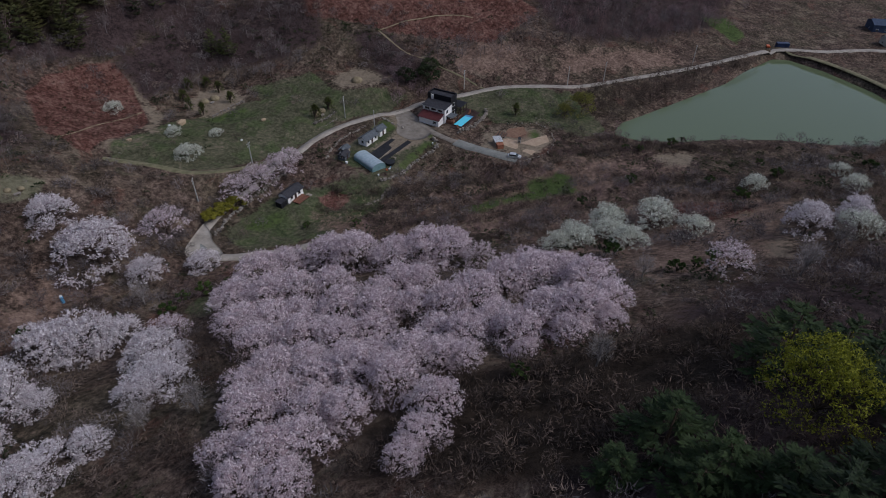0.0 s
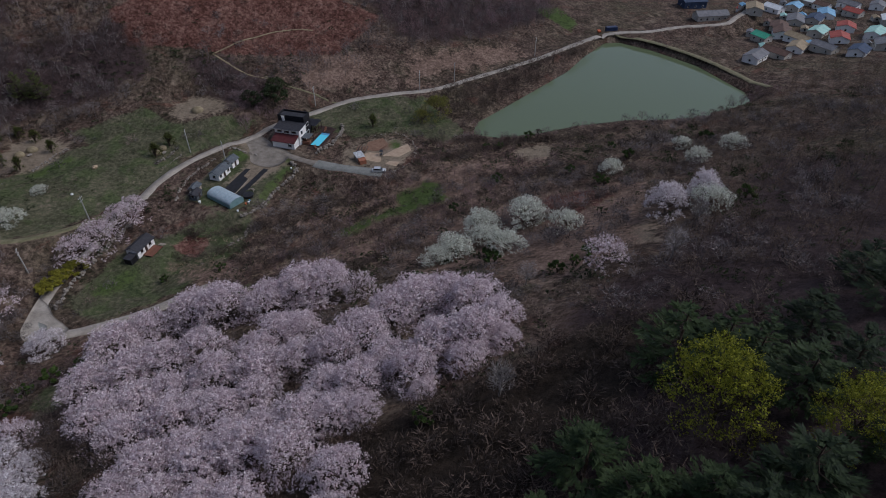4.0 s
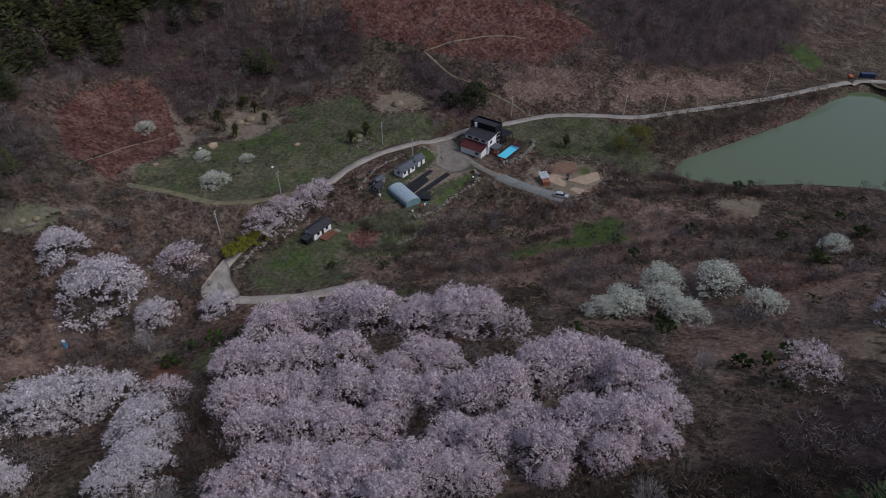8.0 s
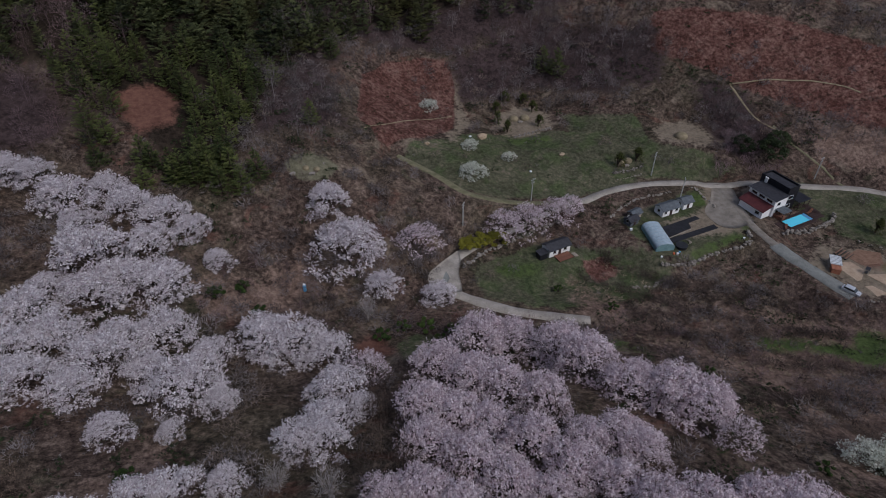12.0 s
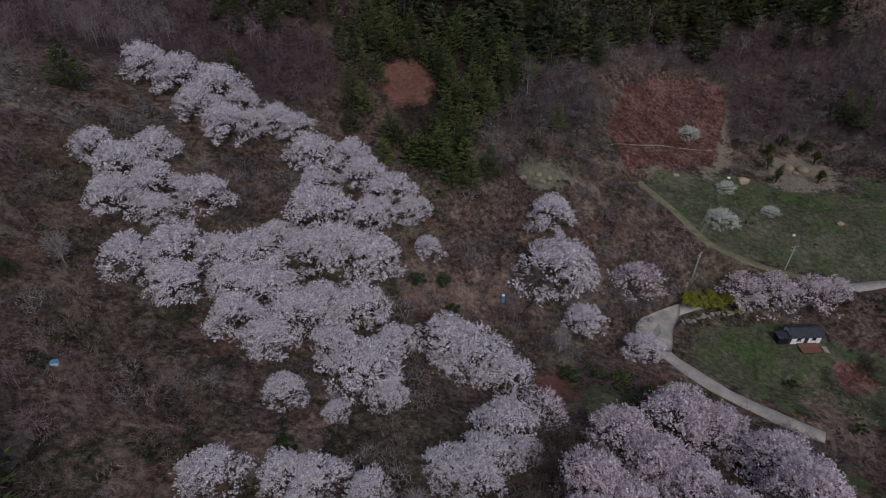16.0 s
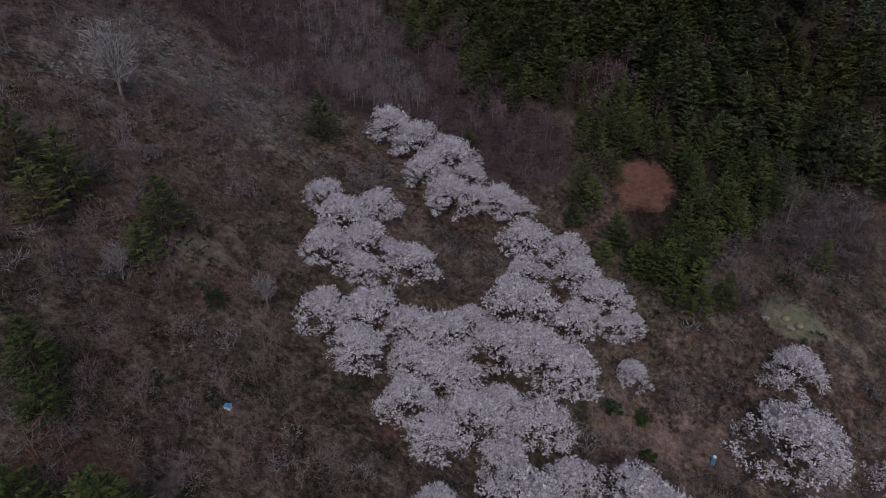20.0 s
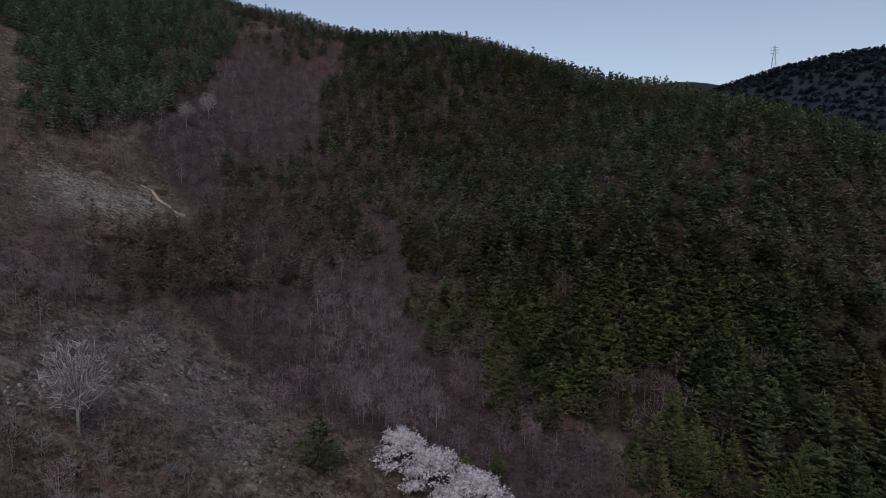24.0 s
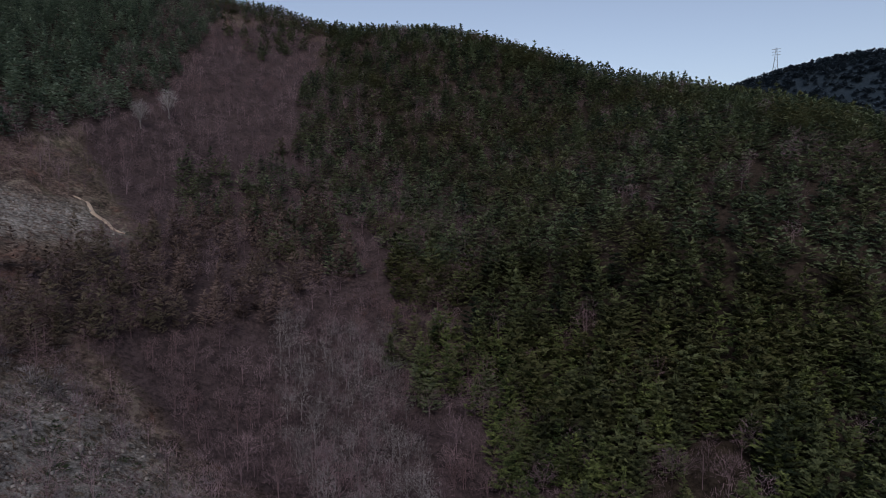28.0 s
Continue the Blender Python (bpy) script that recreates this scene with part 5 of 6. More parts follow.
def make_car(x, y, turn, level, label):
    car = thing("car", x, y, turn, label, "car", level=level)
    body = [(-2.2, 0.35), (2.2, 0.35), (2.25, 0.75), (1.3, 0.95), (-2.15, 1.0), (-2.25, 0.7)]
    part("body", prism("body", body, -0.88, 0.88), car_paint, car)
    part("cabin", prism("cabin", [(-1.9, 0.98), (1.2, 0.95), (0.5, 1.5), (-1.6, 1.52)], -0.76, 0.76), glass_mat, car)
    part("roof", prism("roof", [(-1.62, 1.5), (0.52, 1.5), (0.4, 1.58), (-1.5, 1.6)], -0.74, 0.74), car_paint, car)
    for q in (-1.35, 1.4):
        for s in (-0.8, 0.8):
            v, f = rods([(q, s - 0.1, 0.33, 0.33, q, s + 0.1, 0.33, 0.33)], 14)
            wh = part("wheel", mesh_from("wheel", v, f), rubber, car)
            v, f = rods([(q, s - 0.12, 0.33, 0.18, q, s + 0.12, 0.33, 0.18)], 10)
            part("rim", mesh_from("rim", v, f), steel, wh)
    for s in (-0.6, 0.6):
        part("headlight", boxes("headlight", (2.16, s - 0.18, 0.62, 2.26, s + 0.18, 0.76), bevel=0), white_plastic, car)
        part("tail_light", boxes("tail_light", (-2.27, s - 0.12, 0.7, -2.17, s + 0.12, 0.85), bevel=0), orange_paint, car)
    return car


make_car(131.3, 78.6, -62, 2.25, "silver hatchback parked at the end of the driveway")

# ---- power poles ----
def power_pole(x, y, high, turn, lean=0.0):
    p = thing("power_pole", x, y, turn, "grey concrete power pole with crossarm and insulators", "pole", group="power poles along the road")
    part("shaft", tube("shaft", 0.19, 0.11, -0.8, high, 10), pole_concrete, p)
    for k, z in enumerate((high - 0.5, high - 1.5)):
        am = part("crossarm", boxes("crossarm", (-0.9 + 0.2 * k, -0.06, z, 0.9 - 0.2 * k, 0.06, z + 0.1), bevel=0), steel, p)
        for q in (-0.75, 0.0, 0.75):
            part("insulator", boxes("insulator", (q * (1 - 0.25 * k) - 0.06, -0.05, z + 0.1, q * (1 - 0.25 * k) + 0.06, 0.05, z + 0.32), bevel=0.02), white_plastic, am)
    return p


for x, y, h, a in ((109, 139.5, 8.5, 40), (112, 127, 7.5, 60), (65, 133, 7.5, 20), (42, 126.5, 7.5, 50), (189, 95.5, 8.5, 30), (247, 68.5, 8.5, 30), (158, 124, 8, 20), (205, 88, 8, 10)):
    power_pole(x, y, h, a)

# ---- burial plots ----
def mound(x, y, r, label="rounded burial mound of dry turf"):
    bm = bmesh.new()
    bmesh.ops.create_uvsphere(bm, u_segments=20, v_segments=10, radius=1.0)
    for v in bm.verts:
        k = 1 + 0.06 * noise.noise(v.co * 2.3 + Vector((x, y, 0)))
        v.co = Vector((v.co.x * r * k, v.co.y * r * k, v.co.z * r * 0.72 * k))
    m_ = bm_mesh("burial_mound", bm, True)
    m_.materials.append(turf)
    ob = tagged(new("burial_mound", m_), label, "mound")
    ob.location = (x, y, land_at(x, y) + 0.1)


mound(77.5, 181.5, 1.7)
mound(81.5, 181, 1.8)
for x, y in ((101.5, 146.5), (104.5, 147)):
    mound(x, y, 1.4)
mound(125.5, 151, 2.2, "bare sandy burial mound in a clearing")
for x, y, r in ((2.2, 141.5, 0.9), (5.0, 141.2, 0.9)):
    mound(x, y, r, "small dry grass burial mound")
for x, y, a in ((79, 178.5, 10), (3.6, 139.6, 0), (103, 145, 5), (-1.5, 139, 30)):
    st = thing("offering_table", x, y, a, "low grey stone offering table before a mound", "stone table")
    part("slab", boxes("slab", (-0.8, -0.5, 0.3, 0.8, 0.5, 0.5)), stone, st)
    part("foot", boxes("foot", (-0.6, -0.35, -0.2, -0.3, 0.35, 0.3), (0.3, -0.35, -0.2, 0.6, 0.35, 0.3)), stone, st)

# ---- dam works and the far bank ----
sp = thing("spillway", 257.5, -28.5, 40, "pale concrete spillway and sluice at the dam's end", "spillway", level=1.2)
part("wall", boxes("wall", (-6, -2.6, -3, 6, -2.2, 2.2), (-6, 2.2, -3, 6, 2.6, 2.2)), concrete, sp)
part("weir", boxes("weir", (-5.8, -2.2, -3, -5.0, 2.2, 0.2)), concrete, sp)
walkway = part("walkway", boxes("walkway", (-6.5, -2.8, 2.2, -4.5, 2.8, 2.45), (0, -2.8, 2.2, 1.5, 2.8, 2.45)), concrete, sp)
for k in range(6):
    part("rail_post", boxes("rail_post", (-6.45, -2.7 + 1.08 * k, 2.45, -6.37, -2.62 + 1.08 * k, 3.4), bevel=0), steel, walkway)
part("rail", boxes("rail", (-6.45, -2.75, 3.35, -6.37, 2.75, 3.43), bevel=0), steel, walkway)
ct = thing("container", 298, 47.5, 130, "dark navy storage container beside the dam road", "container")
part("body", boxes("body", (-2.8, -1.2, 0.0, 2.8, 1.2, 2.4)), navy_paint, ct)
for k in range(14):
    part("rib", boxes("rib", (-2.7 + 0.4 * k, -1.26, 0.1, -2.55 + 0.4 * k, -1.2, 2.3), bevel=0), navy_paint, ct)
part("door", boxes("door", (2.8, -1.1, 0.1, 2.86, 1.1, 2.3)), navy_paint, ct)
bn = thing("work_cart", 291.5, 51.8, 30, "orange-red work cart by the road", "cart")
part("bed", boxes("bed", (-1.2, -0.7, 0.5, 1.2, 0.7, 1.1)), orange_paint, bn)
for q in (-0.8, 0.8):
    v, f = rods([(q, -0.75, 0.3, 0.35, q, 0.75, 0.3, 0.35)], 10)
    part("wheel", mesh_from("wheel", v, f), rubber, bn)

# ---- the village below the dam ----
VILLAGE = [(326, -20, "green"), (293, -20, "grey"), (349, -26, "brown"), (329, -36, "tan"), (345, -44, "mint"), (358, -56, "red"), (315, -47, "grey"), (309, -60, "navy"), (367, -33, "grey"), (387, -21, "white"), (396, -31, "blue"), (386, -47, "blue"), (392, -60, "red")]
VILLAGE += [(347, -68, "mint"), (377, -76, "white"), (405, -45, "brown"), (373, -42, "navy"), (335, -53, "red"), (302, -28, "brown"), (314, -36, "tan"), (320, -70, "grey"), (410, -58, "grey"), (331, -78, "blue"), (338, -28, "brown"), (412, -38, "white"), (412, -72, "grey"), (360, -12, "tan"), (375, -8, "red"), (352, -88, "grey"), (395, -90, "brown")]
for k, (x, y, c) in enumerate(VILLAGE):
    gabled("village_house", x, y, (17 * k) % 50 - 35 + 90 * (k % 3 == 0), 8 + (k * 3) % 5, 6 + k % 3, 2.8, 1.3, (wall_cream, white_wall)[k % 2], ROOFS[c], "village house with " + c + " metal roof", "house", 0.45, group="village houses", windows=2)
    if k % 2 == 0:
        gabled("outbuilding", x + 6.5, y + 6.0, (31 * k) % 60, 4.5, 3.2, 2.0, 0.6, wall_cream, ROOFS[("grey", "blue", "brown", "mint", "tan")[k % 5]], "small village outbuilding with metal roof", "shed", 0.25, group="village outbuildings", windows=1)
gabled("farm_building", 352, 8, 125, 17, 7, 3.2, 1.6, wall_cream, ROOFS["grey"], "long pale farm building with grey roof", "building", 0.5, windows=5)
gabled("farm_building", 373, 21, 125, 13, 9, 4.0, 1.6, ROOFS["navy"], ROOFS["navy"], "dark navy barn beside the village road", "building", 0.4, windows=3)

# ---- small things on the slopes ----
bt = thing("beehive_box", -64, 53, 20, "small pale blue and white hive box in the scrub", "box")
part("body", boxes("body", (-0.45, -0.35, -0.1, 0.45, 0.35, 0.6)), white_plastic, bt)
part("lid", boxes("lid", (-0.5, -0.4, 0.6, 0.5, 0.4, 0.7)), blue_plastic, bt)
bt = thing("tarpaulin_bundle", -3, 106, 75, "bright blue tarpaulin bundle standing by the path", "bundle")
part("body", boxes("body", (-0.4, -0.35, -0.2, 0.4, 0.35, 1.7), bevel=0.15), blue_plastic, bt)
part("top", boxes("top", (-0.3, -0.3, 1.7, 0.3, 0.3, 2.0), bevel=0.1), white_plastic, bt)
for x, y, r, m_, lab in ((61, 167.5, 1.5, straw, "heap of cut dry branches"), (84, 154, 1.0, straw, "pale heap of straw"), (40.5, 160, 0.9, straw, "small dry grass heap"), (57, 168, 0.45, white_plastic, "blue-white plastic barrel on the grass"), (70, 146, 0.45, white_plastic, "white plastic sack on the grass"), (33, 93, 0.7, straw, "pale weathered timber heap")):
    hp = boulder("heap", rs, r)
    hp.materials.append(m_)
    o = tagged(new("straw_mound", hp), lab, "heap")
    o.location = (x, y, land_at(x, y) + r * 0.3)
kiosk = thing("weathered_shelter", 35.5, 92, 20, "small weathered timber shelter beside the lane", "shelter")
for q in (-0.7, 0.7):
    for s in (-0.6, 0.6):
        part("post", boxes("post", (q - 0.06, s - 0.06, -0.3, q + 0.06, s + 0.06, 1.6), bevel=0), wood_pale, kiosk)
part("roof", boxes("roof", (-1.0, -0.9, 1.6, 1.0, 0.9, 1.7)), wood_pale, kiosk)

# ---- the pylon on the far hill ----
py = thing("power_pylon", -155, 1345, 0, "steel lattice power pylon on the far ridge", "pylon")
segs = []
for a, b in ((0, 1), (1, 2), (2, 3)):
    for q in range(4):
        c0, c1 = ((-1, -1), (1, -1), (1, 1), (-1, 1))[q], ((-1, -1), (1, -1), (1, 1), (-1, 1))[(q + 1) % 4]
        w0, w1 = (5, 3.2, 1.8, 0.8)[a], (5, 3.2, 1.8, 0.8)[b]
        z0, z1 = (-2, 16, 32, 46)[a], (-2, 16, 32, 46)[b]
        segs += [(c0[0] * w0, c0[1] * w0, z0, 0.3, c0[0] * w1, c0[1] * w1, z1, 0.3), (c0[0] * w0, c0[1] * w0, z0, 0.2, c1[0] * w1, c1[1] * w1, z1, 0.2)]
part("lattice", mesh_from("lattice", *rods(segs)), steel, py)
for z in (33, 38, 43):
    part("crossarm", boxes("crossarm", (-7, -0.4, z, 7, 0.4, z + 0.7), bevel=0), steel, py)
# ---- cherry groves ----
def cherry(seed, leaf, label, height=7.6, twigs=1350, per=7, size=0.24, low=0.06):
    return blossom_tree("cherry_tree", seed, height, 5.0, twigs, per, size, leaf, label, "cherry tree", low)


PINK = [cherry(31 + k, blossom_pink, "cherry tree in full pink blossom in a dense grove", 7.6 + 0.3 * k) for k in range(4)]
WHITE = [cherry(51 + k, blossom_white, "cherry tree in full whitish pink blossom", 7.4 + 0.4 * k) for k in range(4)]
THIN = [cherry(71 + k, blossom_pink, "cherry tree half in blossom with bare twigs", twigs=650, per=6) for k in range(2)]
CREAM = [blossom_tree("pear_tree", 81 + k, 5.6, 5.0, 900, 7, 0.25, blossom_cream, "low spreading pear tree in cream white blossom", "pear tree", 0.1) for k in range(2)]
SPARE = PINK + WHITE + THIN + CREAM
GROVE = [(31, 78, 5.6), (38, 77, 5.2), (45, 71, 5.7), (48, 63, 5.4), (53, 55, 5.3), (58, 51, 5.3), (62, 46, 5.3), (20, 69, 5.2), (25, 63, 4.9), (29, 59, 4.8), (34, 54, 4.6), (41, 41, 4.5), (43, 37, 3.9), (36, 41, 3.8), (14, 55, 4.5), (18, 52, 4.7), (23, 48, 4.5), (28, 43, 4.2), (31, 36, 4.1), (36, 32, 4.1)]
GROVE += [(39, 26, 4.3), (44, 24, 4.6), (51, 23, 4.5), (55, 20, 5.1), (59, 16, 5.1), (57, 10, 4.6), (53, 4, 3.6), (48, 1, 2.7), (46, 5, 4.2), (44, 10, 4.3), (41, 4, 2.8), (37, 10, 3.8), (34, 7, 1.8), (38, 16, 3.9), (12, 46, 4), (17, 41, 4.3), (21, 35, 4), (25, 32, 3.8), (31, 22, 3.9), (32, 17, 3.8)]
GROVE += [(4, 37, 3.5), (9, 36, 3.9), (13, 33, 3.9), (17, 29, 3.8), (20, 24, 3.7), (23, 20, 3.6), (25, 16, 3.3), (27, 13, 2.5), (-6, 24, 3.4), (-0, 30, 4), (5, 30, 3.9), (11, 28, 4.2), (-3, 20, 4.1), (1, 18, 3.7), (-5, 13, 3.2), (-8, 18, 3.1), (16, 24, 4.2), (16, 17, 3.8), (16, 9, 3.3), (10, 6, 2.9)]
GROVE += [(6, 5, 2.5), (8, 18, 3.3), (6, 22, 3.4)]
SLOPE = [(-96, 137, 5.5), (-88, 138, 5.8), (-78, 137, 6.3), (-72, 137, 4.2), (-80, 129, 4.7), (-71, 125, 5.3), (-67, 131, 3.8), (-62, 132, 4.4), (-58, 134, 3.7), (-51, 125, 5.6), (-48, 118, 4.7), (-43, 130, 4.4), (-38, 125, 4.8), (-32, 123, 5.3), (-26, 120, 4), (-34, 114, 4.9), (-88, 102, 4.1), (-81, 99, 5.4), (-78, 90, 4.5), (-74, 97, 5.4)]
SLOPE += [(-71, 92, 3.5), (-80, 110, 4.6), (-66, 102, 5.5), (-51, 100, 3.8), (-44, 106, 7), (-68, 78, 4.5), (-63, 84, 5.4), (-59, 75, 4.6), (-57, 88, 4.3), (-52, 90, 5.2), (-52, 81, 4.6), (-48, 73, 4.3), (-46, 83, 5.4), (-43, 97, 5.2), (-38, 102, 5.4), (-31, 101, 5.7), (-39, 78, 5.3), (-41, 70, 4), (-37, 84, 4.9), (-30, 88, 5.1)]
SLOPE += [(-31, 76, 4.2), (-22, 81, 4), (-24, 69, 5.5), (-19, 66, 3), (-34, 61, 3.3), (-26, 60, 1.9), (-12, 84, 5.2), (-7, 82, 5.5), (-1, 81, 4.8), (0, 66, 4.8), (-2, 57, 3.8), (-7, 52, 3.5), (-3, 52, 3.6), (3, 60, 2.8), (-36, 42, 3.7), (-27, 44, 3.8), (-23, 44, 3.6), (-17, 46, 2.7), (6, 129, 5.2), (9, 113, 7.6)]
SLOPE += [(15, 104, 4), (28, 101, 3.9), (-21, 112, 3.1)]
FEW = [(7, 73, 4.1), (28, 118, 6.1), (63, 38, 3.8), (77, -7, 4.3), (53, 122, 5.1), (60, 122, 5.5), (69, 124, 5), (75, 126, 3.6)]
rc = np.random.default_rng(91)


def set_out(spots, protos, group, base, flat=1.0, swell=1.0):
    for x, y, r in spots:
        c = plant(protos[rc.integers(len(protos))], x, y, r / base * rc.uniform(1.0, 1.1) * swell, rc.uniform(0, 6.28), flat * rc.uniform(0.9, 1.1))
        tagged(c, group=group)


set_out(GROVE, PINK, "pink cherry grove", 5.0, 0.86, 1.16)
set_out(SLOPE, WHITE, "whitish cherry trees on the slope", 5.0, 0.84, 1.19)
set_out(FEW, THIN, "half-bare cherry trees", 5.0, 0.9, 1.1)
set_out([(108, -13, 4.8), (118, -19, 4.2)], WHITE, "cherry trees on the far slope", 5.0)
set_out([(89, 29, 5.4), (105, 30, 5.6), (110, 19, 6.0), (103, 7, 4.3), (90, 17, 4.6), (112, -22, 4.6), (85, 32, 4.0), (97, 24, 4.8), (48, 187, 3.2), (54, 159, 2.8), (50, 144, 4.2), (65, 153, 2.4), (150, 8, 3.5), (160, -14, 4.0), (172, -22, 4.0), (178, -8, 3.0)], CREAM, "pear trees in white blossom", 5.0)

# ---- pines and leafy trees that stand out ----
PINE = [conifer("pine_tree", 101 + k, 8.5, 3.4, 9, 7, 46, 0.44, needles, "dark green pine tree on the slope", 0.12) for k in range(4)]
YELLOW = blossom_tree("leafing_tree", 120, 7.6, 5.0, 1300, 7, 0.19, leaf_yellow, "tree with bright yellow-green new leaves", "tree", 0.2)
GREEN = broadleaf("evergreen_tree", 121, 7.0, 5.0, 34, 110, 0.24, leaf_dark, "rounded dark green evergreen tree", "tree", 7, 0.2)
WILLOW = blossom_tree("willow_tree", 122, 6.8, 5.0, 1000, 7, 0.22, leaf_olive, "olive green willow at the pond's edge", "tree", 0.12)
SHRUB = broadleaf("green_shrub", 123, 2.4, 2.0, 12, 60, 0.26, leaf_green, "low green shrub in the scrub", "shrub", 5, 0.2)
FORS = broadleaf("forsythia_bush", 125, 5.0, 5.0, 22, 80, 0.34, leaf_forsythia, "yellow-green forsythia bush beside the lane", "shrub", 7, 0.15)
CONE = blossom_tree("clipped_conifer", 124, 2.9, 1.0, 190, 6, 0.19, leaf_clipped, "small egg-shaped clipped conifer by a grave", "conifer", 0.03)
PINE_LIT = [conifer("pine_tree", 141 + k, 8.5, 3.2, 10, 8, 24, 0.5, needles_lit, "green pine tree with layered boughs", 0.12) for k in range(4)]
SPARE += PINE + PINE_LIT + [YELLOW, GREEN, WILLOW, SHRUB, CONE, FORS]
NEAR_PINES = [(23, -18, 5.4), (20, -24, 4.4), (21, -29, 4.4), (43, -23, 6.5), (19, -32, 4.8), (37, -35, 5.2), (24, -35, 5.6), (41, -39, 4.1), (17, -23, 3.8), (16, -16, 3.4), (42, -31, 4.9), (19, -37, 4.2), (46, -28, 4.4), (50, -36, 4.5), (58, -44, 5.0), (66, -42, 4.5), (30, -42, 4.6)]
SIDE_PINES = [(-107, 124, 6.0), (-48, 148, 4.0), (-44, 147, 4.3), (-43, 157, 4.6), (-34, 139, 4.0), (-29, 135, 4.3), (-25, 135, 4.6), (-19, 133, 4.0), (-14, 133, 4.3), (-10, 137, 4.6), (-36, 141, 4.0), (-22, 141, 4.3), (-18, 139, 4.6), (-106, 62, 6.2), (-102, 55, 5.1), (-95, 70, 6.0), (-90, 62, 4.9), (-78, 38, 4.9), (-72, 35, 3.9), (-63, 27, 4.3), (-58, 33, 3.6), (-112, 59, 5.5), (-46, 140, 3.8), (-49, 153, 4.3), (-29, 136, 4.0), (-21, 137, 4.7), (-16, 137, 4.7), (-36, 134, 3.8), (-56, 31, 5.6), (-54, 26, 5.0), (6, 158, 3.8), (17, 196, 4.0), (100, 198, 5.5), (96, 202, 5.0), (-85, 145, 3.0), (-80, 150, 3.2)]
set_out(NEAR_PINES, PINE, "pines below the ridge", 3.3, 0.62)
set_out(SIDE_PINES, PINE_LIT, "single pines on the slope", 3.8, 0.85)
set_out([(33, -28, 5.9), (32, -39, 4.6)], [YELLOW], "yellow-green leafing trees", 5.0)
set_out([(177, 81, 6.0), (170, 84, 3.5)], [WILLOW], "willows by the pond", 5.0)
set_out([(45, 120, 5.2), (41.5, 119.5, 4.4), (50, 120, 4.4)], [FORS], "yellow flowering shrubs by the lane", 6.0, 0.6)
set_out([(147, 134, 4.5), (140, 139, 4.0), (153, 138, 3.5), (-79, 65, 1.8)], [GREEN], "dark evergreens", 4.2)
set_out([(73, 188, 1.3), (71, 180, 1.2), (72, 173, 1.2), (78, 193, 1.3), (85, 192, 1.3), (86, 185, 1.3), (84, 174, 1.2), (100, 145, 1.4), (107, 146, 1.4)], [CONE], "clipped conifers round the graves", 0.85)
set_out([(158, 98, 1.7)], [CONE], "clipped conifer on the lawn", 1.1)
set_out([(-22, 103, 2.6), (-16, 105, 2.2), (-13, 98, 2.0), (12, 88, 2.4), (17, 91, 2.2), (22, 90, 2.6), (24, 84, 2.0), (28, 88, 2.2), (10, 125, 1.8), (70, 90, 1.8), (60, 100, 1.5), (-30, 50, 2.0), (140, 40, 2.4), (150, 20, 2.2), (165, 6, 2.6), (185, -14, 3.0), (120, 45, 2.0), (75, 60, 2.0), (45, 25, 2.2), (28, 4, 2.0), (118, -28, 2.4), (80, -1, 1.6), (76, 1, 1.9), (84, -3, 2.1), (177, 44, 2.4), (182, 42, 1.6), (175, 14, 1.9), (141, 9, 2.1), (138, 7, 2.4), (163, 54, 1.6), (165, 50, 1.9), (88, 20, 2.1), (83, 17, 2.4), (74, 31, 1.6)], [SHRUB], "green shrubs in the scrub", 2.0)

# ---- woods: pine forest, bare woods and scrub ----
rf = np.random.default_rng(5)


def pine_shapes(n, tiers, arms, subs, size, wide=2.9, thick=(0.17, 0.30)):
    return [pad_pine(rf, 9.0 * rf.uniform(0.85, 1.2), wide * rf.uniform(0.8, 1.2), tiers, arms, subs, size, thick=thick) for _ in range(n)]


FOREST = [(-95, 186), (-78, 171), (-60, 172), (-51, 158), (-42, 160), (-40, 150), (-36, 143), (-27, 133), (-22, 132), (-14, 144), (-6, 166), (8, 190), (33, 216), (72, 220), (120, 235), (110, 300), (40, 345), (-10, 360), (-60, 360), (-150, 405), (-230, 430), (-340, 400), (-300, 325), (-262, 285), (-227, 262), (-195, 242), (-166, 224), (-133, 210), (-104, 192)]
WEST = [(-500, 150), (-402, 199), (-269, 142), (-278, 164), (-285, 190), (-313, 241), (-346, 287), (-403, 350), (-430, 420), (-540, 460)]
CLAY = ZONES["clay"][0]


def thinned(pts, gap, seed):
    """Drop places nearer to one another than about gap."""
    cells, out = set(), []
    for p in pts:
        k = (int(p[0] // gap), int(p[1] // gap))
        if k not in cells:
            cells.add(k)
            out.append(p)
    return np.array(out)


def stand(pts, lo, hi, tall=(0.9, 1.2), sink=0.3):
    n = len(pts)
    return np.c_[pts, land(pts[:, 0], pts[:, 1]) - sink, rf.uniform(lo, hi, n), rf.uniform(0, 6.28, n), rf.uniform(*tall, n)]


def clear_of(x, y):
    ok = np.ones(x.shape, bool)
    for name in ("soil", "clay"):
        for o in ZONES[name]:
            ok &= area_dist(x, y, o) > 1.0
    for pts, half in WAYS:
        ok &= line_dist(x, y, pts[::4] + pts[-1:])[0] > half + 1.6
    for o, _, _ in FLATS[:4]:
        ok &= area_dist(x, y, o) > 1.5
    return ok & (area_dist(x, y, POND) > 1.0) & (line_dist(x, y, DAM)[0] > 5)


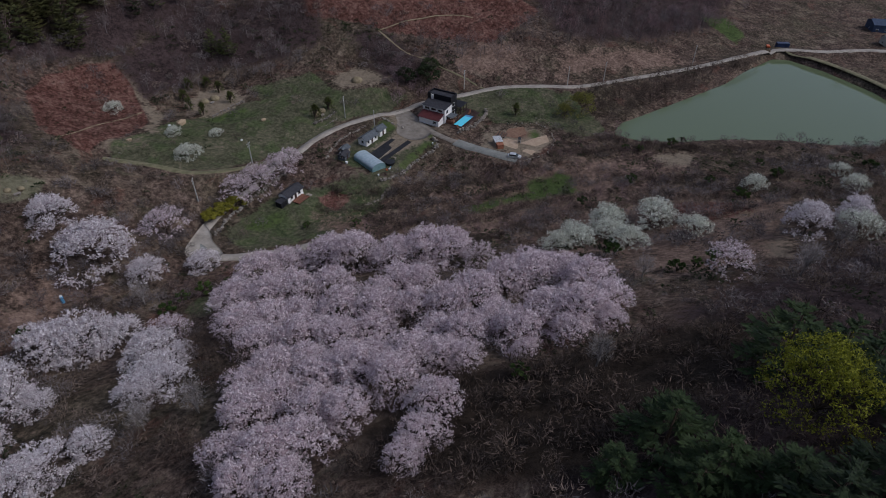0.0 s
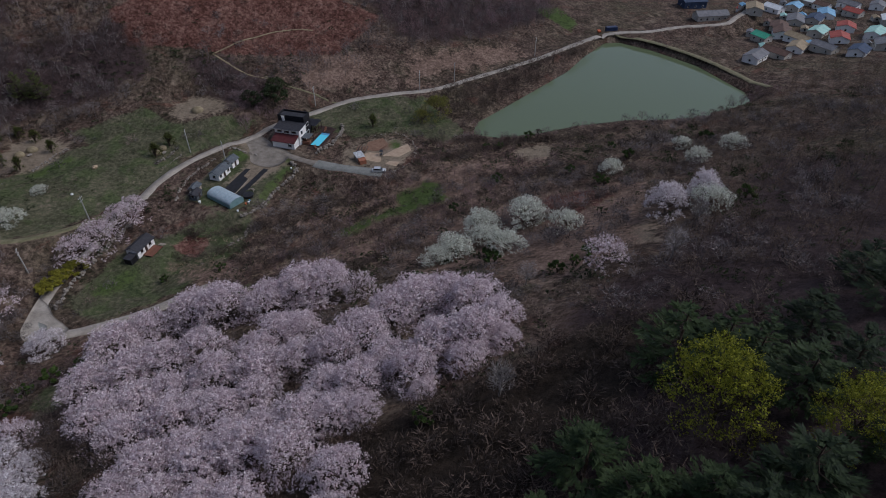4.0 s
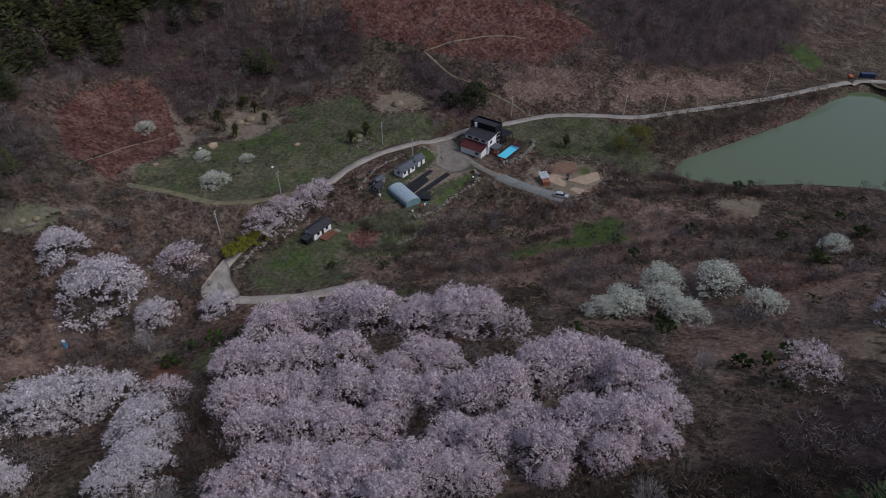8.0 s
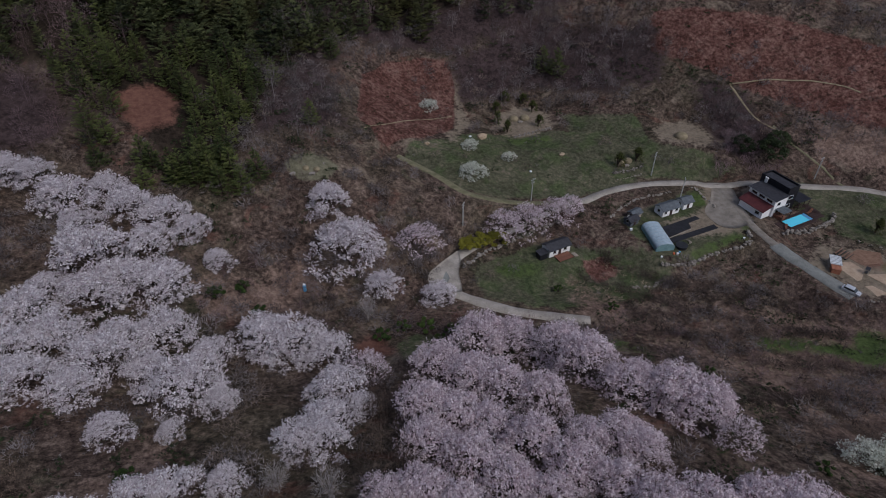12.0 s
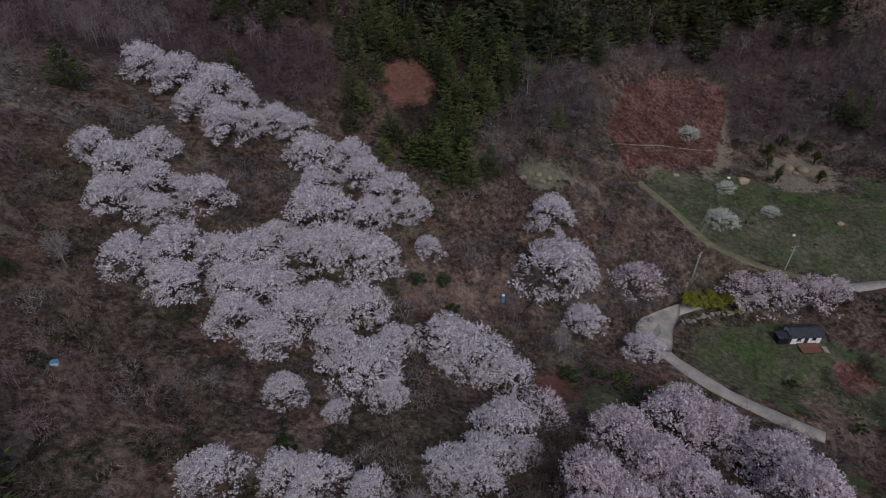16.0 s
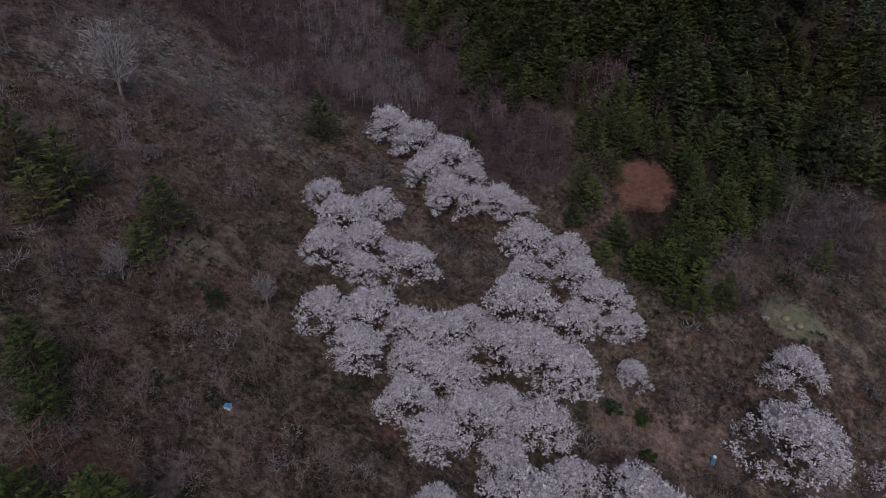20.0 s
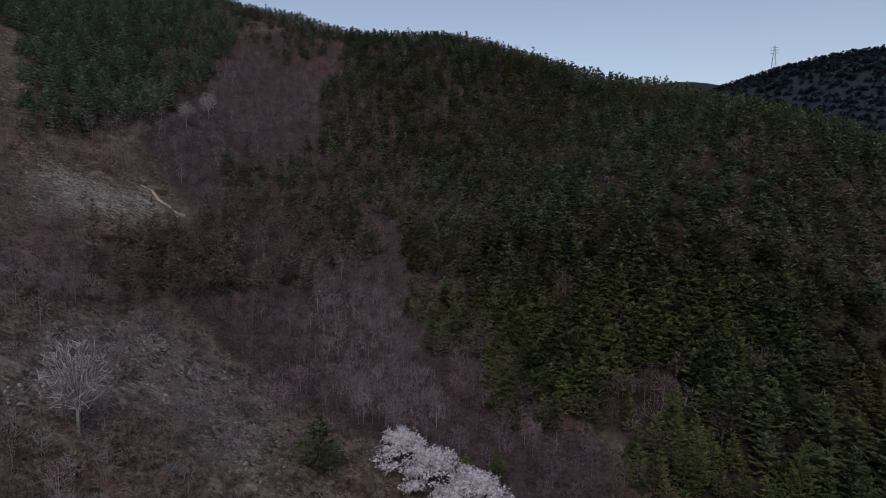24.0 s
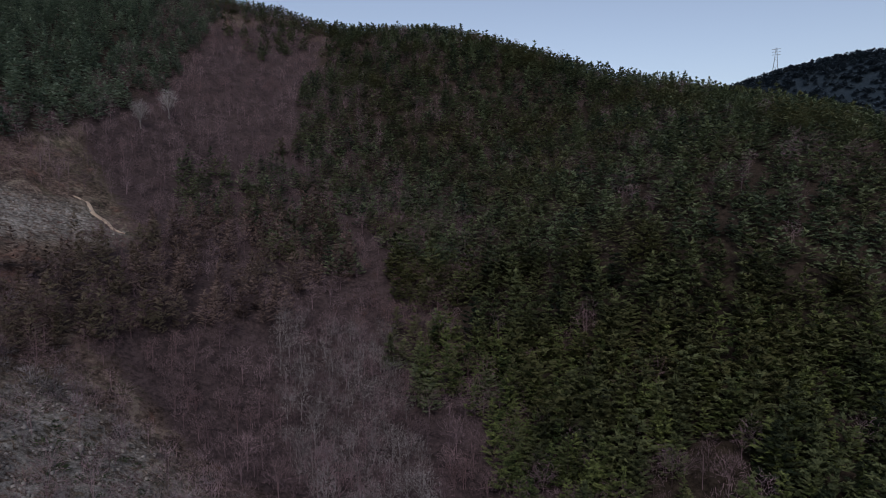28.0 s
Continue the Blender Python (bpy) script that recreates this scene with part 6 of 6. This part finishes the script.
def ragged(outline, depth=14.0):
    """Inside an outline whose border is broken up by drifts."""
    return lambda x, y: area_dist(x, y, outline) + depth * (np.sin(x * 0.09 + 2 * np.sin(y * 0.05)) * np.sin(y * 0.11 + np.sin(x * 0.07)) - 0.1) < 0


wood = scatter(9000, FOREST, lambda x, y: clear_of(x, y) & (ragged(FOREST)(x, y) | (y < 165)), 31)
wood = thinned(wood, 4.3, 1)
wood = wood[~((wood[:, 0] > -47) & (wood[:, 0] < -25) & (wood[:, 1] > 139) & (wood[:, 1] < 156))]
edge = wood[wood[:, 1] < 178]
far = wood[wood[:, 1] >= 178]
for x, y in edge:
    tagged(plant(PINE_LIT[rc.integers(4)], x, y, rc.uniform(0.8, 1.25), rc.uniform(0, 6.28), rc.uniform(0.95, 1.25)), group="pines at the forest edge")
DENSE = [bare_shape(rf, 6.0 * rf.uniform(0.85, 1.15), 3.0 * rf.uniform(0.85, 1.15), 8, 150, 0.05, 0.06) for _ in range(6)]
BARE = [bare_shape(rf, 6.4 * rf.uniform(0.9, 1.15), 3.0 * rf.uniform(0.85, 1.15)) for _ in range(10)]
drift = np.sin(far[:, 0] * 0.045 + 2 * np.sin(far[:, 1] * 0.03)) * np.sin(far[:, 1] * 0.06 + 1.0)
leafless = rf.uniform(0, 1, len(far)) < 0.04 + 0.10 * smooth(-far[:, 0], 60, 230) + 0.12 * (drift > 0.45)
leafless |= area_dist(far[:, 0], far[:, 1], [(-68, 182), (-63, 192), (-52, 196), (-48, 188), (-48, 181), (-67, 173)]) < 0
among, far = far[leafless], far[~leafless]
CREST = [(-450, 372), (-415, 388), (-365, 400), (-320, 414), (-255, 402), (-215, 406), (-175, 410), (-135, 400), (-100, 386), (-70, 364), (-45, 344), (-22, 335), (10, 325)]
crest = thinned(scatter(5200, [(x - 4, y - 26) for x, y in CREST] + [(x + 4, y + 12) for x, y in CREST[::-1]], None, 76), 3.1, 2)
spread_mesh("pine_forest", pine_shapes(6, 5, 5, 8, 1.15, 3.4), stand(crest, 0.72, 1.0, (0.85, 1.0)), needles_haze, "close pine wood along the ridge", "forest")
mid = far[far[:, 1] < 235]
rest = far[far[:, 1] >= 235]
spread_mesh("pine_forest", pine_shapes(9, 7, 6, 16, 0.95, 3.5), stand(mid, 0.8, 1.5, (0.8, 1.2)), needles_far, "dense dark green pine forest on the hillside", "forest")
spread_mesh("pine_forest", pine_shapes(8, 6, 5, 9, 1.2, 3.5), stand(rest, 0.8, 1.2, (0.75, 1.0)), needles_haze, "pine forest up to the ridge", "forest")
west = thinned(scatter(3500, WEST, ragged(WEST, 22.0), 33), 4.4, 2)
spread_mesh("pine_forest", pine_shapes(6, 6, 5, 8, 1.25, 3.6), stand(west, 0.8, 1.25, (0.75, 1.0)), needles_haze_pale, "dark pine wood on the western shoulder", "forest")
MIXED = [(-227, 262), (-169, 224), (-200, 208), (-216, 220), (-236, 200), (-271, 229), (-262, 262)]
LARCH = [(-205, 128), (-207, 146), (-229, 194), (-225, 231), (-220, 258), (-172, 224), (-172, 190), (-180, 156), (-174, 115)]
SEAM = [(-260, 285), (-222, 282), (-155, 262), (-135, 230), (-125, 205), (-100, 195), (-112, 180), (-140, 195), (-155, 225), (-170, 245), (-225, 262), (-262, 268)]
mixed = thinned(np.concatenate([scatter(60, [(-340, 330), (-330, 390), (-345, 408), (-380, 392), (-420, 372), (-410, 345)], None, 69), scatter(150, MIXED, None, 34), scatter(150, SEAM, None, 66)]), 4.6, 3)
spread_mesh("pine_forest", pine_shapes(5, 7, 6, 11, 1.0, 3.6), stand(mixed, 0.8, 1.2, (0.75, 1.0)), needles_haze, "scattered pines among bare trees", "forest")
larch = thinned(scatter(300, LARCH, None, 75), 5.2, 3)
spread_mesh("larch_wood", pine_shapes(6, 11, 6, 10, 0.95, 2.9, (0.09, 0.17)), stand(larch, 0.8, 1.25), larch_twig, "leafless brown larches with layered boughs", "woodland")
front = thinned(scatter(420, [(-133, 212), (-131, 192), (-103, 186), (-88, 163), (-69, 173), (-70, 186), (-51, 198), (-46, 182), (-26, 193), (-26, 226), (-92, 208)], clear_of, 77), 4.8, 2)
front = front[area_dist(front[:, 0], front[:, 1], CLAY) > 5]
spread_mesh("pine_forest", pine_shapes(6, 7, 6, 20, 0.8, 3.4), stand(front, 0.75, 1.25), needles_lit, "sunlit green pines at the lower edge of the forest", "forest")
north = thinned(scatter(900, [(60, 225), (140, 215), (300, 190), (420, 230), (350, 330), (110, 330)], None, 35), 6.0, 4)
spread_mesh("pine_forest", pine_shapes(5, 7, 5, 5, 1.3, 3.1), stand(north, 0.9, 1.3), needles_far, "pine wood on the far side of the valley", "forest")


GULLY = [(-130, 205), (-100, 190), (-78, 172), (-62, 172), (-50, 156), (-60, 142), (-85, 150), (-105, 146), (-128, 140), (-150, 142), (-175, 140), (-205, 135), (-222, 165), (-226, 182), (-256, 198), (-288, 192), (-350, 245), (-400, 300), (-440, 340), (-430, 400), (-380, 410), (-319, 370), (-248, 318), (-197, 286), (-147, 230)]
gully = thinned(np.concatenate([scatter(2300, GULLY, ragged(GULLY, 10.0), 36), scatter(500, [(-250, 195), (-285, 200), (-300, 165), (-270, 130), (-256, 150), (-250, 178)], None, 61), scatter(420, SEAM, None, 67), scatter(260, [(-345, 300), (-300, 310), (-330, 390), (-345, 408), (-380, 392), (-420, 372), (-420, 330)], None, 68), scatter(260, [(-130, 205), (-80, 186), (-46, 179), (-40, 152), (-60, 135), (-105, 135), (-150, 140)], None, 65), scatter(900, [(-222, 130), (-205, 135), (-175, 140), (-170, 128), (-172, 105), (-165, 92), (-215, 70), (-255, 95), (-262, 130)], None, 62)]), 4.3, 5)
spread_mesh("bare_wood", BARE, stand(gully, 0.75, 1.5), twig_wood, "leafless purple-brown wood in the gully", "woodland")
spread_mesh("bare_wood", BARE, stand(among, 1.0, 1.55, (1.0, 1.25)), twig_wood, "leafless trees among the pines", "woodland")
pale = thinned(scatter(230, [(-174, 190), (-148, 208), (-122, 182), (-98, 158), (-112, 142), (-140, 160)], None, 37), 3.7, 6)
spread_mesh("bare_wood", BARE, stand(pale, 0.9, 1.3), twig_pale, "pale grey leafless trees in the gully", "woodland")
slope_l = thinned(scatter(900, [(-230, 60), (-110, 20), (-80, 60), (-105, 120), (-128, 140), (-175, 140), (-215, 118)], None, 38), 5.0, 7)
spread_mesh("bare_wood", BARE, stand(slope_l, 0.7, 1.5), twig_wood, "leafless young trees on the western slope", "woodland")
north_b = thinned(scatter(1500, [(-10, 165), (20, 215), (75, 222), (140, 215), (235, 170), (290, 110), (330, 110), (380, 180), (300, 200), (120, 236), (40, 222), (-5, 196)], clear_of, 39), 5.0, 8)
red_a, red_b = ZONES["red"][1:3]
north_b = north_b[(area_dist(north_b[:, 0], north_b[:, 1], red_a) > 1) & (area_dist(north_b[:, 0], north_b[:, 1], red_b) > 1)]
upper = scatter(1700, [(-30, 128), (25, 150), (60, 160), (140, 150), (165, 128), (225, 100), (285, 66), (300, 90), (330, 110), (235, 175), (140, 220), (20, 220)], clear_of, 64)
drift = np.sin(upper[:, 0] * 0.07 + 2 * np.sin(upper[:, 1] * 0.06)) * np.sin(upper[:, 1] * 0.10 + 1.5 * np.sin(upper[:, 0] * 0.05))
for o in ZONES["red"][1:3] + ZONES["grass"][:1] + ZONES["grass"][2:3] + ZONES["soil"][:2]:
    drift = np.where(area_dist(upper[:, 0], upper[:, 1], o) < 1, -9, drift)
upper = thinned(upper[drift > -0.15], 3.6, 4)
spread_mesh("bare_wood", BARE, stand(upper, 0.7, 1.45), twig_grey, "bare young trees and thickets above the valley road", "woodland")
spread_mesh("bare_wood", BARE, stand(north_b, 0.9, 1.6), twig_grey, "leafless wood above the valley road", "woodland")
east_b = thinned(scatter(1400, [(60, -50), (250, -90), (300, -50), (255, -32), (225, -14), (190, -10), (130, -8), (95, -14), (70, -20)], clear_of, 40), 4.2, 9)
spread_mesh("bare_wood", BARE, stand(east_b, 0.4, 1.0), twig_brown, "leafless brown wood on the eastern slope", "woodland")
spread_mesh("rust_wood", BARE, stand(thinned(scatter(60, [(-190, 245), (-150, 225), (-120, 200), (-160, 200), (-200, 220)], None, 41), 8, 1), 0.7, 1.0), rust_leaf, "young trees with rusty dry leaves", "woodland")
for x, y, r in ((-126, 87, 2.3), (-292, 224, 1.7), (-89, 57, 0.9), (-302, 244, 1.9), (70, 5, 0.8), (80, -18, 1.0), (100, -20, 0.9), (35, -4, 0.9), (28, 78, 0.9), (10, 95, 1.0), (40, 78, 0.8), (-75, 72, 1.0), (-3, 40, 1.0), (-10, 44, 0.9)):
    root = tagged(new("bare_tree"), "single pale leafless tree standing in the scrub", "tree")
    root.matrix_basis = Matrix.Translation((x, y, land_at(x, y))) @ Matrix.Rotation(x, 4, "Z") @ Matrix.Scale(r, 4)
    segs, ends = limbs(rf, 7.0, 2.8, 0.3, 8, 0.16, 5)
    part("trunk", mesh_from("trunk", *rods(segs, 4)), bark_pale, root)
    part("crown", mesh_from("crown", *bare_shape(rf, 8.4, 3.1, 24, 460, 0.03, 0.09)), twig_ash, root)

brush = thinned(scatter(620, [(-110, 95), (-88, 108), (-84, 92), (-70, 70), (-42, 56), (-30, 30), (-32, 15), (-60, 8), (-100, 30), (-130, 70)], clear_of, 78), 3.9, 2)
spread_mesh("bare_wood", BARE, stand(brush, 0.5, 1.3, (0.6, 0.9)), twig_brown, "brown leafless brush on the western slope", "woodland")
ruddy = thinned(scatter(90, [(-82, 43), (-79, 60), (-65, 56), (-50, 50), (-64, 31)] + [(-60, 26)], clear_of, 79), 5.0, 2)
spread_mesh("bare_wood", BARE, stand(ruddy, 0.8, 1.3, (0.6, 0.85)), twig_wood, "reddish brown leafless thickets on the western slope", "woodland")
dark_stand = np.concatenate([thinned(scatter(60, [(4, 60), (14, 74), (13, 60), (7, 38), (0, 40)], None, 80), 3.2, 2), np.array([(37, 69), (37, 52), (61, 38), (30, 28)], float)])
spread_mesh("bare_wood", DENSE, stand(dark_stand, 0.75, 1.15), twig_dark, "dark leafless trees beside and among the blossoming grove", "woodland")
vale = thinned(scatter(420, [(-40, 96), (0, 84), (40, 76), (110, 40), (175, 20), (170, 60), (150, 72), (110, 84), (60, 84), (20, 98), (0, 116), (-30, 112)], clear_of, 47), 5.0, 2)
spread_mesh("bare_wood", BARE, stand(vale, 0.4, 0.95), twig_wood, "bare bushes and young trees along the stream", "woodland")
BUSH = [bare_shape(rf, 1.9, 1.6, 6, 74, 0.040, 0.03) for _ in range(10)]
LOW = [sprays(*crown_points(rf, 0.9, 1.4, 9, 8, 0.1), 0.32, rf, 1, 0.5, 0.8) for _ in range(6)]
TUFT = [bush_shape(rf, 0.7, 0.8, 7, 6, 0.03, 0.0, 0.02) for _ in range(5)]
VALLEY = [(-200, 70), (-110, 10), (-30, -30), (10, -30), (60, -40), (250, -70), (225, -14), (172, 40), (165, 75), (190, 88), (150, 120), (128, 135), (230, 135), (290, 90), (290, 140), (130, 215), (20, 215), (-40, 150), (-60, 142), (-130, 140), (-200, 130)]
bushes = scatter(7600, VALLEY, clear_of, 42)
meadow = np.full(len(bushes), 9.0)
for o in ZONES["grass"] + ZONES["red"][1:3]:
    meadow = np.minimum(meadow, area_dist(bushes[:, 0], bushes[:, 1], o))
bushes = bushes[(meadow > 0.5) | (rf.uniform(0, 1, len(bushes)) < 0.15)]
# scrub within SHADE takes darker twigs, so its shade is given by colour
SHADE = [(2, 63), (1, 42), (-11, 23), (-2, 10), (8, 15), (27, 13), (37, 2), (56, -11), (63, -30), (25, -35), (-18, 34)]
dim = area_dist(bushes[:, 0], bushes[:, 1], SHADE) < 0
spread_mesh("bare_scrub", BUSH, stand(bushes[dim], 1.0, 2.3, (0.7, 1.1), 0.1), twig_dark, "leafless brown scrub below the grove, shade in its colour", "scrub")
bushes = bushes[~dim]
# drifts: grey thickets here, brown brambles, low evergreens and dry grass there
kind = 2.2 * np.sin(bushes[:, 0] * 0.11 + 2 * np.sin(bushes[:, 1] * 0.07)) * np.sin(bushes[:, 1] * 0.13 + 2 * np.sin(bushes[:, 0] * 0.05)) + rf.normal(0, 0.7, len(bushes))
spread_mesh("bare_scrub", BUSH, stand(bushes[kind > 0.55], 0.8, 2.2, (0.7, 1.2), 0.1), twig_grey, "grey leafless thickets in the scrub", "scrub")
spread_mesh("bare_scrub", BUSH, stand(bushes[(kind <= 0.55) & (kind > -0.35)], 0.6, 1.9, (0.6, 1.1), 0.1), twig, "leafless brown scrub and brambles", "scrub")
spread_mesh("dry_grass", TUFT, stand(bushes[(kind <= -0.35) & (kind > -0.9)], 0.7, 1.5, (0.5, 0.9), 0.1), twig_pale, "tufts of pale dry grass", "dry grass")
spread_mesh("evergreen_undergrowth", LOW, stand(bushes[kind <= -0.9], 0.5, 1.6, (0.6, 1.1), 0.1), leaf_dark, "dark green low undergrowth in the scrub", "undergrowth")
thicket = [(129, 141), (140, 147), (150, 148), (158, 142), (155, 134), (148, 128), (139, 129), (130, 132)]
spread_mesh("bare_wood", DENSE, stand(thinned(scatter(60, thicket, clear_of, 63), 3.4, 2), 0.6, 1.1), twig_wood, "leafless thicket above the road", "woodland")
bank = thinned(scatter(260, [(176, 67), (188, 90), (200, 84), (230, 69), (285, 47), (262, 52), (220, 59), (194, 66)], clear_of, 71), 3.0, 3)
spread_mesh("bare_wood", DENSE, stand(bank, 0.6, 1.1), twig_dark, "bare thicket between the road and the pond", "woodland")
far_bank = thinned(scatter(420, [(228, 146), (215, 121), (228, 104), (250, 90), (300, 74), (345, 95), (380, 170), (300, 200), (238, 185)], clear_of, 72), 4.4, 3)
spread_mesh("bare_wood", DENSE, stand(far_bank, 0.9, 1.4), twig_wood, "dark leafless wood above the pond road", "woodland")
east_far = thinned(scatter(330, [(296, 92), (318, 88), (345, 70), (430, 60), (460, 200), (360, 180), (330, 110)], None, 73), 5.0, 3)
spread_mesh("bare_wood", BARE, stand(east_far, 0.9, 1.5), twig_grey, "leafless wood beyond the dam", "woodland")
patch_pines = thinned(scatter(30, [(-100, 196), (-82, 186), (-65, 194), (-52, 197), (-46, 180), (-85, 162)], None, 74), 5.0, 3)
spread_mesh("pine_forest", pine_shapes(4, 8, 6, 11, 0.85), stand(patch_pines, 0.7, 1.2), needles_far, "young pines scattered in the leafless wood", "forest")
shore = [(x + dx, y + dy) for x, y in POND[-10:] + POND[:3] for dx, dy in ((-3.5, -2.5), (-1, -5), (-6, 0))]
shore = np.array([p for p in shore if area_dist(np.array([p[0]]), np.array([p[1]]), POND)[0] > 0.8]) + rf.uniform(-1.5, 1.5, (1, 2))
spread_mesh("bare_wood", DENSE, stand(shore, 0.45, 0.9), twig_wood, "bare bushes along the pond's bank", "woodland")
RUBBLE = []
for _ in range(8):
    v = np.array([(1, 0, 0), (0, 1, 0), (-1, 0, 0), (0, -1, 0), (0, 0, 0.8), (0, 0, -0.5)]) * rf.uniform(0.6, 1.3, (6, 1)) + rf.normal(0, 0.12, (6, 3))
    RUBBLE.append((v, np.array([(0, 1, 4), (1, 2, 4), (2, 3, 4), (3, 0, 4), (1, 0, 5), (2, 1, 5), (3, 2, 5), (0, 3, 5)])))
scree = np.concatenate([scatter(800, ZONES["pale"][1], ragged(ZONES["pale"][1], 12.0), 81), scatter(450, ZONES["pale"][0], None, 82)])
spread_mesh("rubble", RUBBLE, stand(scree, 0.15, 0.75, (0.4, 0.9), 0.05), rubble_stone, "pale broken rock lying on the bare slope", "rubble")
HEDGES = [
    [(66, 106), (78, 95), (90, 84), (112, 70)],
    [(88, 72), (109, 60), (132, 42)],
    [(77, 51), (97, 50), (110, 45)],
    [(137, 81), (149, 64), (174, 43), (195, 17)],
    [(73, 88), (87, 68), (104, 59)],
    [(141, 47), (150, 29), (166, 2)],
    [(115, 46), (132, 24), (145, -3)],
    [(93, 53), (101, 24), (129, 3)],
    [(156, 75), (178, 36), (184, -2), (192, -22)],
    [(148, 44), (147, 16), (152, -14)],
    [(113, 88), (119, 75), (132, 69)],
    [(77, 110), (88, 96), (102, 82)],
    [(56, 88), (73, 78), (93, 73), (122, 68)],
    [(89, 96), (104, 88), (116, 76)],
]
rows = np.concatenate([np.array(curve_points(h, 0.8)) for h in HEDGES])
rows = rows + rf.normal(0, 0.9, rows.shape)
rows = rows[clear_of(rows[:, 0], rows[:, 1])]
spread_mesh("bare_scrub", BUSH, stand(rows, 0.6, 1.6, (0.8, 1.2), 0.1), twig_dark, "dark leafless hedges along the old field banks", "scrub")
verge = np.concatenate([np.array(curve_points(h, 1.1)) for h in HEDGES])
verge = verge + rf.normal(0, 0.8, verge.shape) + (-1.6, -2.2)
verge = verge[clear_of(verge[:, 0], verge[:, 1])]
spread_mesh("dry_grass", TUFT, stand(verge, 0.9, 1.9, (0.5, 0.9), 0.1), straw_blade, "pale dry grass along the old field banks", "dry grass")
BRIAR = [bush_shape(rf, 0.8, 1.0, 6, 6, 0.035, 0.0, 0.02) for _ in range(5)]
brk_ = np.concatenate([scatter(420, red_a, None, 43), scatter(900, red_b, None, 44)])
spread_mesh("dry_bracken", BRIAR, stand(brk_, 0.6, 1.4, (0.7, 1.1), 0.1), rust_leaf, "rusty red dry bracken covering a field", "bracken")
for k, zone in enumerate(ZONES["grass"][2:5]):
    tf = scatter(500, zone, clear_of, 50 + k)
    spread_mesh("grass_tufts", BRIAR, stand(tf, 0.2, 0.6, (0.5, 0.8), 0.05), leaf_green, "tufts of fresh grass in a meadow", "grass")
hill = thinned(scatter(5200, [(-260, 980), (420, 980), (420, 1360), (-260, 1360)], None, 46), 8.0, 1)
spread_mesh("far_wood", pine_shapes(3, 4, 5, 3, 3.4, 6.0, (0.3, 0.5)), stand(hill, 0.95, 1.35, (0.5, 0.7)), far_trees_hazed, "wooded far ridge", "forest")
for o in SPARE:
    for c in o.children:
        bpy.data.objects.remove(c)
    bpy.data.objects.remove(o)
